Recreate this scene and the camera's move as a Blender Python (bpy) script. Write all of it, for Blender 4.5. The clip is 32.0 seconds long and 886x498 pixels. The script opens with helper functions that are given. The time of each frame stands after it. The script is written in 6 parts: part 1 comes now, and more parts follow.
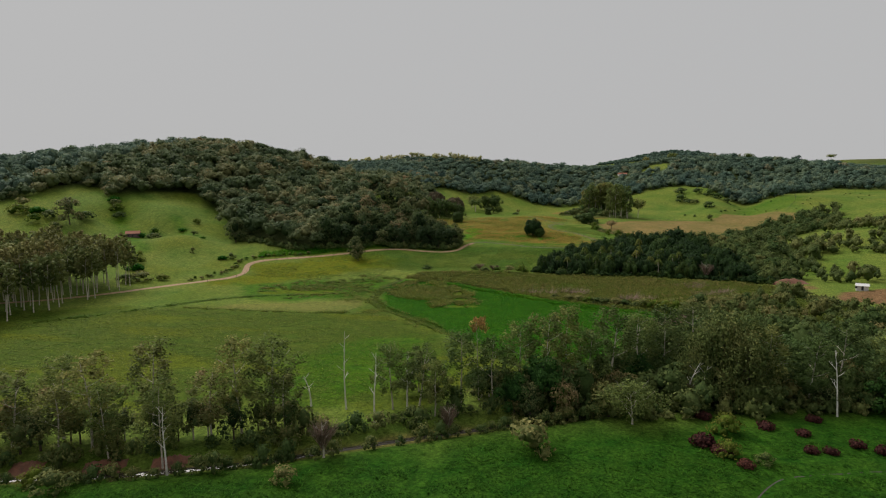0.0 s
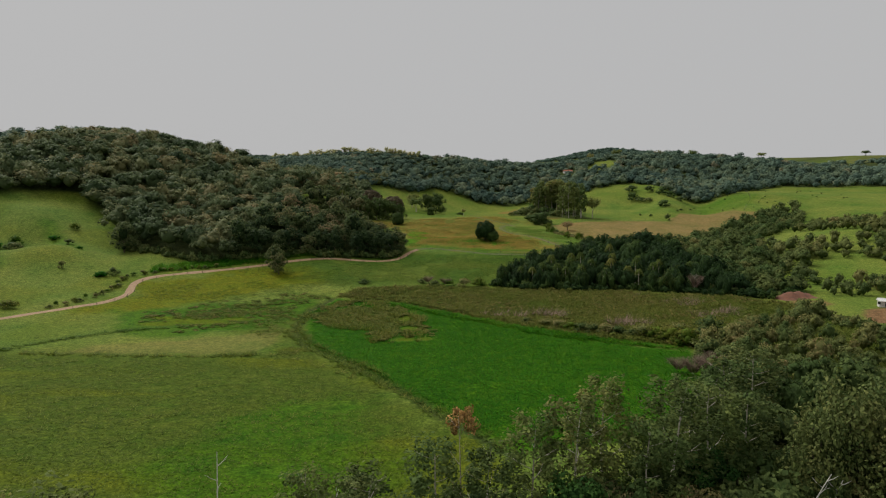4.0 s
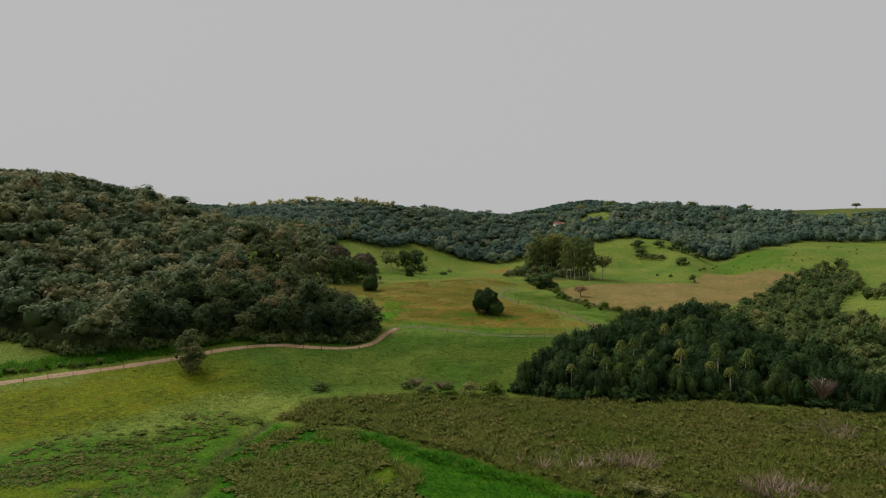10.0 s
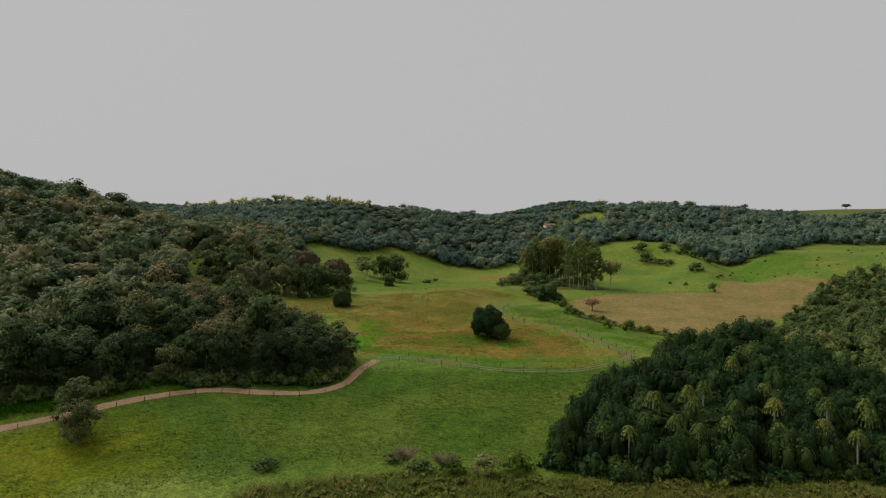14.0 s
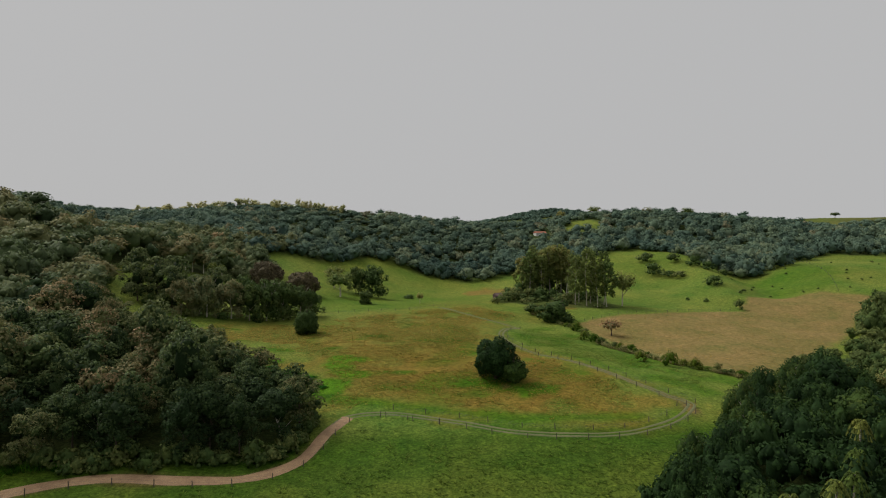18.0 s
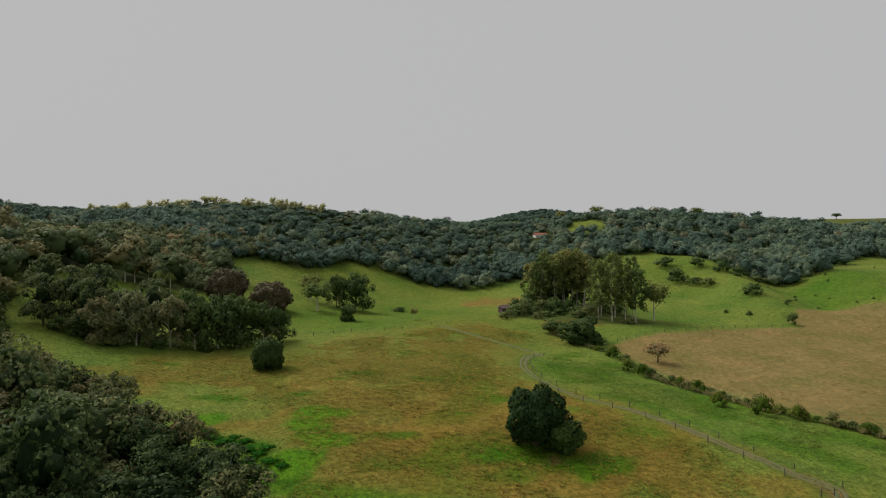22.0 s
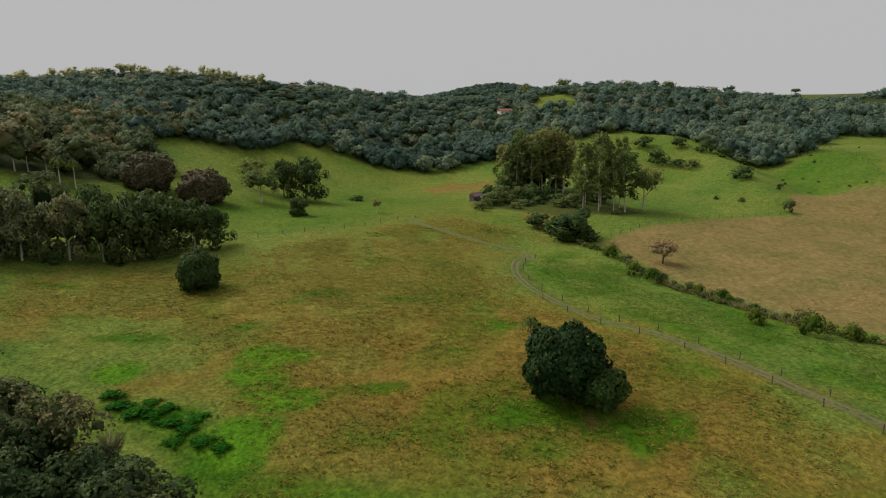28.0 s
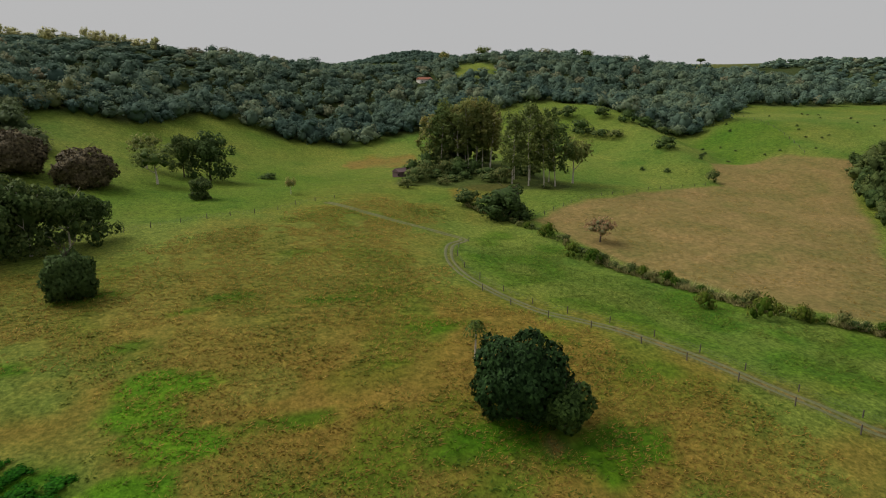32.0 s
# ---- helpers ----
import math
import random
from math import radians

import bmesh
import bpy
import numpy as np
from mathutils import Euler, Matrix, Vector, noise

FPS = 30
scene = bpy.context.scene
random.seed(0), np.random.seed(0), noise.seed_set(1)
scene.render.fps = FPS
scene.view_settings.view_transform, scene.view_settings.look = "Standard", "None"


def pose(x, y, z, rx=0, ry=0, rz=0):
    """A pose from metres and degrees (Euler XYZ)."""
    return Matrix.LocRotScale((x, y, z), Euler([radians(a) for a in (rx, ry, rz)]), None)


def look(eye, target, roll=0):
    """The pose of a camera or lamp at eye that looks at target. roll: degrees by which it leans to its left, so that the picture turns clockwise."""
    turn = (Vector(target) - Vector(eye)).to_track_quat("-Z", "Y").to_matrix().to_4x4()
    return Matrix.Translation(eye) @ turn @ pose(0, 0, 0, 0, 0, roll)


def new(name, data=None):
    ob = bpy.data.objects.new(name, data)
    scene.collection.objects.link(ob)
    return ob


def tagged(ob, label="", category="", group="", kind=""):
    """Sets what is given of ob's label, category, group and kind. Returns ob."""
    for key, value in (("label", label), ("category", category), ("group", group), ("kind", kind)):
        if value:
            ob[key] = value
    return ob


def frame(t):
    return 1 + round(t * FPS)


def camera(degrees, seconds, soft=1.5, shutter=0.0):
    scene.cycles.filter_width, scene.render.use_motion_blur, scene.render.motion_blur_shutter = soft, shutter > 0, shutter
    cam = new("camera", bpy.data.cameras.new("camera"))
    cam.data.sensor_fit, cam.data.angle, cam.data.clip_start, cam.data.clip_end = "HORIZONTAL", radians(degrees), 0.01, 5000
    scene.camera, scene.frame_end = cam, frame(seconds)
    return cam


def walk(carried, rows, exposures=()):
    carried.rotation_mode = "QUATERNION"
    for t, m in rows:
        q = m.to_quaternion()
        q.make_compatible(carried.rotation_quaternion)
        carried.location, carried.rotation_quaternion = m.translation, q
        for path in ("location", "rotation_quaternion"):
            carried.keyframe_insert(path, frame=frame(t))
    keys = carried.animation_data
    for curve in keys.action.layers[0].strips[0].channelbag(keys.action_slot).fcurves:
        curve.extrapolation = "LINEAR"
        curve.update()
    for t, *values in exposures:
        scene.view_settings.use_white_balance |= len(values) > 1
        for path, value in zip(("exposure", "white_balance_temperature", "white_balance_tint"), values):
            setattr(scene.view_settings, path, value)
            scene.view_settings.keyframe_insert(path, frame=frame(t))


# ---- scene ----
cam = camera(73.55, 32.0, soft=1.1)


def eye_pose(x, y, z, heading, tilt, lean):
    a, b = radians(heading), radians(tilt)
    way = Vector((math.sin(a) * math.cos(b), math.cos(a) * math.cos(b), math.sin(b)))
    return look((x, y, z), Vector((x, y, z)) + way * 100, lean)


PATH = [  # seconds, eye, heading, tilt and lean in degrees
    (0, -0.00, 0.00, 60.00, -9.330, -6.188, -0.166),
    (0.5, -1.99, 8.37, 59.97, -9.179, -6.201, -0.169),
    (1, -3.98, 17.00, 59.89, -9.011, -6.213, -0.150),
    (1.5, -5.94, 25.37, 59.69, -8.421, -6.192, -0.138),
    (2, -7.73, 33.86, 59.50, -7.109, -6.230, -0.147),
    (2.5, -9.41, 42.34, 59.37, -5.541, -6.345, -0.147),
    (3, -11.17, 50.94, 59.26, -4.125, -6.403, -0.166),
    (3.5, -12.72, 59.27, 59.08, -3.455, -6.402, -0.150),
    (5.5, -19.22, 95.50, 59.89, -1.929, -6.327, -0.059),
    (6, -20.45, 104.25, 59.80, -1.757, -6.245, -0.053),
    (6.5, -21.42, 113.20, 59.90, -1.659, -6.197, -0.053),
    (7, -22.50, 122.16, 60.09, -1.593, -6.162, -0.046),
    (7.5, -23.50, 131.26, 60.24, -1.550, -6.165, -0.038),
    (8, -24.59, 140.17, 60.35, -1.475, -6.156, -0.048),
    (8.5, -25.79, 148.93, 60.48, -1.249, -6.096, -0.053),
    (9, -26.97, 157.57, 60.63, -0.868, -6.037, -0.052),
    (9.5, -28.21, 165.81, 60.77, -0.475, -4.144, -0.031),
    (10, -29.51, 173.88, 61.00, -0.083, -1.364, -0.047),
    (10.5, -30.45, 182.41, 61.35, 0.039, -1.372, -0.010),
    (11, -31.55, 191.08, 61.67, 0.222, -1.370, -0.001),
    (11.5, -32.38, 199.72, 61.81, 0.383, -1.339, 0.018),
    (12, -33.18, 208.46, 61.85, 0.580, -1.275, -0.020),
    (12.5, -34.09, 217.16, 61.88, 0.875, -1.244, -0.015),
    (13, -34.88, 225.81, 62.00, 1.199, -1.241, -0.013),
    (13.5, -35.85, 234.32, 62.13, 1.792, -1.216, -0.052),
    (14, -36.31, 242.90, 62.19, 2.268, -1.228, -0.108),
    (14.5, -36.72, 251.34, 62.20, 2.585, -0.710, -0.118),
    (16.5, -39.33, 284.27, 62.54, 3.698, -0.532, 0.056),
    (17, -39.81, 292.05, 62.54, 4.048, -0.455, 0.060),
    (17.5, -40.02, 299.90, 62.57, 4.321, -0.446, 0.038),
    (18, -40.34, 307.71, 62.71, 4.622, -0.438, 0.010),
    (18.5, -40.61, 315.52, 62.86, 4.803, -0.479, -0.015),
    (19, -40.77, 323.59, 62.95, 4.924, -0.452, -0.034),
    (19.5, -41.05, 331.99, 62.98, 5.020, -0.396, -0.056),
    (20, -41.27, 340.57, 63.04, 5.074, -0.365, -0.057),
    (20.5, -41.53, 349.10, 63.18, 5.209, -0.353, -0.080),
    (21, -41.95, 357.31, 63.35, 5.465, -0.347, -0.106),
    (21.5, -42.54, 364.94, 63.54, 5.806, -0.284, -0.086),
    (22, -42.99, 371.97, 63.74, 6.220, -0.249, -0.075),
    (22.5, -43.36, 378.64, 63.97, 7.030, -0.233, -0.080),
    (23, -43.77, 384.96, 64.24, 7.840, -0.250, -0.106),
    (23.5, -43.99, 390.66, 64.53, 7.905, -2.742, -0.128),
    (24, -44.17, 395.67, 64.94, 7.663, -5.073, -0.109),
    (24.5, -44.36, 399.23, 65.17, 7.505, -5.267, -0.025),
    (25, -44.56, 402.15, 65.26, 7.428, -8.010, 0.038),
    (25.5, -44.99, 404.18, 65.20, 8.600, -8.078, 0.026),
    (27.5, -46.14, 412.96, 65.40, 10.403, -12.032, -0.040),
    (28, -46.20, 415.51, 65.45, 11.106, -12.105, -0.029),
    (28.5, -46.25, 418.09, 65.57, 11.907, -12.150, -0.033),
    (29, -46.18, 420.71, 65.68, 12.787, -12.178, -0.020),
    (29.5, -46.00, 423.27, 65.80, 14.421, -12.251, -0.041),
    (30, -45.77, 425.68, 65.90, 16.113, -12.335, -0.061),
    (30.5, -45.37, 428.11, 65.96, 17.222, -12.372, -0.062),
    (31, -44.82, 430.47, 65.95, 18.012, -12.345, -0.035),
    (31.5, -44.35, 432.60, 65.87, 18.677, -12.330, -0.032),
    (32, -43.60, 434.46, 65.68, 18.906, -14.932, -0.090),
]
walk(cam, [(t, eye_pose(*row)) for t, *row in PATH])

# ---- sky and sun ----
world = bpy.data.worlds.new("sky")
scene.world = world
world.use_nodes = True
wn, wl = world.node_tree.nodes, world.node_tree.links
wn.clear()
sky_tex = wn.new("ShaderNodeTexSky")
sky_tex.sky_type = "NISHITA"
sky_tex.sun_disc = False
sky_tex.sun_elevation, sky_tex.sun_rotation = radians(48), radians(-52)
sky_tex.dust_density = 6
clear_bg = wn.new("ShaderNodeBackground")
clear_bg.inputs["Strength"].default_value = 0.05
cloud_bg = wn.new("ShaderNodeBackground")
cloud_bg.inputs["Color"].default_value = (0.485, 0.485, 0.487, 1)
cloud_bg.inputs["Strength"].default_value = 1.0
sky_mix = wn.new("ShaderNodeMixShader")
sky_mix.inputs[0].default_value = 0.97
sky_out = wn.new("ShaderNodeOutputWorld")
wl.new(sky_tex.outputs[0], clear_bg.inputs["Color"])
wl.new(clear_bg.outputs[0], sky_mix.inputs[1])
wl.new(cloud_bg.outputs[0], sky_mix.inputs[2])
wl.new(sky_mix.outputs[0], sky_out.inputs[0])
sun = new("sun", bpy.data.lights.new("sun", "SUN"))
sun.data.energy, sun.data.angle, sun.data.color = 3.0, radians(40), (1.0, 0.955, 0.88)
sun.matrix_world = look((-62, 48, 86), (0, 0, 0))


# ---- terrain ----
HILL_ROWS_Y = (430, 560, 690, 820)
HILL_COLUMNS = {  # x of the column: heights of the swells along y, each 110 m wide
    -400: (18.7, 13.3, -1.3, 44.1),
    -280: (-16.3, -6.1, 56.5, -97.7),
    -160: (-0.4, 26, -46.1, 93.2),
    -40: (-11, 6.6, 6.1, -58.1),
    80: (5.2, 6.6, 29.9, -5.9),
    200: (-13.2, -19.9, -10.2, -8.2),
    320: (13.6, -0.3, 14.7, -32.1),
}
KNOLLS = [  # x, y, width, height of the smaller swells of the valley
    (-60, 500, 45, -4.8),
    (0, 520, 45, 0.6),
    (-215, 400, 40, 3.4),
    (175, 830, 50, 11.2),
    (100, 690, 50, -6.7),
    (300, 760, 60, 14.7),
    (-290, 430, 60, 0.7),
    (-110, 590, 50, -5.3),
    (40, 600, 50, -13.7),
    (60, 480, 60, 3.9),
    (250, 480, 70, 23.9),
    (160, 330, 60, 3.9),
    (-10, 590, 60, 1.9),
    (-352, 420, 17, 6), (-312, 448, 17, 6), (-262, 396, 18, 7), (-296, 432, 14, 3), (-328, 424, 13, -7), (-284, 412, 13, -6), (-240, 424, 14, -4),  # spurs and gullies of the left hill
    (214, 832, 18, 5), (209, 797, 18, 6.5), (205, 762, 17, 6.5), (197, 724, 15, 5.5), (189, 694, 12, 3.5), (244, 775, 17, -6), (240, 742, 17, -6), (225, 706, 12, -3.5), (168, 762, 20, -4),  # spur and gully of the small hill
]
RIDGES = [  # the same for the broad hills round it
    (-420, 960, 220, 62.1),
    (-180, 1000, 150, 54.6),
    (60, 1050, 160, 39.3),
    (300, 1000, 200, 73.4),
    (600, 850, 260, 24.3),
    (600, 500, 260, 16.8),
    (-650, 600, 260, 74.6),
    (-600, 250, 220, -12.5),
    (550, 150, 250, 7.4),
    (0, -350, 300, -0.3),
    (-120, 880, 80, -18.1),
    (100, 960, 80, -14.5),
    (850, 1400, 400, 7.6),
    (240, 1100, 90, 4.3),
    (120, 1075, 75, -7),
    (-200, 985, 75, -4),
    (418, 2000, 125, 46),
]


# ---- arithmetic ----
def smooth(a, b, x):
    t = np.clip((x - a) / (b - a), 0, 1)
    return t * t * (3 - 2 * t)


def speckle(i, j, seed):
    n = (i.astype(np.int64) * 374761393 + j.astype(np.int64) * 668265263 + seed * 974711) & 0x7FFFFFFF
    n = ((n ^ (n >> 13)) * 1274126177) & 0x7FFFFFFF
    return ((n ^ (n >> 16)) & 0xFFFF) / 65535.0


def ripple(x, y, size, seed=0):
    """Value noise, 0 to 1, with lumps of that size."""
    u, v = np.asarray(x, float) / size, np.asarray(y, float) / size
    i, j = np.floor(u), np.floor(v)
    a, b = u - i, v - j
    a, b = a * a * (3 - 2 * a), b * b * (3 - 2 * b)
    i, j = i.astype(np.int64), j.astype(np.int64)
    return ((speckle(i, j, seed) * (1 - a) + speckle(i + 1, j, seed) * a) * (1 - b)
            + (speckle(i, j + 1, seed) * (1 - a) + speckle(i + 1, j + 1, seed) * a) * b)


def edge_distance(poly, x, y):
    """Metres into the outline (negative outside it)."""
    d = np.full(np.shape(x), 1e9)
    inside = np.zeros(np.shape(x), bool)
    for (x0, y0), (x1, y1) in zip(poly, poly[1:] + poly[:1]):
        ex, ey = x1 - x0, y1 - y0
        t = np.clip(((x - x0) * ex + (y - y0) * ey) / (ex * ex + ey * ey), 0, 1)
        d = np.minimum(d, np.hypot(x - x0 - t * ex, y - y0 - t * ey))
        cross = (y0 > y) != (y1 > y)
        at = x0 + (y - y0) * ex / (ey if ey else 1e-9)
        inside ^= cross & (x < at)
    return np.where(inside, d, -d)


def patch(poly, x, y, soft=4.0, ragged=6.0, seed=0):
    d = edge_distance(poly, x, y) + ragged * (ripple(x, y, 9, seed) + 0.5 * ripple(x, y, 3.5, seed + 1) - 0.75)
    return smooth(-soft / 2, soft / 2, d)


def line_distance(line, x, y):
    d = np.full(np.shape(x), 1e9)
    for (x0, y0), (x1, y1) in zip(line, line[1:]):
        ex, ey = x1 - x0, y1 - y0
        t = np.clip(((x - x0) * ex + (y - y0) * ey) / (ex * ex + ey * ey), 0, 1)
        d = np.minimum(d, np.hypot(x - x0 - t * ex, y - y0 - t * ey))
    return d


def spline(line, step=2.0):
    """A smooth line through the given corners, as points about a step apart."""
    p = [Vector((*q, 0)) for q in line]
    p = [2 * p[0] - p[1]] + p + [2 * p[-1] - p[-2]]
    out = []
    for a, b, c, d in zip(p, p[1:], p[2:], p[3:]):
        n = max(2, int((c - b).length / step))
        for k in range(n):
            t = k / n
            q = 0.5 * (2 * b + (c - a) * t + (2 * a - 5 * b + 4 * c - d) * t * t + (3 * b - a - 3 * c + d) * t ** 3)
            out.append((q.x, q.y))
    out.append((p[-2].x, p[-2].y))
    return out


# ---- lines of the plan ----
RIVER = [(-260, 70), (-170, 88), (-111, 101), (-83, 108), (-60, 117), (-36, 130), (-10, 143), (10, 152), (45, 172), (90, 190), (150, 205), (260, 220)]
CREEK = [(30, 100), (41, 114), (48, 122), (56, 125), (72, 129), (110, 140), (160, 170)]
FARM_ROAD = [(-262, 238), (-236, 262), (-214, 300), (-198, 325), (-190, 335), (-187, 350), (-193, 369), (-188, 383), (-169, 399), (-148, 416), (-128, 434),
             (-108, 445), (-88, 446), (-74, 448), (-64, 456), (-59, 471), (-54, 481), (-42, 483), (-24, 476), (-8, 468), (9, 464), (25, 465), (40, 472), (51, 484)]
HILL_TRACK = [(51, 484), (47, 490), (42, 501), (35, 517), (28, 531), (17, 546), (10, 563), (9, 581), (14, 596), (22, 606), (14, 616), (2, 631), (-14, 655)]
DITCH = [(-5, 190), (-22, 212), (-37, 234), (-53, 255), (-77, 280), (-87, 300), (-92, 337), (-86, 364)]
HEDGE = [(96, 510), (82, 524), (71, 535), (66, 550), (58, 572), (55, 600), (50, 622), (40, 650)]


def river_cut(x, y):
    return 0.9 * (1 - smooth(0.6, 2.6, line_distance(DITCH, x, y))) + 1.6 * (1 - smooth(1.5, 7, line_distance(RIVER, x, y))) + 0.5 * (1 - smooth(0.5, 2.5, line_distance(CREEK, x, y)))


def height(x, y):
    x, y = np.asarray(x, float), np.asarray(y, float)
    z = 112 * smooth(650, 1500, np.hypot(x, y - 350))
    for cx, heights in HILL_COLUMNS.items():
        for cy, h in zip(HILL_ROWS_Y, heights):
            z = z + h * np.exp(-((x - cx) ** 2 + (y - cy) ** 2) / 24200)
    for cx, cy, w, h in KNOLLS + RIDGES:
        z = z + h * np.exp(-((x - cx) ** 2 + (y - cy) ** 2) / (2 * w * w))
    slope = smooth(420, 560, y) + smooth(230, 330, np.abs(x))
    z = z + np.minimum(slope, 1) * (2.2 * (ripple(x, y, 46, 5) - 0.5) + 0.9 * (ripple(x, y, 17, 6) - 0.5))
    z = z + 0.25 * (ripple(x, y, 8, 8) - 0.5)
    return z - river_cut(x, y)


def ground_at(x, y):
    return float(height(np.array([x]), np.array([y]))[0])


# ---- outlines of woods and fields ----
LEFT_WOOD = [(-58, 468), (-66, 484), (-79, 494), (-89, 505), (-101, 515), (-118, 523), (-148, 548), (-175, 590), (-190, 630), (-186, 668), (-165, 681), (-140, 692), (-123, 708), (-119, 735), (-132, 770), (-150, 792), (-117, 815), (-150, 900), (-300, 930), (-520, 900),
             (-640, 600), (-560, 380), (-460, 360), (-414, 399), (-398, 456), (-372, 462), (-357, 448), (-344, 478), (-312, 496), (-272, 470), (-236, 432), (-180, 415), (-140, 437), (-128, 446), (-108, 452), (-75, 455)]
RIGHT_WOOD = [(-6, 393), (18, 388), (63, 384), (90, 378), (112, 366), (136, 352), (150, 372), (160, 408), (176, 440), (182, 490), (230, 560), (290, 622), (300, 660), (272, 668), (238, 640), (200, 600),
              (160, 562), (120, 530), (88, 502), (60, 476), (40, 452), (18, 430)]
RIVER_WOOD = [(-4, 152), (14, 172), (28, 196), (46, 212), (56, 236), (62, 268), (84, 290), (116, 314), (128, 318), (134, 292), (160, 262), (230, 236), (300, 190), (240, 140), (140, 158), (70, 160), (30, 150)]
RIDGE_WOOD = [(-152, 788), (-117, 812), (-100, 815), (-62, 866), (-36, 867), (3, 850), (27, 843), (70, 858), (92, 856), (137, 858), (170, 872), (196, 872), (212, 822), (230, 784), (240, 770), (264, 764), (310, 800), (372, 836), (420, 815),
              (560, 780), (700, 700), (900, 560), (1300, 520), (1700, 900), (1500, 1500), (1100, 1420), (860, 1330), (600, 1300), (420, 1260), (260, 1250), (60, 1290), (-60, 1230), (-120, 1090), (-240, 985), (-360, 1000), (-520, 960), (-300, 900)]
LUSH_MARSH = [(-6, 190), (-22, 213), (-78, 283), (-91, 337), (-84, 362), (-56, 356), (-24, 331), (15, 298), (38, 282), (61, 270), (55, 238), (44, 214), (26, 198)]
REEDS = [(-84, 366), (-56, 359), (-22, 334), (16, 301), (40, 285), (64, 273), (92, 300), (132, 336), (112, 364), (64, 382), (18, 386), (-8, 390), (-42, 394), (-78, 388)]
WEED_ISLE = [(-92, 345), (-88, 316), (-74, 308), (-60, 304), (-53, 286), (-47, 284), (-44, 302), (-38, 290), (-33, 286), (-30, 298), (-36, 312), (-34, 328), (-40, 340), (-58, 362), (-84, 366)]
WEED_BELT = [(-145, 306), (-117, 300), (-97, 290), (-84, 262), (-52, 236), (-40, 240), (-74, 282), (-86, 310), (-92, 345), (-92, 372), (-118, 352), (-150, 330)]
OLIVE_FIELD = [(-260, 222), (-176, 262), (-120, 264), (-92, 266), (-80, 280), (-44, 238), (-6, 188), (-30, 148), (-90, 135), (-200, 120)]
MOWN_STRIP = [(-156, 262), (-119, 264), (-90, 268), (-88, 286), (-93, 298), (-104, 294), (-121, 284), (-154, 272)]
YELLOW_SLOPE = [(-200, 318), (-184, 345), (-189, 370), (-166, 394), (-128, 428), (-96, 420), (-104, 392), (-128, 368), (-160, 330)]
DRY_KNOLL = [(-62, 486), (-40, 488), (-8, 474), (25, 472), (44, 484), (36, 508), (22, 534), (8, 556), (4, 590), (18, 612), (34, 640), (10, 668), (-22, 650), (-50, 628), (-84, 592), (-122, 575), (-124, 545), (-92, 548), (-72, 522)]
GREEN_AND_SHADE_SPOTS = [  # x, y, half widths, strength of green patches and painted shade in dry grass
    (-58, 531, 7.5, 4, 1), (-60, 524, 5.5, 5, 1), (-57, 517, 8, 4, 1), (-61, 506, 6, 6, 1), (-74, 513, 6, 4, 0.95), (-85, 527, 4, 3.5, 0.9), (-27, 556, 10, 2.5, 0.8), (-17, 560, 7, 2.5, 0.7), (-48, 561, 7, 3, 0.8), (-56, 556, 5, 2.5, 0.7), (-79, 571, 9, 5, 0.8),
    # spots around (-20, 505) paint the shade tree's shade as darker green
    (-39, 517, 8, 2.5, 0.8), (-8, 506, 14, 9, 0.95), (5, 498, 9, 7, 0.9), (-9, 540, 7, 3, 0.8), (-18, 506, 11, 7, 0.75), (-30, 504, 11, 6, 0.65), (-14, 496, 8, 4, 0.6), (-40, 503, 8, 4, 0.6), (-64, 499, 7, 5, 0.9), (-22, 512, 9, 5, 0.5), (-86, 541, 8, 3, 0.8), (-101, 552, 5, 2, 0.6), (-112, 571, 10, 3, 0.6), (-12, 604, 9, 3, 0.6), (-30, 590, 8, 3, 0.5), (-66, 545, 4, 2, 0.7), (24, 514, 9, 4, 0.6), (-20, 528, 6, 2.5, 0.6), (12, 530, 5, 3, 0.5)]
LIME_SPOTS = [(-132, 312, 16, 5), (-118, 318, 9, 4), (-148, 306, 9, 4), (-45, 325, 4, 8), (-41, 307, 6, 5), (-41, 289, 6, 5), (-33, 290, 4, 4), (-150, 316, 7, 3)]  # x, y, half widths
BELT_GREEN = [(-165, 302), (-150, 284), (-120, 292), (-98, 302), (-93, 330), (-90, 366), (-122, 352), (-150, 338), (-176, 322)]
GROVE_FLOOR_SHADE = [(26, 688), (44, 680), (66, 674), (100, 670), (104, 690), (98, 744), (58, 752), (40, 740)]
FIELD_GREEN = [(-84, 194), (-66, 216), (-46, 226), (-38, 196), (-28, 174), (-48, 158), (-64, 150), (-78, 168)]
GREENER_SLOPE = [(-108, 640), (-66, 642), (-40, 654), (-12, 672), (4, 700), (4, 740), (-26, 774), (-60, 752), (-92, 712), (-104, 676)]
DAMP_BASIN = [(222, 700), (262, 700), (300, 730), (296, 772), (262, 764), (238, 752), (226, 730)]
TAN_FIELD = [(98, 520), (84, 534), (74, 545), (66, 575), (62, 604), (58, 628), (94, 648), (132, 657), (178, 664), (184, 676), (208, 698), (252, 694), (274, 668), (236, 640), (196, 600), (156, 565), (120, 536)]
HEDGE_STRIP = [(54, 488), (96, 508), (82, 522), (69, 534), (63, 550), (56, 572), (53, 600), (42, 618), (26, 606), (14, 590), (14, 566), (22, 548), (34, 530), (42, 516), (48, 500)]
BROWN_PATCH = [(36, 658), (56, 660), (70, 668), (72, 684), (56, 686), (40, 672)]
TAN_OVAL = [(13, 793), (26, 808), (44, 812), (62, 800), (60, 784), (44, 768), (20, 776)]
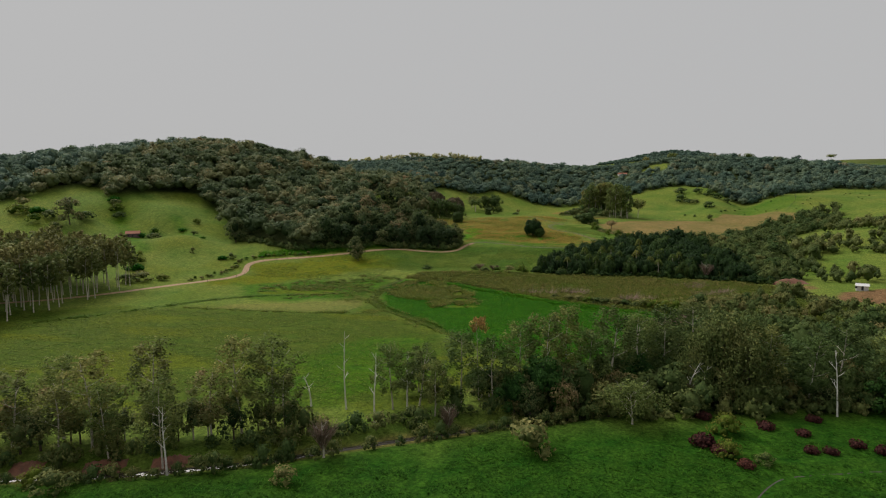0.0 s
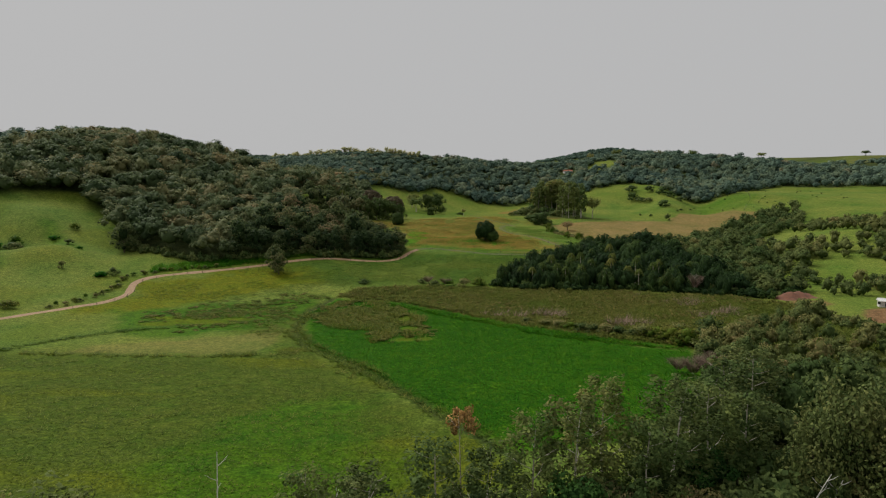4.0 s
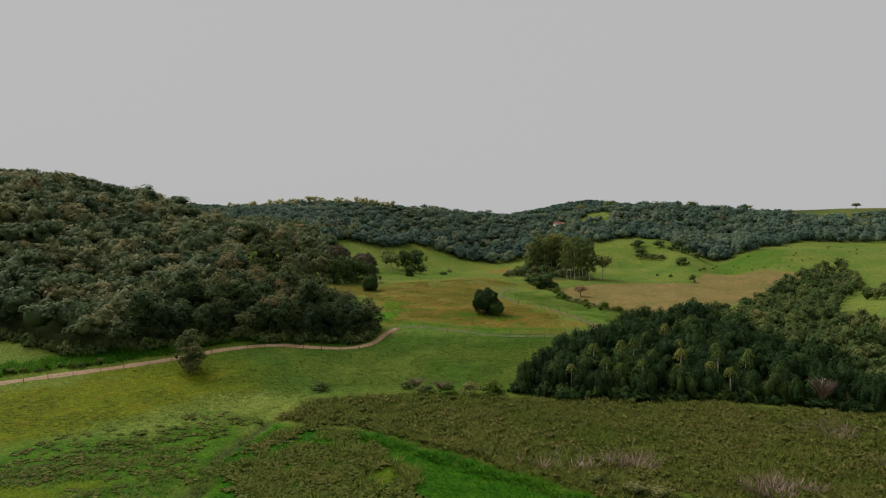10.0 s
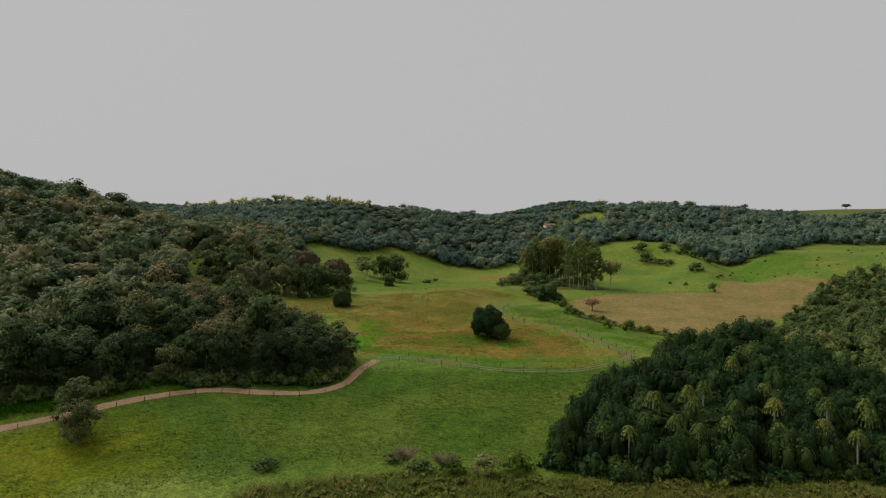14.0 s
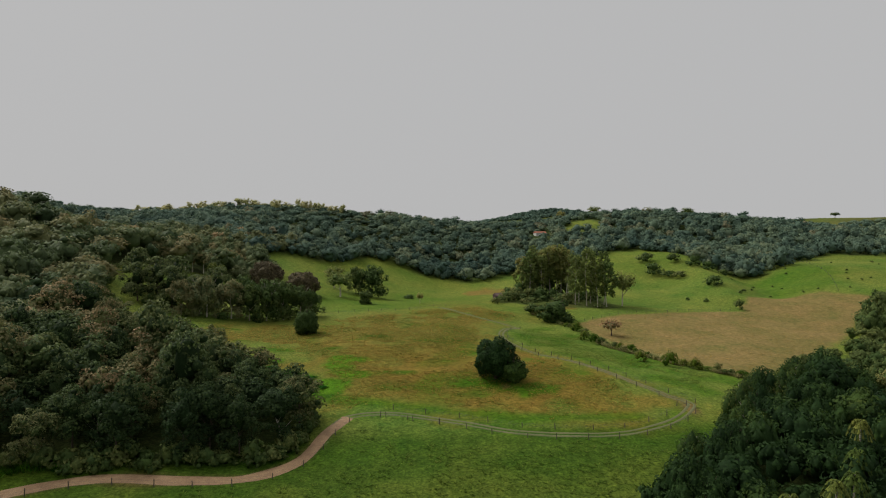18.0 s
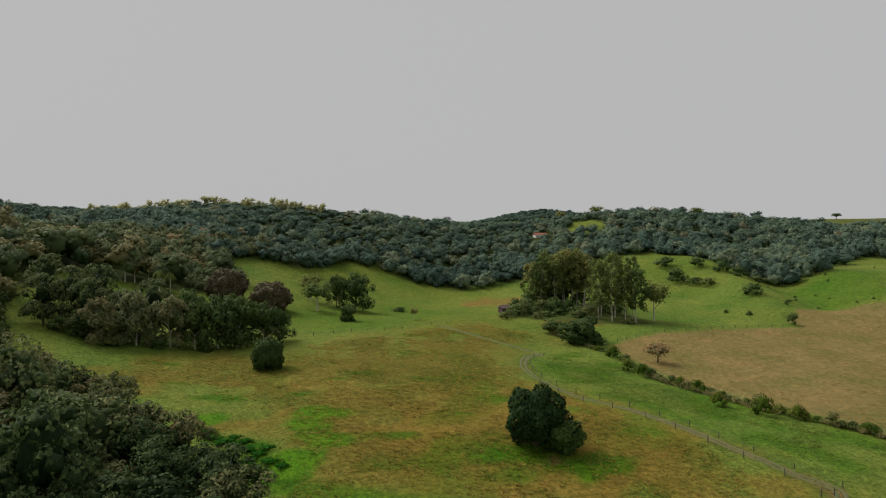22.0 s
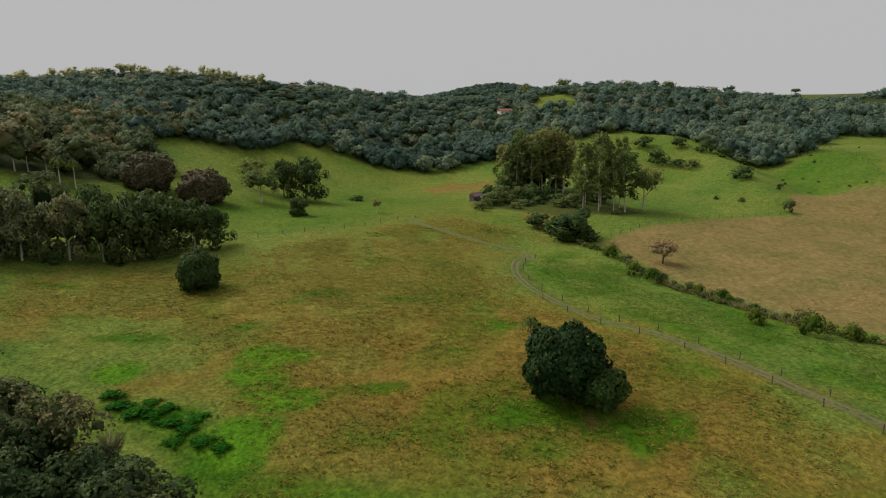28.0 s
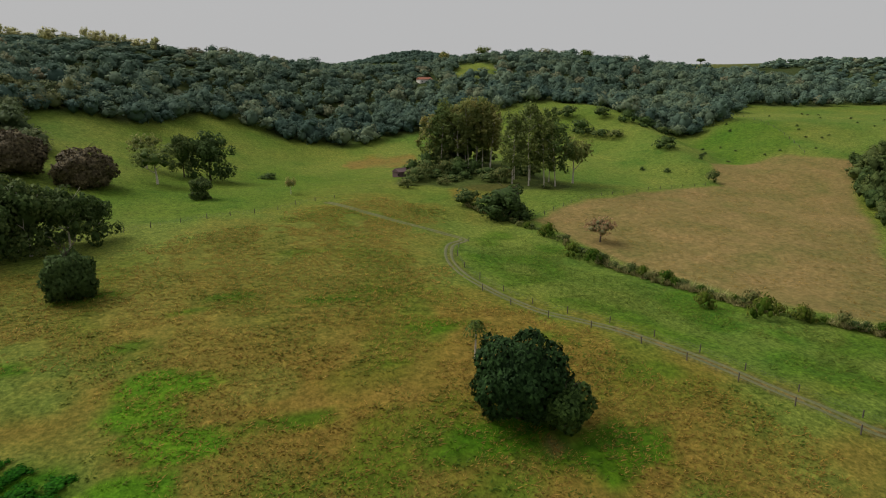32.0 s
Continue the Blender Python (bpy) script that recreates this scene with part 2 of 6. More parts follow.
BARE_YARD = [(140, 300), (150, 322), (172, 326), (186, 300), (164, 286)]
RED_BANK = [(128, 336), (134, 347), (146, 344), (144, 333)]
BRIGHT_RIDGE = [(-300, 1000), (-180, 1000), (-100, 1060), (-110, 1150), (-300, 1150)]
FAR_PASTURE = [(164, 972), (192, 968), (208, 1005), (200, 1036), (176, 1036), (160, 1000)]
FAR_HILL = [(180, 1900), (300, 1840), (420, 1820), (560, 1850), (700, 1930), (700, 2060), (420, 2100), (180, 2040)]
HOUSE_CLEARING = [(116, 968), (138, 964), (144, 1000), (120, 1004)]
EAST_PASTURE = [(760, 1150), (860, 1190), (900, 1260), (820, 1270), (760, 1200)]
BANK_CLEARING = [(124, 336), (152, 328), (156, 352), (134, 358), (124, 350)]
RIGHT_SCRUB = [(152, 350), (200, 342), (270, 380), (330, 470), (320, 560), (250, 570), (186, 490), (162, 410)]


# ---- materials ----
def material(name):
    m = bpy.data.materials.new(name)
    m.use_nodes = True
    nt = m.node_tree
    return m, nt.nodes, nt.links, nt.nodes["Principled BSDF"]


def node_noise(n, l, coords, scale, detail=3.0, rough=0.55):
    t = n.new("ShaderNodeTexNoise")
    t.inputs["Scale"].default_value, t.inputs["Detail"].default_value, t.inputs["Roughness"].default_value = scale, detail, rough
    l.new(coords, t.inputs["Vector"])
    return t.outputs["Fac"]


def node_ramp(n, l, value, stops):
    r = n.new("ShaderNodeValToRGB")
    e = r.color_ramp.elements
    while len(e) < len(stops):
        e.new(0.5)
    for k, (p, c) in zip(e, stops):
        k.position, k.color = p, (*c, 1)
    l.new(value, r.inputs[0])
    return r.outputs[0]


def node_mix(n, l, fac, a, b, blend="MIX"):
    x = n.new("ShaderNodeMix")
    x.data_type, x.blend_type = "RGBA", blend
    for sock, v in ((x.inputs[0], fac), (x.inputs[6], a), (x.inputs[7], b)):
        if isinstance(v, (int, float)):
            sock.default_value = v
        elif isinstance(v, tuple):
            sock.default_value = (*v, 1)
        else:
            l.new(v, sock)
    return x.outputs[2]


def node_math(n, l, op, a, b=0.0, clamp=False):
    x = n.new("ShaderNodeMath")
    x.operation, x.use_clamp = op, clamp
    for sock, v in ((x.inputs[0], a), (x.inputs[1], b)):
        if isinstance(v, (int, float)):
            sock.default_value = v
        else:
            l.new(v, sock)
    return x.outputs[0]


def ground_material():
    m, n, l, p = material("grass_ground")
    co = n.new("ShaderNodeTexCoord").outputs["Object"]
    big, mid, fine = node_noise(n, l, co, 0.03, 4), node_noise(n, l, co, 0.16, 5, 0.7), node_noise(n, l, co, 1.5, 6, 0.75)
    tuft = node_noise(n, l, co, 0.75, 2, 0.5)

    def two(a, b, k=mid):
        return node_mix(n, l, node_ramp(n, l, k, ((0.34, (0, 0, 0)), (0.66, (1, 1, 1)))), a, b)
    col = node_mix(n, l, node_ramp(n, l, big, ((0.36, (0, 0, 0)), (0.62, (1, 1, 1)))), two((0.072, 0.138, 0.022), (0.106, 0.161, 0.027)), two((0.158, 0.185, 0.037), (0.126, 0.169, 0.031)))
    covers = {}
    for name in ("cover", "cover_b", "cover_c", "cover_d"):
        a = n.new("ShaderNodeAttribute")
        a.attribute_name = name
        s = n.new("ShaderNodeSeparateColor")
        l.new(a.outputs["Color"], s.inputs[0])
        covers[name] = s.outputs
    def broken(w, k=fine, hard=0.25):
        return node_math(n, l, "ADD", w, node_math(n, l, "MULTIPLY", node_math(n, l, "MULTIPLY", node_math(n, l, "SUBTRACT", k, 0.5), 2.0), node_math(n, l, "MULTIPLY", w, node_math(n, l, "SUBTRACT", 1.0, w))), True)
    dry, lush, soil = covers["cover"]
    olive, yellow, floor_and_shade = covers["cover_b"]
    reed, tan, meadow = covers["cover_c"]
    hollow = covers["cover_d"][0]
    col = node_mix(n, l, olive, col, two((0.054, 0.095, 0.01), (0.079, 0.108, 0.015)))
    col = node_mix(n, l, yellow, col, two((0.126, 0.13, 0.007), (0.1, 0.132, 0.007)))
    col = node_mix(n, l, reed, col, two((0.059, 0.079, 0.009), (0.092, 0.087, 0.015)))
    col = node_mix(n, l, broken(dry), col, node_mix(n, l, node_ramp(n, l, fine, ((0.35, (0, 0, 0)), (0.65, (1, 1, 1)))), two((0.19, 0.13, 0.025), (0.15, 0.127, 0.022)), two((0.215, 0.152, 0.036), (0.165, 0.11, 0.022))))
    col = node_mix(n, l, tan, col, two(two((0.241, 0.168, 0.069), (0.206, 0.152, 0.059)), two((0.142, 0.135, 0.042), (0.175, 0.14, 0.05)), node_noise(n, l, co, 0.055, 3, 0.6)))
    col = node_mix(n, l, broken(lush), col, two((0.023, 0.095, 0.004), (0.056, 0.136, 0.005)))
    col = node_mix(n, l, broken(hollow), col, two((0.062, 0.165, 0.008), (0.1, 0.195, 0.012)))
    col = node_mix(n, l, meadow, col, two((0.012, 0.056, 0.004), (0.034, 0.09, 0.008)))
    # Dark wood floor; this colour also paints the ditch and grove shade.
    col = node_mix(n, l, floor_and_shade, col, two((0.03, 0.05, 0.014), (0.05, 0.06, 0.02)))
    col = node_mix(n, l, soil, col, two((0.202, 0.123, 0.063), (0.151, 0.086, 0.044)))
    shade = node_ramp(n, l, fine, ((0.32, (0.48, 0.52, 0.48)), (0.5, (0.97, 0.97, 0.97)), (0.68, (1.5, 1.44, 1.35))))
    shade = node_mix(n, l, node_math(n, l, "MULTIPLY", tan, 0.85), shade, (1, 1, 1))
    shade = node_mix(n, l, node_math(n, l, "MULTIPLY", dry, 0.48), shade, (1, 1, 1))
    col = node_mix(n, l, 1.0, col, shade, "MULTIPLY")
    col = node_mix(n, l, 1.0, col, node_ramp(n, l, tuft, ((0.32, (0.8, 0.83, 0.78)), (0.68, (1.18, 1.16, 1.14)))), "MULTIPLY")
    clump = node_noise(n, l, co, 0.33, 5, 0.72)
    col = node_mix(n, l, 1.0, col, node_ramp(n, l, clump, ((0.34, (0.78, 0.82, 0.78)), (0.5, (1, 1, 1)), (0.66, (1.2, 1.16, 1.13)))), "MULTIPLY")
    l.new(col, p.inputs["Base Color"])
    p.inputs["Roughness"].default_value = 0.9
    p.inputs["Specular IOR Level"].default_value = 0.04
    b = n.new("ShaderNodeBump")
    b.inputs["Strength"].default_value, b.inputs["Distance"].default_value = 0.9, 0.22
    l.new(node_math(n, l, "ADD", fine, tuft), b.inputs["Height"])
    l.new(b.outputs[0], p.inputs["Normal"])
    return m


def leaf_material(name, stops, light=0.25, gloss=0.07, vary=1.0):
    """Foliage: each tree takes its tone from 'tone', each clump of leaves varies round it."""
    m, n, l, p = material(name)
    a = n.new("ShaderNodeAttribute")
    a.attribute_name = "tone"
    g = n.new("ShaderNodeNewGeometry")
    o = n.new("ShaderNodeObjectInfo")
    k = node_math(n, l, "ADD", a.outputs["Fac"], node_math(n, l, "MULTIPLY", node_math(n, l, "SUBTRACT", o.outputs["Random"], 0.5), 0.22))
    k = node_math(n, l, "ADD", k, node_math(n, l, "MULTIPLY", node_math(n, l, "SUBTRACT", g.outputs["Random Per Island"], 0.5), 0.16), True)
    col = node_ramp(n, l, k, stops)
    v = node_ramp(n, l, g.outputs["Random Per Island"], ((0.0, (1 - 0.38 * vary,) * 3), (0.6, (1, 1, 1)), (1.0, (1 + 0.42 * vary, 1 + 0.38 * vary, 1 + 0.28 * vary))))
    col = node_mix(n, l, 1.0, col, v, "MULTIPLY")
    co = n.new("ShaderNodeTexCoord").outputs["Object"]
    grain = node_noise(n, l, co, 2.2, 4, 0.7)
    col = node_mix(n, l, 1.0, col, node_ramp(n, l, grain, ((0.3, (1 - 0.48 * vary,) * 3), (0.5, (1, 1, 1)), (0.7, (1 + 0.5 * vary, 1 + 0.46 * vary, 1 + 0.38 * vary)))), "MULTIPLY")
    l.new(col, p.inputs["Base Color"])
    p.inputs["Roughness"].default_value = 0.65
    p.inputs["Specular IOR Level"].default_value = gloss
    bump = n.new("ShaderNodeBump")
    bump.inputs["Strength"].default_value, bump.inputs["Distance"].default_value = 0.6, 0.25
    l.new(grain, bump.inputs["Height"])
    l.new(bump.outputs[0], p.inputs["Normal"])
    t = n.new("ShaderNodeBsdfTranslucent")
    l.new(col, t.inputs["Color"])
    x = n.new("ShaderNodeMixShader")
    x.inputs[0].default_value = light
    l.new(p.outputs[0], x.inputs[1])
    l.new(t.outputs[0], x.inputs[2])
    l.new(x.outputs[0], n["Material Output"].inputs[0])
    return m


def rough_material(name, a, b, scale=2.0, rough=0.85, metal=0.0, bump=0.3):
    m, n, l, p = material(name)
    co = n.new("ShaderNodeTexCoord").outputs["Object"]
    f = node_noise(n, l, co, scale, 5, 0.65)
    g = node_noise(n, l, co, scale * 7, 3, 0.6)
    col = node_mix(n, l, node_ramp(n, l, f, ((0.33, (0, 0, 0)), (0.67, (1, 1, 1)))), a, b)
    col = node_mix(n, l, 1.0, col, node_ramp(n, l, g, ((0.25, (0.7, 0.7, 0.7)), (0.75, (1.2, 1.2, 1.2)))), "MULTIPLY")
    l.new(col, p.inputs["Base Color"])
    p.inputs["Roughness"].default_value, p.inputs["Metallic"].default_value = rough, metal
    bp = n.new("ShaderNodeBump")
    bp.inputs["Strength"].default_value, bp.inputs["Distance"].default_value = bump, 0.05
    l.new(f, bp.inputs["Height"])
    l.new(bp.outputs[0], p.inputs["Normal"])
    return m


GROUND = ground_material()
WOOD_LEAF = leaf_material("broadleaf_foliage", ((0.0, (0.054, 0.09, 0.04)), (0.3, (0.112, 0.152, 0.066)), (0.6, (0.205, 0.212, 0.096)), (0.82, (0.285, 0.222, 0.108)), (1.0, (0.36, 0.222, 0.12))), 0.3, 0.08, 0.42)
EDGE_LEAF = leaf_material("wood_edge_foliage", ((0.0, (0.0284, 0.0562, 0.0206)), (0.3, (0.0721, 0.1125, 0.0399)), (0.6, (0.1289, 0.1575, 0.0592)), (0.82, (0.202, 0.18, 0.0824)), (1.0, (0.2839, 0.1968, 0.1094))), 0.3, 0.08, 0.8)
# Bluer and paler than nearer foliage: distance haze painted into the colour.
HAZY_RIDGE_LEAF = leaf_material("hazy_ridge_foliage", ((0.0, (0.0745, 0.13, 0.1035)), (0.35, (0.1233, 0.1861, 0.1306)), (0.65, (0.1875, 0.2421, 0.1454)), (0.85, (0.2388, 0.2421, 0.1454)), (1.0, (0.2696, 0.2268, 0.1454))), 0.3, 0.06, 0.3)
COPPER_LEAF = leaf_material("copper_foliage", ((0.0, (0.0732, 0.0642, 0.0392)), (1.0, (0.1561, 0.1277, 0.0763))), 0.2)
OLIVE_LEAF = leaf_material("olive_scrub_foliage", ((0.0, (0.0644, 0.109, 0.0321)), (0.4, (0.129, 0.16, 0.0494)), (0.75, (0.215, 0.211, 0.0741)), (1.0, (0.3, 0.217, 0.111))), 0.3, 0.07, 0.65)
# Sunlight on the crest is painted as a pale yellow-green leaf colour.
SUNLIT_CREST_LEAF = leaf_material("painted_sun_crest_foliage", ((0.0, (0.42, 0.43, 0.2)), (1.0, (0.6, 0.56, 0.32))), 0.5)
CREEPER_LEAF = leaf_material("creeper_foliage", ((0.0, (0.0178, 0.0421, 0.0132)), (0.4, (0.0316, 0.0652, 0.0176)), (0.75, (0.055, 0.0937, 0.0209)), (1.0, (0.0963, 0.1052, 0.0276))), 0.3, 0.07, 0.6)
DARK_LEAF = leaf_material("dark_glossy_foliage", ((0.0, (0.0147, 0.0383, 0.0115)), (0.5, (0.036, 0.0765, 0.021)), (1.0, (0.0844, 0.14, 0.0325))), 0.15)
GUM_LEAF = leaf_material("gum_foliage", ((0.0, (0.1, 0.155, 0.046)), (0.5, (0.185, 0.225, 0.065)), (1.0, (0.33, 0.29, 0.1))), 0.4, 0.07, 0.65)
WEED_LEAF = leaf_material("weed_foliage", ((0.0, (0.048, 0.125, 0.012)), (0.35, (0.095, 0.15, 0.02)), (0.7, (0.15, 0.165, 0.032)), (1.0, (0.23, 0.18, 0.068))), 0.4, 0.06)
REED_LEAF = leaf_material("reed_bed_foliage", ((0.0, (0.0611, 0.1202, 0.0144)), (0.4, (0.1018, 0.1526, 0.0237)), (0.75, (0.1466, 0.1664, 0.0341)), (1.0, (0.1955, 0.1758, 0.0557))), 0.4, 0.06, 0.7)
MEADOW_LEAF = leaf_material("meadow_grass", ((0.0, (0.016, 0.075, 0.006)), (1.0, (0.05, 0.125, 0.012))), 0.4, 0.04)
LUSH_LEAF = leaf_material("lush_grass", ((0.0, (0.0178, 0.113, 0.0045)), (0.5, (0.038, 0.16, 0.0072)), (1.0, (0.11, 0.225, 0.0108))), 0.4, 0.05)
DRY_LEAF = leaf_material("dry_grass", ((0.0, (0.1373, 0.1445, 0.0168)), (0.5, (0.2288, 0.16, 0.0306)), (1.0, (0.3432, 0.227, 0.0612))), 0.4, 0.05)
HOLLOW_LEAF = leaf_material("damp_hollow_grass", ((0.0, (0.07, 0.21, 0.01)), (1.0, (0.15, 0.31, 0.016))), 0.4, 0.05, 0.6)
FRESH_LEAF = leaf_material("fresh_green_foliage", ((0.0, (0.014, 0.045, 0.012)), (0.5, (0.04, 0.105, 0.022)), (1.0, (0.075, 0.15, 0.03))), 0.3, 0.08, 0.7)
PALM_LEAF = leaf_material("palm_fronds", ((0.0, (0.0452, 0.0808, 0.0178)), (0.6, (0.0907, 0.1343, 0.0266)), (1.0, (0.1681, 0.1748, 0.0388))), 0.25)
RUST_LEAF = leaf_material("rusty_dead_foliage", ((0.0, (0.05, 0.018, 0.018)), (1.0, (0.12, 0.045, 0.032))), 0.15)
PINK_TWIG = leaf_material("leafless_twigs", ((0.0, (0.172, 0.122, 0.0967)), (1.0, (0.318, 0.23, 0.182))), 0.1)
ORANGE_LEAF = leaf_material("orange_blossom_foliage", ((0.0, (0.3135, 0.2041, 0.075)), (1.0, (0.4845, 0.2894, 0.1125))), 0.25)
PLUME_LEAF = leaf_material("grass_plumes", ((0.0, (0.2, 0.21, 0.07)), (1.0, (0.42, 0.38, 0.18))), 0.4, 0.05)
DEAD_BARK = rough_material("bleached_dead_wood", (0.78, 0.75, 0.7), (0.6, 0.56, 0.5), 0.8)
BARK = rough_material("brown_bark", (0.10, 0.075, 0.05), (0.055, 0.042, 0.03), 1.5)
PALE_BARK = rough_material("pale_bark", (0.58, 0.53, 0.45), (0.36, 0.31, 0.25), 0.8)
EARTH = rough_material("beaten_earth", (0.36, 0.235, 0.125), (0.25, 0.15, 0.08), 0.6)
PALE_EARTH = rough_material("worn_wheel_ruts", (0.13, 0.128, 0.046), (0.088, 0.105, 0.03), 0.25)
RED_EARTH = rough_material("red_earth", (0.2, 0.08, 0.042), (0.11, 0.05, 0.03), 0.5)
POST_WOOD = rough_material("weathered_posts", (0.12, 0.1, 0.08), (0.07, 0.06, 0.05), 4)
WIRE = rough_material("fence_wire", (0.12, 0.12, 0.12), (0.08, 0.08, 0.08), 4, 0.6, 0.6)
WHITE_WALL = rough_material("whitewashed_wall", (0.7, 0.68, 0.64), (0.55, 0.53, 0.5), 0.7)
TILE_ROOF = rough_material("clay_tile_roof", (0.34, 0.13, 0.075), (0.24, 0.085, 0.05), 0.8)
TIN_ROOF = rough_material("white_tin_roof", (0.75, 0.75, 0.74), (0.62, 0.62, 0.6), 0.5, 0.5)
PURPLE_TILE = rough_material("faded_red_tiles", (0.15, 0.09, 0.095), (0.1, 0.06, 0.065), 0.8)
DARK_GAP = rough_material("dark_opening", (0.03, 0.03, 0.03), (0.02, 0.02, 0.02), 1)


# ---- meshes ----
def mesh_np(name, verts, faces, mats, tone=None, mat_index=None, soft=False):
    """A mesh from arrays: verts (n, 3), faces (m, k) all with k corners."""
    me = bpy.data.meshes.new(name)
    n, m, k = len(verts), len(faces), faces.shape[1]
    me.vertices.add(n)
    me.vertices.foreach_set("co", np.ascontiguousarray(verts, dtype=np.float32).ravel())
    me.loops.add(m * k)
    me.loops.foreach_set("vertex_index", np.ascontiguousarray(faces, dtype=np.int32).ravel())
    me.polygons.add(m)
    me.polygons.foreach_set("loop_start", np.arange(0, m * k, k, dtype=np.int32))
    for mat in mats:
        me.materials.append(mat)
    if mat_index is not None:
        me.polygons.foreach_set("material_index", np.asarray(mat_index, dtype=np.int32))
    if soft:
        me.polygons.foreach_set("use_smooth", np.ones(m, bool))
    facing = None
    if tone is not None:
        tone = np.asarray(tone, float)
        if tone.ndim == 2:
            tone, facing = tone[:, 0], tone[:, 1:]
        me.attributes.new("tone", "FLOAT", "POINT").data.foreach_set("value", np.broadcast_to(tone, (n,)).astype(np.float32))
    me.update(calc_edges=True)
    me.validate()
    if facing is not None:
        own = np.empty(len(me.vertices) * 3, np.float32)
        me.vertex_normals.foreach_get("vector", own)
        bent = facing + own.reshape(-1, 3) * 0.4
        me.normals_split_custom_set_from_vertices((bent / (np.linalg.norm(bent, axis=1)[:, None] + 1e-9)).tolist())
    return me


def part(name, data, parent=None, label="", m=None):
    ob = new(name, data)
    if parent is not None:
        ob.parent = parent
    if m is not None:
        ob.matrix_basis = m
    return tagged(ob, label) if label else ob


def bm_part(name, bm, mat, parent, label=""):
    me = bpy.data.meshes.new(name)
    bm.to_mesh(me)
    bm.free()
    me.materials.append(mat)
    return part(name, me, parent, label)


def cards(rng, centres, outs, size, jitter=0.55, long=1.3):
    """Leaf clumps: a small bent rhombus at each centre, turned roughly the way out."""
    n = len(centres)
    nrm = outs + rng.normal(0, jitter, (n, 3))
    nrm /= np.linalg.norm(nrm, axis=1)[:, None]
    side = np.cross(nrm, rng.normal(0, 1, (n, 3)))
    side /= np.linalg.norm(side, axis=1)[:, None] + 1e-9
    up = np.cross(nrm, side)
    s = (size * rng.uniform(0.6, 1.35, n))[:, None]
    a, c = centres - up * s * long * 0.5 - nrm * s * 0.18, centres + up * s * long * 0.5 - nrm * s * 0.18
    b, d = centres + side * s * 0.5, centres - side * s * 0.5
    v = np.stack([a, b, c, d], 1).reshape(-1, 3)
    f = np.arange(4 * n).reshape(-1, 4)
    tri = np.concatenate([f[:, [0, 1, 3]], f[:, [1, 2, 3]]])
    return v, tri


def ball(radius, cuts=1):
    bm = bmesh.new()
    bmesh.ops.create_icosphere(bm, subdivisions=cuts, radius=radius)
    v = np.array([q.co[:] for q in bm.verts])
    f = np.array([[q.index for q in face.verts] for face in bm.faces])
    bm.free()
    return v, f


BALL_1 = ball(1.0, 1)
OCTA = (np.array([(1, 0, 0), (-1, 0, 0), (0, 1, 0), (0, -1, 0), (0, 0, 1), (0, 0, -1)], float), np.array([(0, 2, 4), (2, 1, 4), (1, 3, 4), (3, 0, 4), (2, 0, 5), (1, 2, 5), (3, 1, 5), (0, 3, 5)]))


def merged(pieces):
    """Pieces of vertices, faces and, where given, the change of tone of that piece and the way its leaves face."""
    vs, fs, os, ns, at = [], [], [], [], 0
    for v, f, *o in pieces:
        vs.append(v)
        fs.append(f + at)
        os.append(np.broadcast_to(o[0] if o else 0.0, (len(v),)))
        ns.append(o[1] if len(o) > 1 else np.zeros((len(v), 3)))
        at += len(v)
    n = np.concatenate(ns)
    o = np.concatenate(os)
    return np.concatenate(vs), np.concatenate(fs), np.column_stack([o, n]) if n.any() else o


def faced(rng, p, d, mid, wide, tall, rough=0.22):
    """Leaves face away from their own clump and, less, from the middle of the crown: one direction for each corner of a card."""
    far = (p - mid) / np.array([wide, wide, tall])
    far /= np.linalg.norm(far, axis=1)[:, None] + 1e-9
    d = d / (np.linalg.norm(d, axis=1)[:, None] + 1e-9)
    n = 0.8 * d + 0.55 * far + np.array([0, 0, 0.18]) + rng.normal(0, rough, p.shape)
    return np.repeat(n / (np.linalg.norm(n, axis=1)[:, None] + 1e-9), 4, 0)


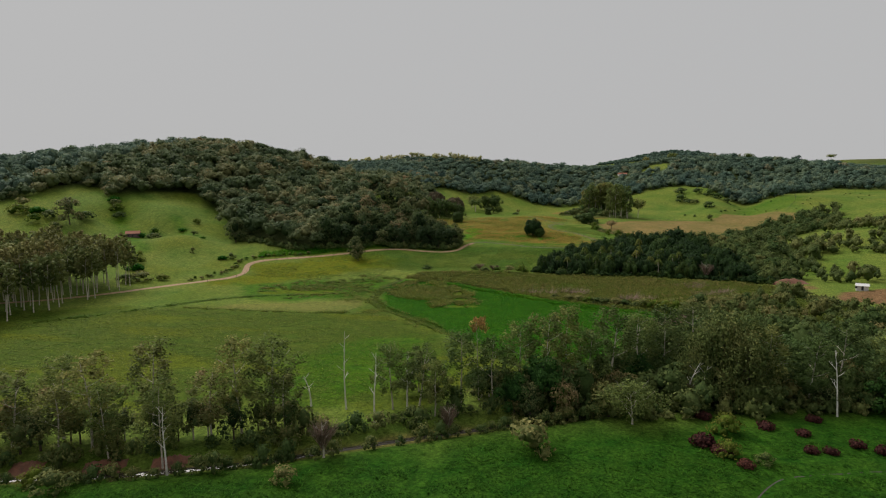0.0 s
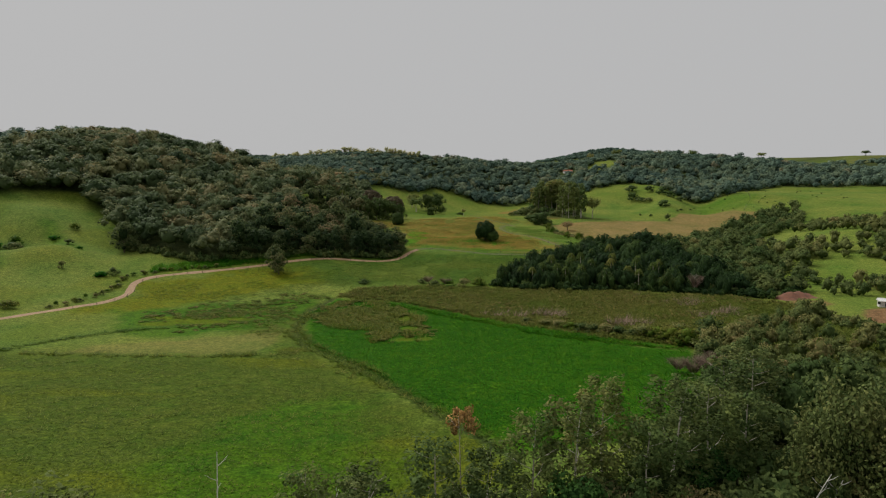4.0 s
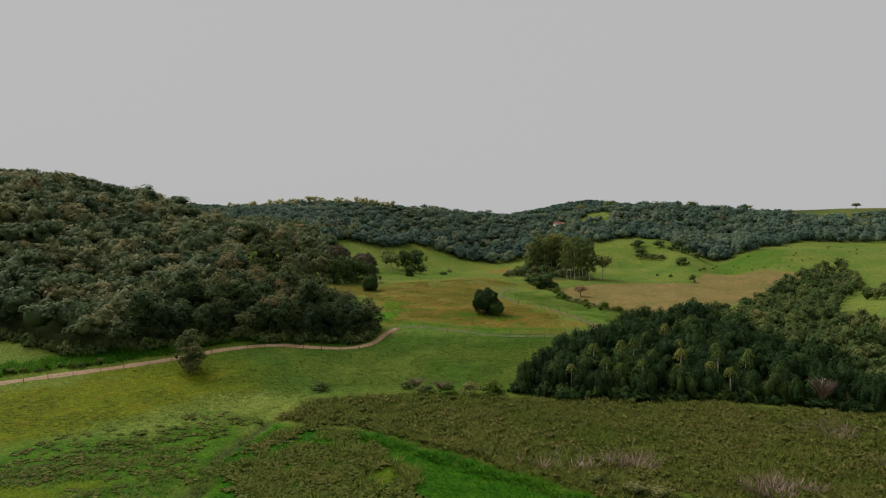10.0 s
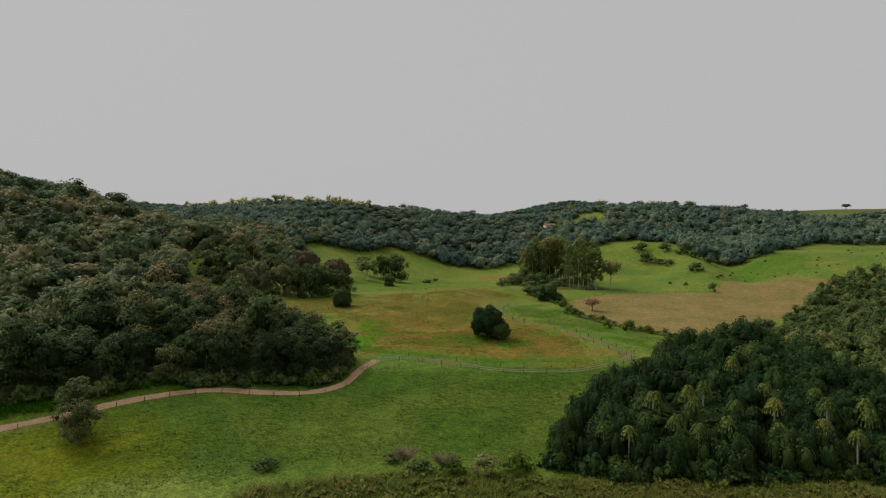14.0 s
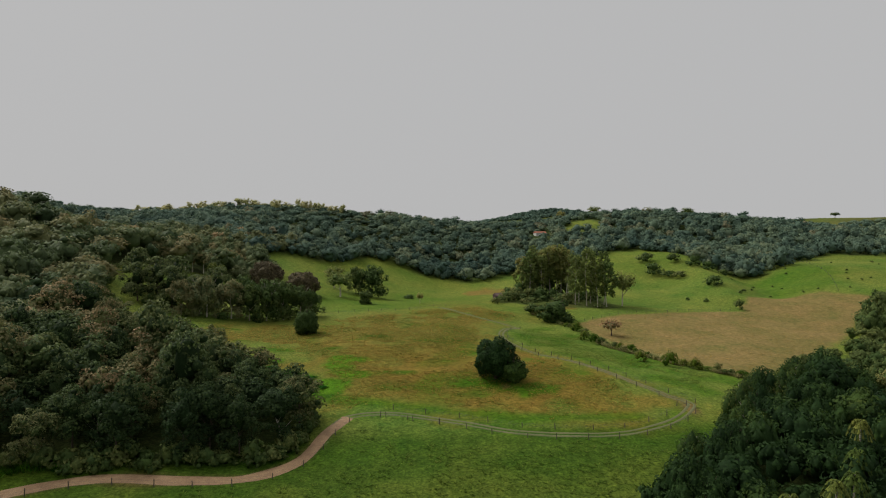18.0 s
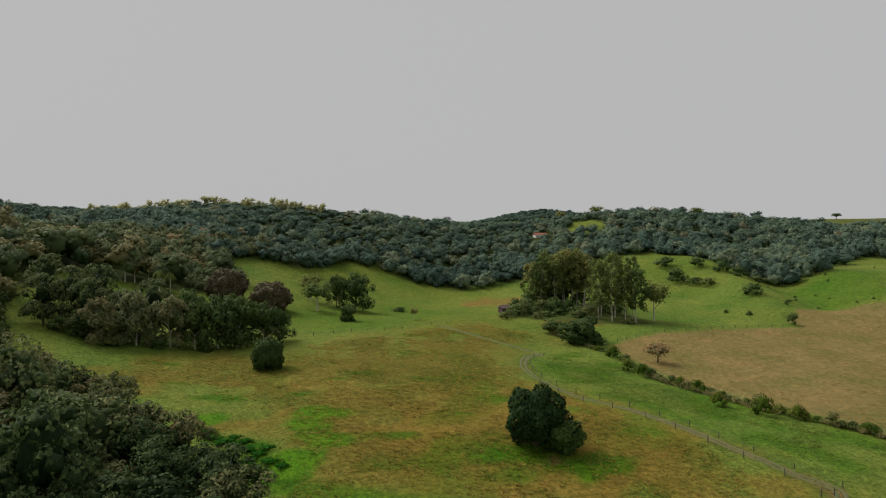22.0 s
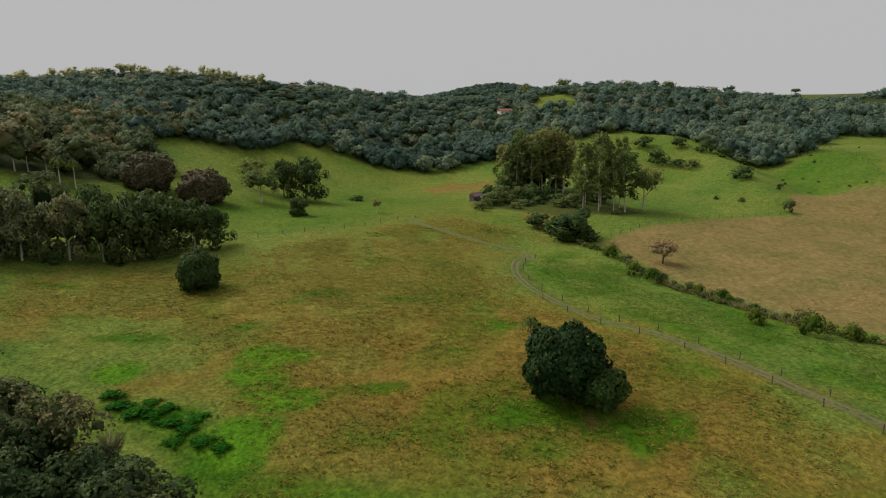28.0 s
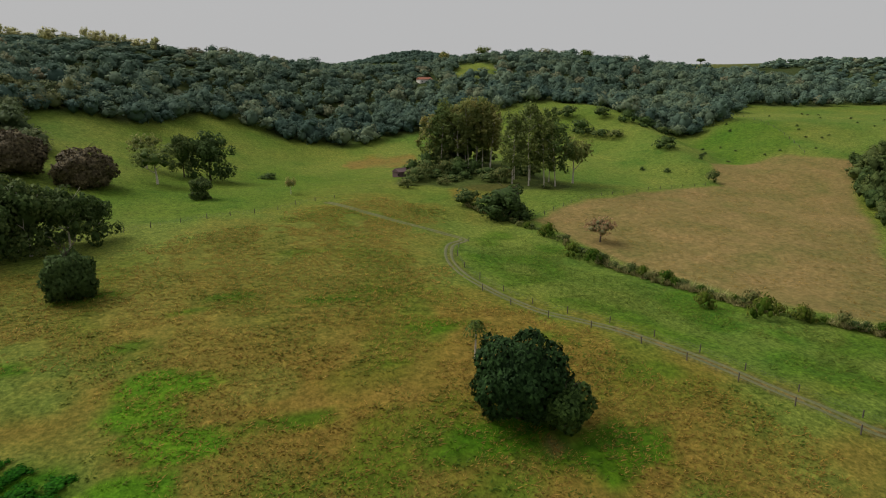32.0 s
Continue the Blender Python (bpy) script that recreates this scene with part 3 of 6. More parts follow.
def crown(seed, rx=4.0, rz=3.5, base=3.0, puffs=10, leaves=16, size=1.2, core=0.7, spread=0.72, low=-0.55, jitter=0.38):
    """A domed crown: clumps of leaves over a lumpy dome of so many swellings; its lowest part is at the height base."""
    rng = np.random.default_rng(seed)
    n = puffs * leaves
    k = np.arange(n) + 0.5
    z = low + (1 - low) * k / n
    z = np.clip(z + rng.normal(0, 0.04, n), -1, 1)
    a = k * 2.39996 + rng.normal(0, 0.25, n)
    r = np.sqrt(1 - z * z)
    d = np.stack([r * np.cos(a), r * np.sin(a), z], 1)
    q = np.arange(puffs) + 0.5
    lz = np.clip(low + (1 - low) * q / puffs + rng.normal(0, 0.1, puffs), -1, 1)
    la = q * 2.39996 + rng.normal(0, 0.45, puffs)
    lobes = np.stack([np.sqrt(1 - lz * lz) * np.cos(la), np.sqrt(1 - lz * lz) * np.sin(la), lz], 1)
    tight = 1.1 * puffs
    near = d @ lobes.T
    own = near.argmax(1)
    heights = rng.uniform(0.75, 1.1, puffs)
    rad = 0.74 + 0.32 * heights[own] * np.exp((near.max(1) - 1) * tight * 0.55)
    lean = d - lobes[own] * near.max(1)[:, None]
    out = d + lean * 2.2
    out /= np.linalg.norm(out, axis=1)[:, None]
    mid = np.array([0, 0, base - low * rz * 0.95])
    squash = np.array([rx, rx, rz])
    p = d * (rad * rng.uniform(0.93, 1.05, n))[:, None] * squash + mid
    # The filling ball's darker leaf tone paints the shade inside the dome.
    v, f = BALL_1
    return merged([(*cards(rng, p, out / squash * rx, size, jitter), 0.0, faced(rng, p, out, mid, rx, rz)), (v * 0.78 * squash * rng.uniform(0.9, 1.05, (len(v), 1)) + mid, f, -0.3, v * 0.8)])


def wild_crown(seed, rx=4.5, tall=10.0, base=1.0, lobes=9, leaves=420, size=0.55, jitter=0.4, squat=0.85, low=-0.45, body=0.6, hang=0.35, round_core=False, core_shade=-0.12, lobe=(0.28, 0.6), drop=(0.35, 0.7), heart=0.58):
    """An uneven crown of overlapping domes of many sizes and heights, some of them low at the sides; its foot is at the height base."""
    rng = np.random.default_rng(seed + 4000)
    k = np.arange(lobes)
    rr = rx * 0.78 * np.sqrt((k + 0.2) / lobes) * rng.uniform(0.8, 1.2, lobes)
    a = k * 2.39996 + rng.uniform(-0.5, 0.5, lobes)
    pr = rx * rng.uniform(*lobe, lobes)
    top = base + (tall - base) * (1 - 0.34 * (rr / rx) ** 2) * rng.uniform(0.8, 1.04, lobes)
    dropped = (rng.uniform(0, 1, lobes) < hang) & (k > 1)
    top = np.where(dropped, base + (tall - base) * rng.uniform(*drop, lobes), top)
    rr = np.where(dropped, rr * 1.15, rr)
    pz = pr * squat * rng.uniform(0.8, 1.35, lobes)
    c = np.stack([rr * np.cos(a), rr * np.sin(a), np.maximum(top - pz, base + pz * 0.3)], 1)
    share = pr ** 2 / (pr ** 2).sum()
    ps, ds, cores, hues = [], [], [], []
    lobe_hue = rng.normal(0, 0.04, lobes)
    for j in range(lobes):
        m = max(6, int(leaves * share[j] * 1.1))
        d = rng.normal(0, 1, (m, 3))
        d /= np.linalg.norm(d, axis=1)[:, None]
        d[:, 2] = np.where(d[:, 2] < low, -d[:, 2], d[:, 2])
        sc = np.array([pr[j], pr[j], pz[j]])
        tufts = rng.normal(0, 1, (max(3, m // 9), 3))
        tufts /= np.linalg.norm(tufts, axis=1)[:, None]
        close = (d @ tufts.T).max(1)
        p = c[j] + d * sc * (0.74 + 0.36 * np.exp((close - 1) * 0.5 * len(tufts)))[:, None] * rng.uniform(0.92, 1.08, (m, 1))
        inside = np.zeros(m, bool)
        for i in range(lobes):
            if i != j:
                inside |= (((p - c[i]) / np.array([pr[i], pr[i], pz[i]])) ** 2).sum(1) < 0.6
        ps.append(p[~inside])
        ds.append((d / sc * pr[j])[~inside])
        hues.append(np.repeat(lobe_hue[j], 4 * int((~inside).sum())))
        # Each lobe's core is toned darker, painting in the crown's shaded inside.
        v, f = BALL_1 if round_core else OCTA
        cores.append((v * sc * (heart if round_core else 0.7) * rng.uniform(0.85, 1.05, (len(v), 1)) + c[j], f, core_shade, v * 0.8))
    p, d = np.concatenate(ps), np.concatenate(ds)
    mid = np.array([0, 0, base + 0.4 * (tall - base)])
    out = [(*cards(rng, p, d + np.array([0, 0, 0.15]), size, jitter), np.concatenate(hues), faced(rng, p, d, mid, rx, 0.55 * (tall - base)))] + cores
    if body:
        # The middle body carries the same painted shade, slightly darker.
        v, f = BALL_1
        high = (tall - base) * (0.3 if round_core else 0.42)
        out.append((v * np.array([rx * body, rx * body, high]) * rng.uniform(0.85, 1.1, (len(v), 1)) + np.array([0, 0, base + (tall - base) * (0.58 if round_core else 0.42)]), f, core_shade - 0.03, v * 0.8))
    return merged(out)


def draped_crown(seed, rx=4.6, tall=10.0, base=0.2, towers=7, leaves=420, size=0.5, core_shade=-0.2):
    """A tree smothered by creepers: rounded heads of several heights with leafy curtains hanging from them."""
    rng = np.random.default_rng(seed + 8000)
    k = np.arange(towers)
    rr = rx * 0.8 * np.sqrt((k + 0.1) / towers) * rng.uniform(0.8, 1.15, towers)
    a = k * 2.39996 + rng.uniform(-0.5, 0.5, towers)
    pr = rx * rng.uniform(0.26, 0.46, towers)
    top = base + (tall - base) * (1 - 0.5 * (rr / rx) ** 1.5) * rng.uniform(0.72, 1.05, towers)
    mid = np.array([0, 0, base + 0.35 * (tall - base)])
    out = []
    for j in range(towers):
        m = max(8, int(leaves / towers))
        c = np.array([rr[j] * math.cos(a[j]), rr[j] * math.sin(a[j]), top[j] - pr[j]])
        w = rng.uniform(0, math.tau, m)
        u = rng.uniform(-0.9, 1, m)
        fold = 1 + 0.16 * np.sin(5 * w + j) + 0.08 * np.sin(11 * w + 2 * j)
        head = u > 0
        ring = np.where(head, np.sqrt(1 - np.clip(u, 0, 1) ** 2), 1 - 0.12 * u) * pr[j] * fold
        z = c[2] + np.where(head, u * pr[j], u * (top[j] - pr[j] - base) * rng.uniform(0.5, 1.05, m))
        p = np.stack([c[0] + ring * np.cos(w), c[1] + ring * np.sin(w), z], 1)
        flat = np.stack([np.cos(w), np.sin(w), np.where(head, 1.6 * u, -0.15)], 1)
        s = size * rng.uniform(0.6, 1.3, m)
        side = np.stack([-np.sin(w), np.cos(w), np.zeros(m)], 1) * (s * 0.5)[:, None]
        hang = np.stack([0.35 * np.cos(w), 0.35 * np.sin(w), -np.where(head, 0.5, 1.1)], 1) * (s * 0.8)[:, None] + rng.normal(0, 0.15, (m, 3)) * s[:, None]
        v = np.stack([p - hang * 0.6, p - side, p + hang, p + side], 1).reshape(-1, 3)
        f = np.arange(4 * m).reshape(-1, 4)
        tri = np.concatenate([f[:, [0, 1, 3]], f[:, [1, 2, 3]]])
        # Leaf tone follows the folds: darker in the hollows, lighter on the bulges.
        out.append((v, tri, np.repeat(0.1 * np.sin(5 * w + j) + rng.normal(0, 0.05), 4), faced(rng, p, flat, mid, rx, 0.6 * (tall - base))))
        # Tower cores take a darker tone that paints shade behind the curtains.
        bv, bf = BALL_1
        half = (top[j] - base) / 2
        out.append((bv * np.array([pr[j] * 0.78, pr[j] * 0.78, half * 0.92]) * rng.uniform(0.9, 1.05, (len(bv), 1)) + np.array([c[0], c[1], base + half]), bf, core_shade, bv * 0.8))
    return merged(out)


def puff_crown(seed, rx=4.0, rz=3.5, base=3.0, puffs=10, leaves=16, size=1.2, core=0.7, spread=0.72, low=-0.55, jitter=0.38):
    """A crown of many clumps gathered in puffs on a lumpy dome; its lowest part is at the height base."""
    rng = np.random.default_rng(seed)
    mid = base + rz * 0.8
    out = []
    for k in range(puffs):
        zc = low + (0.95 - low) * (k + rng.uniform(0, 0.9)) / puffs
        a = k * 2.399 + rng.uniform(-0.5, 0.5)
        rr = math.sqrt(max(0.05, 1 - zc * zc)) * rng.uniform(0.7, 1.12)
        c = np.array([rx * spread * rr * math.cos(a), rx * spread * rr * math.sin(a), mid + rz * spread * zc * rng.uniform(0.85, 1.15)])
        pr = rx * rng.uniform(0.36, 0.55)
        d = rng.normal(0, 1, (leaves, 3))
        d[:, 2] = np.abs(d[:, 2]) * 0.95 - 0.35
        d /= np.linalg.norm(d, axis=1)[:, None]
        p = c + d * pr * rng.uniform(0.72, 1.1, (leaves, 1))
        out.append((*cards(rng, p, d, size, jitter), 0.0, faced(rng, p, d, np.array([0, 0, mid]), rx, rz)))
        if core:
            # Puff cores and centre are toned darker: shade painted within the crown.
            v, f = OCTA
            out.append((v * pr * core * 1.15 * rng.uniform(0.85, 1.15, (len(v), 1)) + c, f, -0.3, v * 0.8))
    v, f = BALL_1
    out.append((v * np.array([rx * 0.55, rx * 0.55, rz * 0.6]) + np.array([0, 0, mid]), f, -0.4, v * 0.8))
    return merged(out)


def tube(points, radii, sides=6):
    pts = [Vector(p) for p in points]
    vs, fs = [], []
    for k, (p, r) in enumerate(zip(pts, radii)):
        d = (pts[min(k + 1, len(pts) - 1)] - pts[max(k - 1, 0)]).normalized()
        a = d.orthogonal().normalized()
        b = d.cross(a)
        for s in range(sides):
            w = math.tau * s / sides
            vs.append(p + (a * math.cos(w) + b * math.sin(w)) * r)
    for k in range(len(pts) - 1):
        for s in range(sides):
            q, t = k * sides + s, k * sides + (s + 1) % sides
            fs += [(q, t, t + sides), (q, t + sides, q + sides)]
    return np.array([v[:] for v in vs]), np.array(fs), 0.0


def trunk(seed, tall, radius, limbs=4, reach=3.0, start=0.45, lean=0.06, sides=6):
    """A tapered, slightly bent stem with forked limbs."""
    rng = np.random.default_rng(seed + 77)
    bend = rng.normal(0, lean, 2)
    def at(t):
        return Vector((bend[0] * tall * t * t + 0.012 * tall * math.sin(5 * t + seed), bend[1] * tall * t * t, tall * t))
    ts = (0, 0.04, 0.2, 0.4, 0.6, 0.8, 1.0)
    out = [tube([at(t) - Vector((0, 0, 0.4 if t == 0 else 0)) for t in ts], [radius * (1.35 if t == 0 else 1 - 0.82 * t) for t in ts], sides)]
    for k in range(limbs):
        t = start + (0.95 - start) * (k + 0.5) / limbs
        a = k * 2.4 + rng.uniform(-0.4, 0.4)
        p = at(t)
        r = reach * rng.uniform(0.7, 1.1) * (1.15 - 0.5 * t)
        q = p + Vector((math.cos(a) * r * 0.55, math.sin(a) * r * 0.55, r * 0.45))
        e = q + Vector((math.cos(a + 0.3) * r * 0.45, math.sin(a + 0.3) * r * 0.45, r * 0.5))
        w = radius * 0.55 * (1 - 0.6 * t)
        out.append(tube([p, q, e], [w, w * 0.7, w * 0.3], 4))
        e2 = q + Vector((math.cos(a - 0.7) * r * 0.45, math.sin(a - 0.7) * r * 0.45, r * 0.35))
        out.append(tube([q, e2], [w * 0.6, w * 0.25], 4))
    return merged(out)


def gum_crown(seed, tall, rx, clumps=14, leaves=22, size=0.9, start=0.45, droop=0.0):
    """A tall open crown: separate drooping clumps at the ends of limbs, with gaps between them."""
    rng = np.random.default_rng(seed + 500)
    out = []
    for k in range(clumps):
        t = start + (1.0 - start) * (k + rng.uniform(0, 0.8)) / clumps
        a = k * 2.399 + rng.uniform(-0.4, 0.4)
        w = rx * (0.35 + 0.65 * math.sin(math.pi * min(1, (t - start) / (1 - start) * 0.75 + 0.2))) * rng.uniform(0.35, 0.95)
        c = np.array([w * math.cos(a), w * math.sin(a), tall * t])
        pr = rx * rng.uniform(0.22, 0.4)
        d = rng.normal(0, 1, (leaves, 3))
        d /= np.linalg.norm(d, axis=1)[:, None]
        p = c + d * np.array([pr, pr, pr * 1.15]) * rng.uniform(0.35, 1.05, (leaves, 1))
        p[:, 2] -= droop * pr * rng.uniform(0, 1, leaves) ** 2
        out.append((*cards(rng, p, d + np.array([0, 0, 0.25]), size, 0.6, 1.7), rng.normal(0, 0.06 + 0.04 * droop), faced(rng, p, d, np.array([0, 0, tall * (start + 0.35 * (1 - start))]), rx, 0.5 * tall * (1 - start), 0.3)))
    return merged(out)


def twig_crown(seed, tall, rx, count=60, radius=0.05):
    """A leafless crown of forking twigs."""
    rng = np.random.default_rng(seed + 900)
    out = []
    for k in range(count):
        a, t = rng.uniform(0, math.tau), rng.uniform(0.25, 0.6)
        p = Vector((0.12 * rx * math.cos(a), 0.12 * rx * math.sin(a), tall * t))
        r = rx * rng.uniform(0.5, 1.05)
        q = Vector((r * 0.6 * math.cos(a), r * 0.6 * math.sin(a), tall * (t + (1 - t) * rng.uniform(0.35, 0.7))))
        e = Vector((r * math.cos(a + 0.25), r * math.sin(a + 0.25), min(tall, q.z + tall * rng.uniform(0.05, 0.3))))
        out.append(tube([p, q, e], [radius * 1.6, radius, radius * 0.5], 3))
        e2 = q + Vector((r * 0.3 * math.cos(a - 0.8), r * 0.3 * math.sin(a - 0.8), tall * 0.14))
        out.append(tube([q, e2], [radius * 0.8, radius * 0.4], 3))
    return merged(out)


def palm_crown(seed, tall, fronds=16, reach=2.6, strips=5):
    """Arching fronds, each a midrib with leaflets on both sides."""
    rng = np.random.default_rng(seed + 1300)
    vs, fs = [], []
    for k in range(fronds):
        a = k * 2.399
        rise = rng.uniform(-0.1, 1.15)
        pts = []
        for s in range(strips + 1):
            u = s / strips
            r = reach * u * (0.75 + 0.25 * math.cos(rise))
            pts.append(np.array([r * math.cos(a), r * math.sin(a), tall + reach * (rise * u * 0.95 - (0.75 + 0.75 * rise) * u * u * 1.1)]))
        side = np.array([-math.sin(a), math.cos(a), 0])
        for s in range(strips):
            w0, w1 = (0.5 * math.sin(math.pi * (0.12 + 0.85 * q / strips)) * reach * 0.24 for q in (s, s + 1))
            for sg in (-1, 1):
                i = len(vs)
                drop = np.array([0, 0, -0.6])
                vs += [pts[s], pts[s + 1], pts[s + 1] * 0.5 + pts[s] * 0.5 + (side * sg + drop) * w1 * 1.6]
                fs.append((i, i + 1, i + 2))
                i = len(vs)
                vs += [pts[s], pts[s + 1], pts[s + 1] + (side * sg + drop * 0.5) * w0 * 1.2]
                fs.append((i, i + 1, i + 2))
    return np.array(vs), np.array(fs), np.zeros(len(vs))


def stuff(name, spots, shapes, mat, label, category, seed=1, upward=0.0):
    """Many plants in one mesh. spots: rows of x, y, width and height factors, tone."""
    rng = np.random.default_rng(seed)
    z = height(spots[:, 0], spots[:, 1])
    kind = rng.integers(0, len(shapes), len(spots))
    turn = rng.uniform(0, math.tau, len(spots))
    vs, fs, ts, at = [], [], [], 0
    for k, (v, f, o) in enumerate(shapes):
        w = np.where(kind == k)[0]
        if not len(w):
            continue
        c, s = np.cos(turn[w])[:, None], np.sin(turn[w])[:, None]
        sx, sz = spots[w, 2][:, None], spots[w, 3][:, None]
        x = (v[None, :, 0] * c - v[None, :, 1] * s) * sx + spots[w, 0][:, None]
        y = (v[None, :, 0] * s + v[None, :, 1] * c) * sx + spots[w, 1][:, None]
        zz = v[None, :, 2] * sz + z[w][:, None] + (spots[w, 5][:, None] if spots.shape[1] > 5 else 0)
        vs.append(np.stack([x, y, zz], 2).reshape(-1, 3))
        fs.append((f[None] + (np.arange(len(w)) * len(v))[:, None, None]).reshape(-1, f.shape[1]) + at)
        if o.ndim == 2:
            nx = o[None, :, 1] * c - o[None, :, 2] * s
            ny = o[None, :, 1] * s + o[None, :, 2] * c
            nz = np.broadcast_to(o[None, :, 3], nx.shape)
            ts.append(np.stack([spots[w, 4][:, None] + o[None, :, 0], nx, ny, nz], 2).reshape(-1, 4))
        else:
            ts.append((spots[w, 4][:, None] + o[None]).ravel())
        at += len(w) * len(v)
    me = mesh_np(name, np.concatenate(vs), np.concatenate(fs), [mat], np.concatenate(ts))
    if upward and shapes[0][2].ndim == 1:
        rng = np.random.default_rng(seed + 2)
        n = rng.normal(0, upward, (len(me.vertices), 3)) + np.array([0, 0, 1])
        me.normals_split_custom_set_from_vertices((n / np.linalg.norm(n, axis=1)[:, None]).tolist())
    ob = new(name, me)
    return tagged(ob, label, category, kind="stuff")


def scatter(poly, gap, seed, inset=0.0, ragged=0.0):
    """Spots in an outline, about a gap apart, evenly but not in rows."""
    rng = np.random.default_rng(seed)
    p = np.array(poly)
    x0, y0, x1, y1 = *p.min(0), *p.max(0)
    gx, gy = np.meshgrid(np.arange(x0 - gap, x1 + gap, gap), np.arange(y0 - gap, y1 + gap, gap * 0.87))
    gx = gx + (np.arange(gx.shape[0]) % 2)[:, None] * gap * 0.5
    x = gx.ravel() + rng.uniform(-0.38, 0.38, gx.size) * gap
    y = gy.ravel() + rng.uniform(-0.38, 0.38, gx.size) * gap
    d = edge_distance(poly, x, y) - inset + ragged * (ripple(x, y, 14, seed) - 0.5)
    return x[d > 0], y[d > 0], d[d > 0]


# ---- ground ----
def axis(a, b, step, ends):
    mid = list(np.arange(a, b + 0.1, step))
    lo, hi, s = [a], [b], step
    while lo[-1] > ends[0]:
        s *= 1.09
        lo.append(lo[-1] - s)
    s = step
    while hi[-1] < ends[1]:
        s *= 1.09
        hi.append(hi[-1] + s)
    return np.array(lo[:0:-1] + mid + hi[1:])


def green_spots(x, y, places):
    w = np.zeros(np.shape(x))
    wave = ripple(x, y, 5, 51) + 0.6 * ripple(x, y, 2.4, 52) - 0.8
    for cx, cy, rx, ry, k in places:
        w = np.maximum(w, k * (1 - smooth(0.55, 1.1, np.hypot((x - cx) / rx, (y - cy) / ry) + 0.7 * wave)))
    return w


def build_ground():
    gx, gy = axis(-240, 300, 2.0, (-4300, 4300)), axis(90, 700, 2.0, (-3600, 4400))
    x, y = (q.ravel() for q in np.meshgrid(gx, gy))
    z = height(x, y)
    nx, ny = len(gx), len(gy)
    i = (np.arange(ny - 1)[:, None] * nx + np.arange(nx - 1)[None]).ravel()
    me = mesh_np("ground", np.stack([x, y, z], 1), np.stack([i, i + 1, i + nx + 1, i + nx], 1), [GROUND], soft=True)
    far = np.hypot(x, y - 300)
    spots = ripple(x, y, 26, 31)
    marks = ripple(x, y, 11, 33)
    dry = patch(DRY_KNOLL, x, y, 22, 22, 1) * (0.66 + 0.34 * smooth(0.3, 0.62, 0.6 * spots + 0.4 * marks))
    dry = np.maximum(dry, 0.22 * smooth(0.55, 0.8, ripple(x, y, 60, 12)) * smooth(560, 640, y))
    dry = dry * (1 - 0.5 * smooth(525, 600, y + 12 * (spots - 0.5)))
    dry = np.maximum.reduce([dry, patch(TAN_OVAL, x, y, 4, 4, 18), 0.8 * patch(BROWN_PATCH, x, y, 5, 6, 19)])
    dry = dry * (1 - 0.5 * smooth(0.62, 0.78, marks) * smooth(0.3, 0.5, spots))
    lush = np.maximum.reduce([patch(LUSH_MARSH, x, y, 3, 3, 2), patch(HEDGE_STRIP, x, y, 8, 8, 3) * (0.1 + 0.5 * smooth(0.35, 0.65, ripple(x, y, 9, 44))), green_spots(x, y, GREEN_AND_SHADE_SPOTS), 0.75 * (1 - smooth(2, 7, line_distance([(-82, 515), (-72, 510), (-62, 496), (-40, 489), (-5, 476), (30, 474)], x, y) + 3 * marks)),
                             0.7 * (1 - smooth(3, 12, line_distance([(-360, 455), (-339, 433), (-328, 420), (-303, 396), (-270, 370)], x, y) + 5 * marks)), 0.6 * (1 - smooth(3, 10, line_distance([(-290, 439), (-278, 426), (-250, 409)], x, y) + 5 * marks))])
    lush = np.maximum(lush, 0.75 * patch(BELT_GREEN, x, y, 10, 12, 17))
    lush = np.maximum.reduce([lush, 0.75 * patch(FIELD_GREEN, x, y, 18, 14, 73), 0.32 * patch(GREENER_SLOPE, x, y, 26, 16, 71), 0.5 * patch(DAMP_BASIN, x, y, 18, 12, 72)])
    lime = np.zeros_like(x)
    for cx, cy, rx, ry in LIME_SPOTS:
        lime = np.maximum(lime, 1 - smooth(0.5, 1.2, np.hypot((x - cx) / rx, (y - cy) / ry) + 0.5 * (marks - 0.5)))
    hollow = green_spots(x, y, GREEN_AND_SHADE_SPOTS[:4] + GREEN_AND_SHADE_SPOTS[5:6])
    lush = lush * (1 - 0.55 * lime)
    knoll = patch(DRY_KNOLL, x, y, 20, 20, 41)
    lush = np.maximum(lush, 0.3 * knoll * smooth(0.66, 0.8, ripple(x, y, 15, 42) * 0.75 + 0.25 * marks))
    lush = np.maximum(lush, 0.4 * smooth(0.5, 0.8, spots) * (1 - smooth(60, 90, np.abs(x + 20))) * smooth(395, 420, y) * (1 - smooth(455, 475, y)))
    lush = np.maximum(lush, 0.45 * (1 - smooth(1.2, 4.5, np.minimum(line_distance(HILL_TRACK, x, y), line_distance(FARM_ROAD[16:], x, y)) + 2 * marks)))
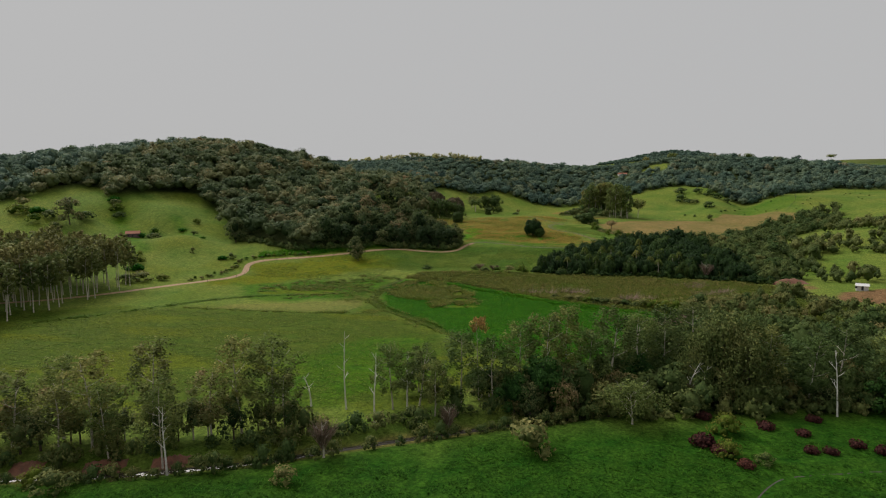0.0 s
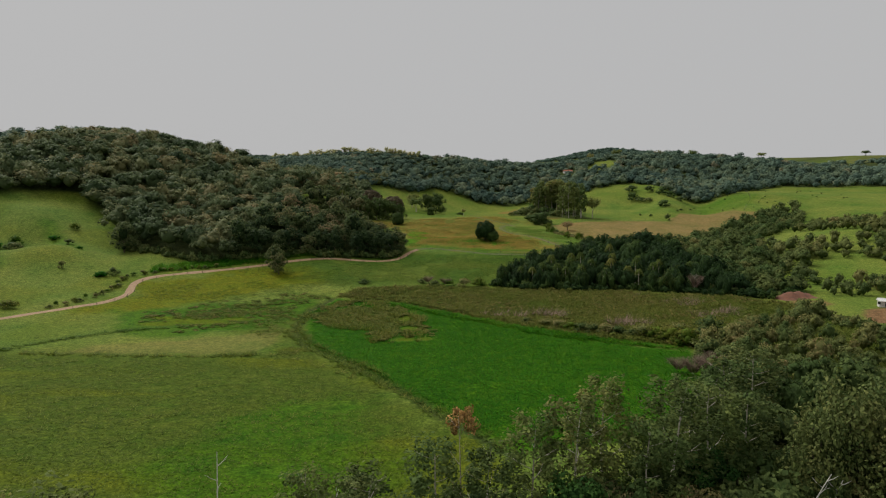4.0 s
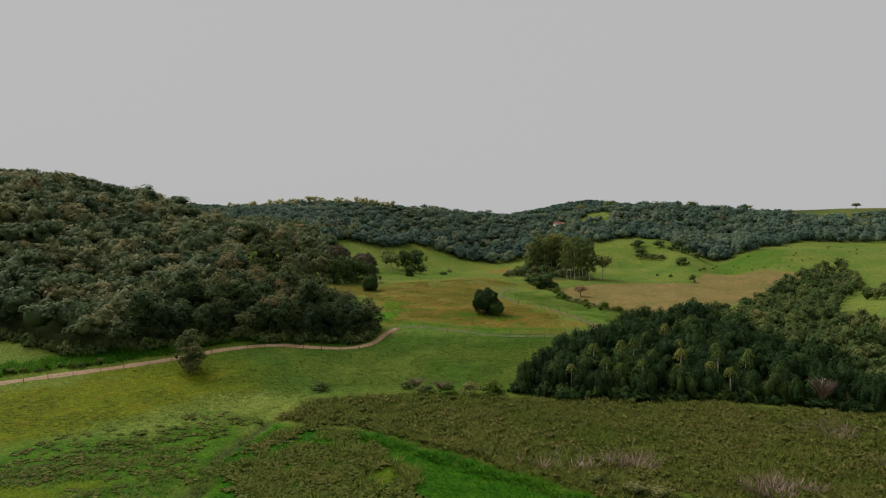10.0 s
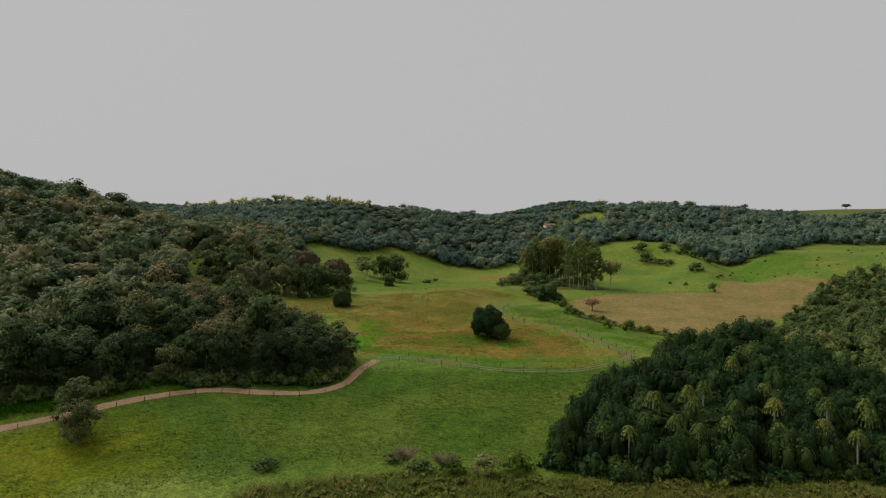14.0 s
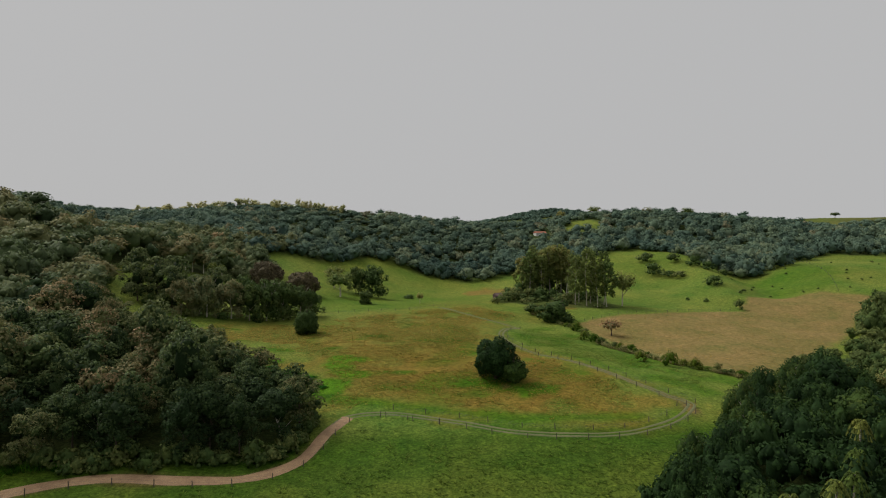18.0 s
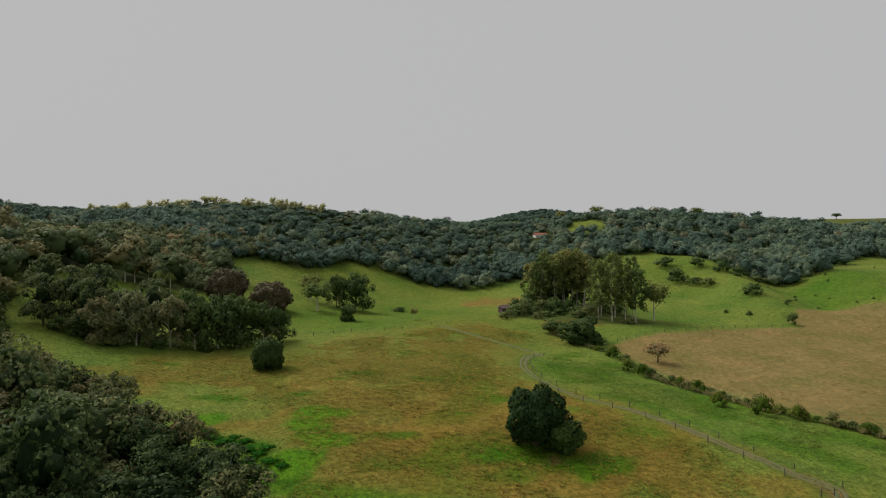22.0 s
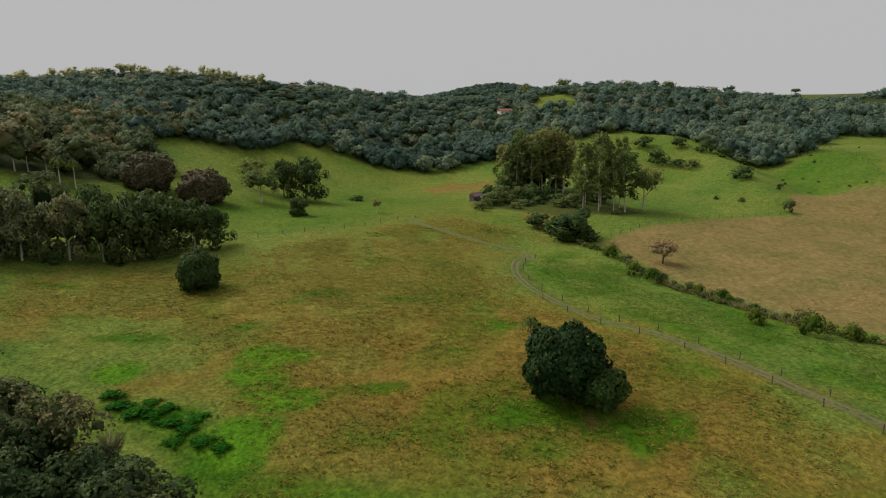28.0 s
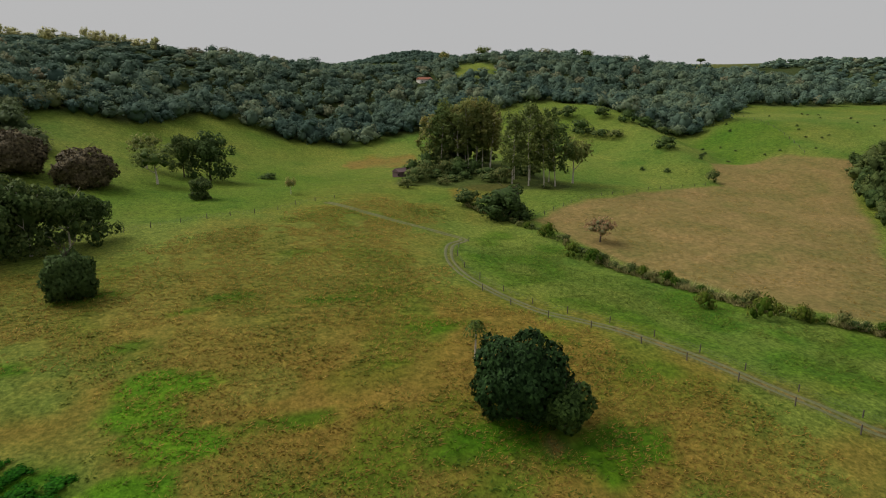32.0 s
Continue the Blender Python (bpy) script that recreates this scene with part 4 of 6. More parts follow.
    soil = np.maximum.reduce([0.7 * (1 - smooth(1.0, 2.6, line_distance(HILL_TRACK[:5], x, y) + 0.8 * marks)), 0.35 * (1 - smooth(0.8, 2.2, line_distance(HILL_TRACK[4:], x, y) + 0.8 * marks)), 0.7 * (1 - smooth(1.2, 3.5, np.hypot(x + 4, y - 501) + 1.5 * marks)), 0.75 * (1 - smooth(1.5, 4.0, np.hypot(x - 49, (y - 480) / 1.8) + 1.5 * marks)), 0.55 * (1 - smooth(2.0, 4.5, line_distance(FARM_ROAD[8:16], x, y) + 2.5 * marks)), (0.5 + 0.4 * (1 - smooth(-70, -50, x))) * (1 - smooth(1.5, 5.0, line_distance(RIVER, x, y) + 3 * marks)), patch(BARE_YARD, x, y, 3, 4, 5), 0.8 * patch(RED_BANK, x, y, 3, 4, 6)])
    olive = np.maximum(patch(OLIVE_FIELD, x, y, 14, 10, 7), 0.7 * patch(WEED_BELT, x, y, 12, 12, 8))
    yellow = 0.4 * smooth(0.5, 0.75, ripple(x, y, 75, 61)) * smooth(350, 450, y) * (1 - 0.6 * smooth(600, 660, y)) + patch(YELLOW_SLOPE, x, y, 14, 10, 9) + 0.35 * smooth(0.45, 0.75, spots) * smooth(-260, -190, -np.abs(x + 300) - 100)
    yellow = np.maximum.reduce([yellow, lime, 0.55 * patch(OLIVE_FIELD, x, y, 10, 10, 7) * smooth(0.48, 0.72, 0.65 * ripple(x * 0.16 + y * 0.05, y, 7, 81) + 0.35 * spots)])
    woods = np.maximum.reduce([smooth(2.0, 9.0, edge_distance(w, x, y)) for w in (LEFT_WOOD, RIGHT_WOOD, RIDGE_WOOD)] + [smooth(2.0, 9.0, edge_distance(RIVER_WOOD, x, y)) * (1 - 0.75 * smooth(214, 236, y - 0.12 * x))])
    # Ditch bed of dark mud, its shadowed edges painted dark as well.
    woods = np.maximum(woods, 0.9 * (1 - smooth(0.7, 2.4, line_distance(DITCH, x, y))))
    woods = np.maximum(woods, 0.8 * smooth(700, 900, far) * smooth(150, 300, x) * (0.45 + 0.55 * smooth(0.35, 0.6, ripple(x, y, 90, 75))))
    # Leaf litter under the grove, with the grove's shadow painted into it.
    woods = np.maximum(woods, 0.75 * patch(GROVE_FLOOR_SHADE, x, y, 8, 10, 74))
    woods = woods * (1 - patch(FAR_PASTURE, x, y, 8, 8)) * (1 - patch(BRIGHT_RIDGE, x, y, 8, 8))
    reed = np.maximum(patch(REEDS, x, y, 5, 4, 11), 0.25 * patch(WEED_ISLE, x, y, 6, 8, 12))
    tan = np.maximum.reduce([patch(TAN_FIELD, x, y, 5, 3, 13), 0.38 * patch(MOWN_STRIP, x, y, 3, 3, 14), 0.3 * patch(TAN_OVAL, x, y, 3, 3, 15), 0.5 * smooth(0.6, 0.8, ripple(x, y, 130, 16)) * smooth(900, 1300, far)])
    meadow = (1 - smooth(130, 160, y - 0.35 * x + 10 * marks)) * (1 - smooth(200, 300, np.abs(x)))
    valley = smooth(385, 405, y) * (1 - smooth(462, 476, y)) * (1 - smooth(90, 130, np.abs(x + 30)))
    olive = np.maximum(olive, 0.8 * valley)
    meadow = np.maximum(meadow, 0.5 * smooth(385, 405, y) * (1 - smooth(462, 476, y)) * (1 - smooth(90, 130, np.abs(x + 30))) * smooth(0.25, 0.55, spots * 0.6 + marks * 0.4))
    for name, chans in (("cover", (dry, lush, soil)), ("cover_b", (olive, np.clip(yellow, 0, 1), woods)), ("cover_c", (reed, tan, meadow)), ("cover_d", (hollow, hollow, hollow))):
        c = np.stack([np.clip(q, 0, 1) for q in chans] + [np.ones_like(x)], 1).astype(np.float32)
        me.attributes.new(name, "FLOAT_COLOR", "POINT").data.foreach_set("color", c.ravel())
    return tagged(new("ground", me), "rolling green pasture with dry tan patches and lush marsh", "ground", kind="structure")


build_ground()


def tussock(seed, blades=9, wide=0.4, tall=0.6, thick=0.09):
    """A tuft of bent grass blades."""
    rng = np.random.default_rng(seed)
    vs, fs = [], []
    for k in range(blades):
        a = k * 2.399 + rng.uniform(-0.5, 0.5)
        r = wide * math.sqrt(rng.uniform(0.02, 1))
        h = tall * rng.uniform(0.55, 1.15)
        b = np.array([r * math.cos(a), r * math.sin(a), -0.05])
        s = np.array([-math.sin(a + 0.6), math.cos(a + 0.6), 0]) * thick
        tip = b * 1.0 + np.array([math.cos(a), math.sin(a), 0]) * h * rng.uniform(0.5, 1.3) + np.array([0, 0, h])
        i = len(vs)
        vs += [b + s, b - s, tip]
        fs.append((i, i + 1, i + 2))
    return np.array(vs), np.array(fs), np.zeros(len(vs))


def weed(seed, puffs=3, leaves=8, wide=0.7, tall=0.7, size=0.42):
    """A leafy weed: a few mounds of leaves from the ground up."""
    rng = np.random.default_rng(seed)
    out = []
    for k in range(puffs):
        a = rng.uniform(0, 6.28)
        c = np.array([0.5 * wide * math.cos(a), 0.5 * wide * math.sin(a), tall * rng.uniform(0.2, 0.6)])
        d = rng.normal(0, 1, (leaves, 3))
        d[:, 2] = np.abs(d[:, 2]) * 1.1 - 0.2
        d /= np.linalg.norm(d, axis=1)[:, None]
        out.append(cards(rng, c + d * np.array([wide * 0.6, wide * 0.6, tall * 0.55]), d, size, 0.5))
    return merged(out)


def strip(name, line, width, mat, label, category, lift=0.07, seed=0, worn=0.0):
    """A lane laid over the ground, its edges sunk and wavering."""
    pts = spline(line, 1.6)
    x, y = np.array(pts).T
    dx, dy = np.gradient(x), np.gradient(y)
    n = np.hypot(dx, dy)
    ox, oy = -dy / n, dx / n
    w = width / 2 * (0.85 + 0.4 * ripple(x, y, 7, seed))
    rows = []
    for side, up in ((-1.25, -0.12), (-0.9, 0.6), (-0.35, 1.0), (0.0, 1.15), (0.35, 1.0), (0.9, 0.6), (1.25, -0.12)):
        px, py = x + ox * w * side, y + oy * w * side
        rows.append(np.stack([px, py, height(px, py) + lift * up], 1))
    v = np.stack(rows, 1).reshape(-1, 3)
    k = len(rows)
    i = (np.arange(len(x) - 1)[:, None] * k + np.arange(k - 1)[None]).ravel()
    return tagged(new(name, mesh_np(name, v, np.stack([i, i + 1, i + k + 1, i + k], 1), [mat], soft=True)), label, category, kind="structure")


strip("dirt_road", FARM_ROAD[:17], 2.9, EARTH, "narrow reddish dirt farm road along the wood", "road", 0.12)


def water_material():
    m, n, l, p = material("still_water")
    co = n.new("ShaderNodeTexCoord").outputs["Object"]
    l.new(node_ramp(n, l, node_noise(n, l, co, 0.2, 3), ((0.3, (0.03, 0.026, 0.02)), (0.7, (0.05, 0.042, 0.03)))), p.inputs["Base Color"])
    p.inputs["Roughness"].default_value = 0.08
    b = n.new("ShaderNodeBump")
    b.inputs["Strength"].default_value, b.inputs["Distance"].default_value = 0.15, 0.05
    l.new(node_noise(n, l, co, 1.5, 3), b.inputs["Height"])
    l.new(b.outputs[0], p.inputs["Normal"])
    return m


WATER = water_material()
for k, side in enumerate((-0.85, 0.85)):
    lane = FARM_ROAD[15:] + HILL_TRACK[1:]
    pts = spline(lane, 3.0)
    qx, qy = np.array(pts).T
    gx_, gy_ = np.gradient(qx), np.gradient(qy)
    gn = np.hypot(gx_, gy_)
    strip("wheel_rut", list(zip(qx - gy_ / gn * side, qy + gx_ / gn * side)), 0.7, PALE_EARTH, "brown worn wheel rut across the grass", "track", 0.07, 20 + k)
strip("river", RIVER, 1.7, WATER, "narrow brown river between wooded banks", "water", 0.2)
strip("creek", CREEK, 0.4, WATER, "thin winding creek in wet grass", "water", 0.03)

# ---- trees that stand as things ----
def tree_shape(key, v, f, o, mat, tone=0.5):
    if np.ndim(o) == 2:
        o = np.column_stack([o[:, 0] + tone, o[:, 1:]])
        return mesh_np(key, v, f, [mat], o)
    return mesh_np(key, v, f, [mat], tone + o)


def tree(name, x, y, crown_me, trunk_me, label, category, width=1.0, tall=1.0, group="", turn=None, crown_name="crown"):
    rng = random.Random(int(x * 31 + y * 17))
    base = new(name)
    base.empty_display_size = 0.5
    base.matrix_basis = Matrix.LocRotScale((x, y, ground_at(x, y)), Euler((0, 0, rng.uniform(0, 6.28) if turn is None else turn)), (width, width, tall))
    if trunk_me is not None:
        part("trunk", trunk_me, base)
    if crown_me is not None:
        part(crown_name, crown_me, base)
    return tagged(base, label, category, group)


def near_crown(seed, mat, tone, style=crown, **k):
    args = dict(rx=4.4, rz=4.2, base=3.0, puffs=15, leaves=95, size=0.46, core=0.62, jitter=0.45)
    args.update(k)
    return tree_shape("crown", *style(seed, **args), mat, tone)


TRUNK_A = [tree_shape("trunk", *trunk(s, 7.5, 0.3, 5, 3.2), BARK, 0.5) for s in range(4)]
PALE_TRUNK_A = [tree_shape("trunk", *trunk(s + 9, 7.5, 0.26, 5, 3.4, 0.3), PALE_BARK, 0.5) for s in range(3)]
EDGE_TONES = (-0.05, 0.08, 0.2, 0.33, 0.48, 0.68)
EDGE_CROWNS = [tree_shape("crown", *wild_crown(300 + s, 5.2 + 0.3 * (s % 3), 14.0 + 0.9 * (s % 2), 1.2 + 0.5 * (s % 3), 32, 3200, 0.38, hang=0.5, drop=(0.15, 0.7), body=0.36, lobe=(0.17, 0.42), jitter=0.65, round_core=True, core_shade=-0.4, heart=0.42), EDGE_LEAF, EDGE_TONES[s]) for s in range(6)]
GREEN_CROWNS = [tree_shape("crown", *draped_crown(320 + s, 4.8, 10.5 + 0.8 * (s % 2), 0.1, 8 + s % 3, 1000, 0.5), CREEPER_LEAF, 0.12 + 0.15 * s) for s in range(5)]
THICKET_CROWNS = [tree_shape("crown", *wild_crown(340 + s, 4.6, 9.6, 0.2, 16, 1100, 0.36, jitter=0.6, hang=0.5, round_core=True, body=0.4, core_shade=-0.3, lobe=(0.2, 0.46), drop=(0.2, 0.75), heart=0.44), (OLIVE_LEAF, EDGE_LEAF)[s % 2], 0.2 + 0.16 * s) for s in range(5)]

# ---- woods ----
OPENINGS = [FAR_PASTURE, BRIGHT_RIDGE, HOUSE_CLEARING, EAST_PASTURE, BANK_CLEARING]


def wood(name, poly, gap, shapes, mat, label, seed, big=(0.7, 1.4), tones=(0.1, 0.75), rusty=0.08, keep=None, inset=1.0, single=None, kinds=None, single_label="", group="", lofty=0.0):
    x, y, d = scatter(poly, gap, seed, inset, 6.0)
    for o in OPENINGS:
        k = edge_distance(o, x, y) < 0
        x, y, d = x[k], y[k], d[k]
    if keep is not None:
        k = keep(x, y, d)
        x, y, d = x[k], y[k], d[k]
    rng = np.random.default_rng(seed + 5)
    tone = tones[0] + (tones[1] - tones[0]) * np.clip(0.35 * ripple(x, y, 38, seed) + 0.65 * rng.uniform(0, 1, len(x)), 0, 1)
    tone = np.where(rng.uniform(0, 1, len(x)) < rusty * 2 * ripple(x, y, 60, seed + 3), rng.uniform(0.58, 0.82, len(x)), tone)
    w = big[0] + (big[1] - big[0]) * rng.uniform(0, 1, len(x)) ** 1.4
    h = w ** 0.6 * rng.uniform(0.72, 1.28, len(x)) * np.where(rng.uniform(0, 1, len(x)) < 0.08, 1.22, 1.0)
    h = h * np.where(x < -60, 1 - 0.52 * smooth(890, 950, y), 1 - 0.25 * smooth(900, 1010, y))
    lift = lofty * smooth(-430, -260, x) * (1 - smooth(690, 780, y)) * rng.uniform(0.5, 1.2, len(x))
    if single is not None:
        alone = single(x, y, d)
        for k in np.where(alone)[0]:
            pick = int(np.argmin(np.abs(np.array(EDGE_TONES) - tone[k]))) if kinds is EDGE_CROWNS else k % len(kinds)
            tree("broadleaf_tree", x[k], y[k], kinds[pick], (TRUNK_A + PALE_TRUNK_A[:1])[k % 5], single_label, "tree", 0.55 + 0.4 * w[k], (0.6 + 0.4 * h[k]) * (1.0 if kinds is EDGE_CROWNS else 1 + 0.04 * lift[k]), group)
        x, y, w, h, tone, lift = (q[~alone] for q in (x, y, w, h, tone, lift))
    if len(x):
        stuff(name, np.stack([x, y, w, h, tone, lift], 1), shapes, mat, label, "woodland", seed)


BROAD = [wild_crown(s, 5.4, 9.6, 0.4, 8, 200, 0.78, 0.45, core_shade=-0.04) for s in range(9)]
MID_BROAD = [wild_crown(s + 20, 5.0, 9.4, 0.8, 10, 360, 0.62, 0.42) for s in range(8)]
TALL_BROAD = [wild_crown(s + 80, 5.4, 14.5, 1.2, 20, 1250, 0.43, 0.6, hang=0.4, body=0.4, round_core=True, core_shade=-0.3, lobe=(0.2, 0.48), heart=0.46) for s in range(8)]
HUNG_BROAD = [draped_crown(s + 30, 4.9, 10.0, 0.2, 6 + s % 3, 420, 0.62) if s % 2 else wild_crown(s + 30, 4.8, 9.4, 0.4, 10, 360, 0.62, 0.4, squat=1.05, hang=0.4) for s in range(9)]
FAR_BROAD = [wild_crown(s + 40, 6.2, 10.0, 0.4, 6, 100, 1.15, 0.42, body=0.65, core_shade=-0.02) for s in range(8)]
DISTANT_BROAD = [wild_crown(s + 60, 6.2, 9.0, 0.5, 4, 26, 2.5, 0.4, body=0.7, core_shade=-0.06) for s in range(5)]


def near_left(x, y):
    return (x > -165) & (y < 555)


wood("left_hill_wood_front", LEFT_WOOD, 8.8, TALL_BROAD, EDGE_LEAF, "dense mixed wood of dark green and rusty crowns", 11, (0.85, 1.65), (-0.1, 0.55), 0.22, keep=lambda x, y, d: near_left(x, y),
     single=lambda x, y, d: (d < 14) & (x > -150) & (y < 552), kinds=EDGE_CROWNS, single_label="tall leafy tree at the edge of the mixed wood", group="trees at the wood edge", lofty=0.5)
wood("left_hill_wood", LEFT_WOOD, 9.8, BROAD, WOOD_LEAF, "dense mixed wood of grey-green and rusty crowns", 21, (0.85, 1.9), (0.0, 0.66), 0.28, lofty=5.5, keep=lambda x, y, d: ~near_left(x, y) & (x > -420) & (y < 700))
wood("left_hill_wood_behind", LEFT_WOOD, 15.8, FAR_BROAD, HAZY_RIDGE_LEAF, "dense dark wood over the far hill shoulder", 12, (0.8, 1.5), (0.05, 0.7), keep=lambda x, y, d: ~near_left(x, y) & ((x <= -420) | (y >= 830) | ((y >= 700) & (x < -300))))
wood("left_hill_wood_shoulder", LEFT_WOOD, 8.6, BROAD, WOOD_LEAF, "dense mixed wood above the hill pasture", 18, (0.7, 1.4), (0.02, 0.55), 0.1, keep=lambda x, y, d: ~near_left(x, y) & (x >= -300) & (y >= 700) & (y < 830))
wood("right_wood", RIGHT_WOOD, 7.2, HUNG_BROAD, CREEPER_LEAF, "dense dark green wood hung with creepers beside the marsh", 13, (0.6, 1.35), (-0.08, 0.7), 0.04, keep=lambda x, y, d: (x < 125) & (y < 520),
     single=lambda x, y, d: (d < 9) & (x < 115), kinds=GREEN_CROWNS, single_label="dark green creeper-hung tree at the marsh edge", group="trees at the marsh edge", lofty=2.5)
wood("right_hill_wood", RIGHT_WOOD, 8.0, BROAD, OLIVE_LEAF, "scrubby olive-green wood climbing the hillside", 23, (0.45, 1.15), (-0.02, 0.55), 0.05, keep=lambda x, y, d: ~((x < 125) & (y < 520)))
wood("right_scrub", RIGHT_SCRUB, 8.5, BROAD, OLIVE_LEAF, "scattered olive scrub on the side slope", 25, (0.35, 0.95), (0.05, 0.65), 0.06, keep=lambda x, y, d: ripple(x, y, 32, 91) > 0.42)
def river_trees(x, y):
    return y < 214 + 0.12 * x + 16 * ripple(x, y, 24, 95)


wood("river_wood", RIVER_WOOD, 7.4, MID_BROAD, OLIVE_LEAF, "tangled green and olive trees along the river", 14, (0.6, 1.35), (-0.25, 0.36), 0.1, keep=lambda x, y, d: (x < 130) & river_trees(x, y))
wood("river_scrub", RIVER_WOOD, 6.2, MID_BROAD, OLIVE_LEAF, "low olive scrub between the river trees and the reed bed", 34, (0.26, 0.72), (0.0, 0.7), 0.2, keep=lambda x, y, d: (x < 140) & ~river_trees(x, y) & (ripple(x, y, 15, 96) > 0.32))
wood("river_wood_behind", RIVER_WOOD, 9.0, BROAD, OLIVE_LEAF, "tangled olive trees beyond the river", 24, (0.6, 1.35), (0.15, 0.75), 0.1, keep=lambda x, y, d: (x >= 130) & (river_trees(x, y) | (x >= 170)))
wood("ridge_wood_front", RIDGE_WOOD, 9.4, BROAD, HAZY_RIDGE_LEAF, "dense mixed wood at the foot of the far ridge", 17, (0.75, 1.7), (-0.05, 0.65), 0.16, lofty=0.0, keep=lambda x, y, d: (x < 330) & (y < 1000) & (d < 46))
wood("ridge_wood", RIDGE_WOOD, 11.8, FAR_BROAD, HAZY_RIDGE_LEAF, "dense dark wood covering the far ridge", 15, (0.75, 1.55), (0.0, 0.55), 0.08, keep=lambda x, y, d: (x < 520) & (y < 1115) & ~((x < 330) & (y < 1000) & (d < 46)))
wood("distant_wood", RIDGE_WOOD, 26.0, DISTANT_BROAD, HAZY_RIDGE_LEAF, "distant wooded hills below the sky", 16, (1.1, 2.3), (0.1, 0.6), 0.03, keep=lambda x, y, d: ((x >= 520) | (y >= 1300)) & (ripple(x, y, 120, 3) > 0.32))
wood("far_hill_wood", FAR_HILL, 12.5, DISTANT_BROAD, HAZY_RIDGE_LEAF, "wood painted haze-blue on the farthest hill", 19, (1.0, 1.7), (0.0, 0.4), 0.0)

UNDER = [wild_crown(s + 700, 2.2, 3.0, 0.0, 7, 90, 0.5, 0.5, hang=0.5, low=-0.2) for s in range(6)]


def undergrowth(name, poly, gap, mat, label, seed, keep, tones=(0.0, 0.5), reach=4.5):
    """Low bushes that close the foot of a wood's edge."""
    x, y, d = scatter(poly, gap, seed, -reach * 0.55, 5.0)
    k = (d < reach * 1.6) & keep(x, y) & (edge_distance(BANK_CLEARING, x, y) < 0) & (line_distance(FARM_ROAD, x, y) > 3.0) & (line_distance(HILL_TRACK, x, y) > 3.0)
    x, y = x[k], y[k]
    rng = np.random.default_rng(seed + 3)
    w = rng.uniform(0.65, 1.5, len(x))
    stuff(name, np.stack([x, y, w, w * rng.uniform(0.7, 1.5, len(x)), tones[0] + (tones[1] - tones[0]) * rng.uniform(0, 1, len(x))], 1), UNDER, mat, label, "undergrowth", seed)


# Bushes added here stand in for the dark shade under the trees.
undergrowth("left_wood_undergrowth", LEFT_WOOD, 3.1, OLIVE_LEAF, "added dark bushes standing in for shade along the foot of the wood", 31, lambda x, y: (x > -240) & (y < 640), (-0.1, 0.4), 3.4)
undergrowth("right_wood_undergrowth", RIGHT_WOOD, 3.1, CREEPER_LEAF, "creepers and bushes along the edge of the wood", 32, lambda x, y: (x < 150) & (y < 560), (0.1, 0.9))
undergrowth("river_wood_undergrowth", RIVER_WOOD, 3.6, OLIVE_LEAF, "olive bushes along the edge of the river wood", 33, lambda x, y: x < 150, (0.1, 0.7))

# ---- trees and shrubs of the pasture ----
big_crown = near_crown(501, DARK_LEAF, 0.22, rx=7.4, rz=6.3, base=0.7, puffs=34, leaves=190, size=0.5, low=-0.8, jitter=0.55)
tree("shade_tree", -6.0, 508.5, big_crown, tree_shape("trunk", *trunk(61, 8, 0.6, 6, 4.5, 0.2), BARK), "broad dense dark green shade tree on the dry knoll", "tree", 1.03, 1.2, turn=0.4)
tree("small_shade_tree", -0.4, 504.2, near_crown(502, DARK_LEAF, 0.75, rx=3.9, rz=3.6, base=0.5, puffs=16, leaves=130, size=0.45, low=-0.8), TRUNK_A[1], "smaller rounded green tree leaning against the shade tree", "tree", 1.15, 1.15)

DOME = [tree_shape("crown", *wild_crown(520 + s, 4.8, 8.4, 0.2, 24, 3400, 0.46, core_shade=-0.3, hang=0.6, drop=(0.14, 0.6), low=-0.92, lobe=(0.26, 0.46), jitter=0.55, round_core=True), OLIVE_LEAF, -0.05 + 0.1 * s) for s in range(4)]
SHRUB = [tree_shape("crown", *wild_crown(540 + s, 2.1, 2.9, 0.0, 11, 420, 0.26, hang=0.5, low=-0.2, jitter=0.6, round_core=True, core_shade=-0.3, body=0.5, heart=0.46), OLIVE_LEAF, 0.02 + 0.12 * s) for s in range(5)]
LIGHT_SHRUB = [tree_shape("crown", *wild_crown(550 + s, 2.1, 2.8, 0.0, 11, 420, 0.26, hang=0.5, low=-0.2, jitter=0.6, round_core=True, core_shade=-0.3, body=0.5, heart=0.46), (OLIVE_LEAF, WEED_LEAF)[s % 2], (0.45, 0.3, 0.7, 0.6)[s]) for s in range(4)]
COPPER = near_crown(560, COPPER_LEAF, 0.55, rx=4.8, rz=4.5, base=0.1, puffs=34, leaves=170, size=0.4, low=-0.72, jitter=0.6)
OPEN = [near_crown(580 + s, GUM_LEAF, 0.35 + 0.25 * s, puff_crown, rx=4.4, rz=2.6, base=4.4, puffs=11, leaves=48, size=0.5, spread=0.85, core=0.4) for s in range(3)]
COPSE = [tree_shape("crown", *wild_crown(575 + s, 5.8, 12.0, 0.7, 36, 3600, 0.46, core_shade=-0.3, hang=0.4, drop=(0.22, 0.75), body=0.5, low=-0.92, lobe=(0.17, 0.36), jitter=0.55, round_core=True, heart=0.46), OLIVE_LEAF, 0.02 + 0.12 * s) for s in range(2)]
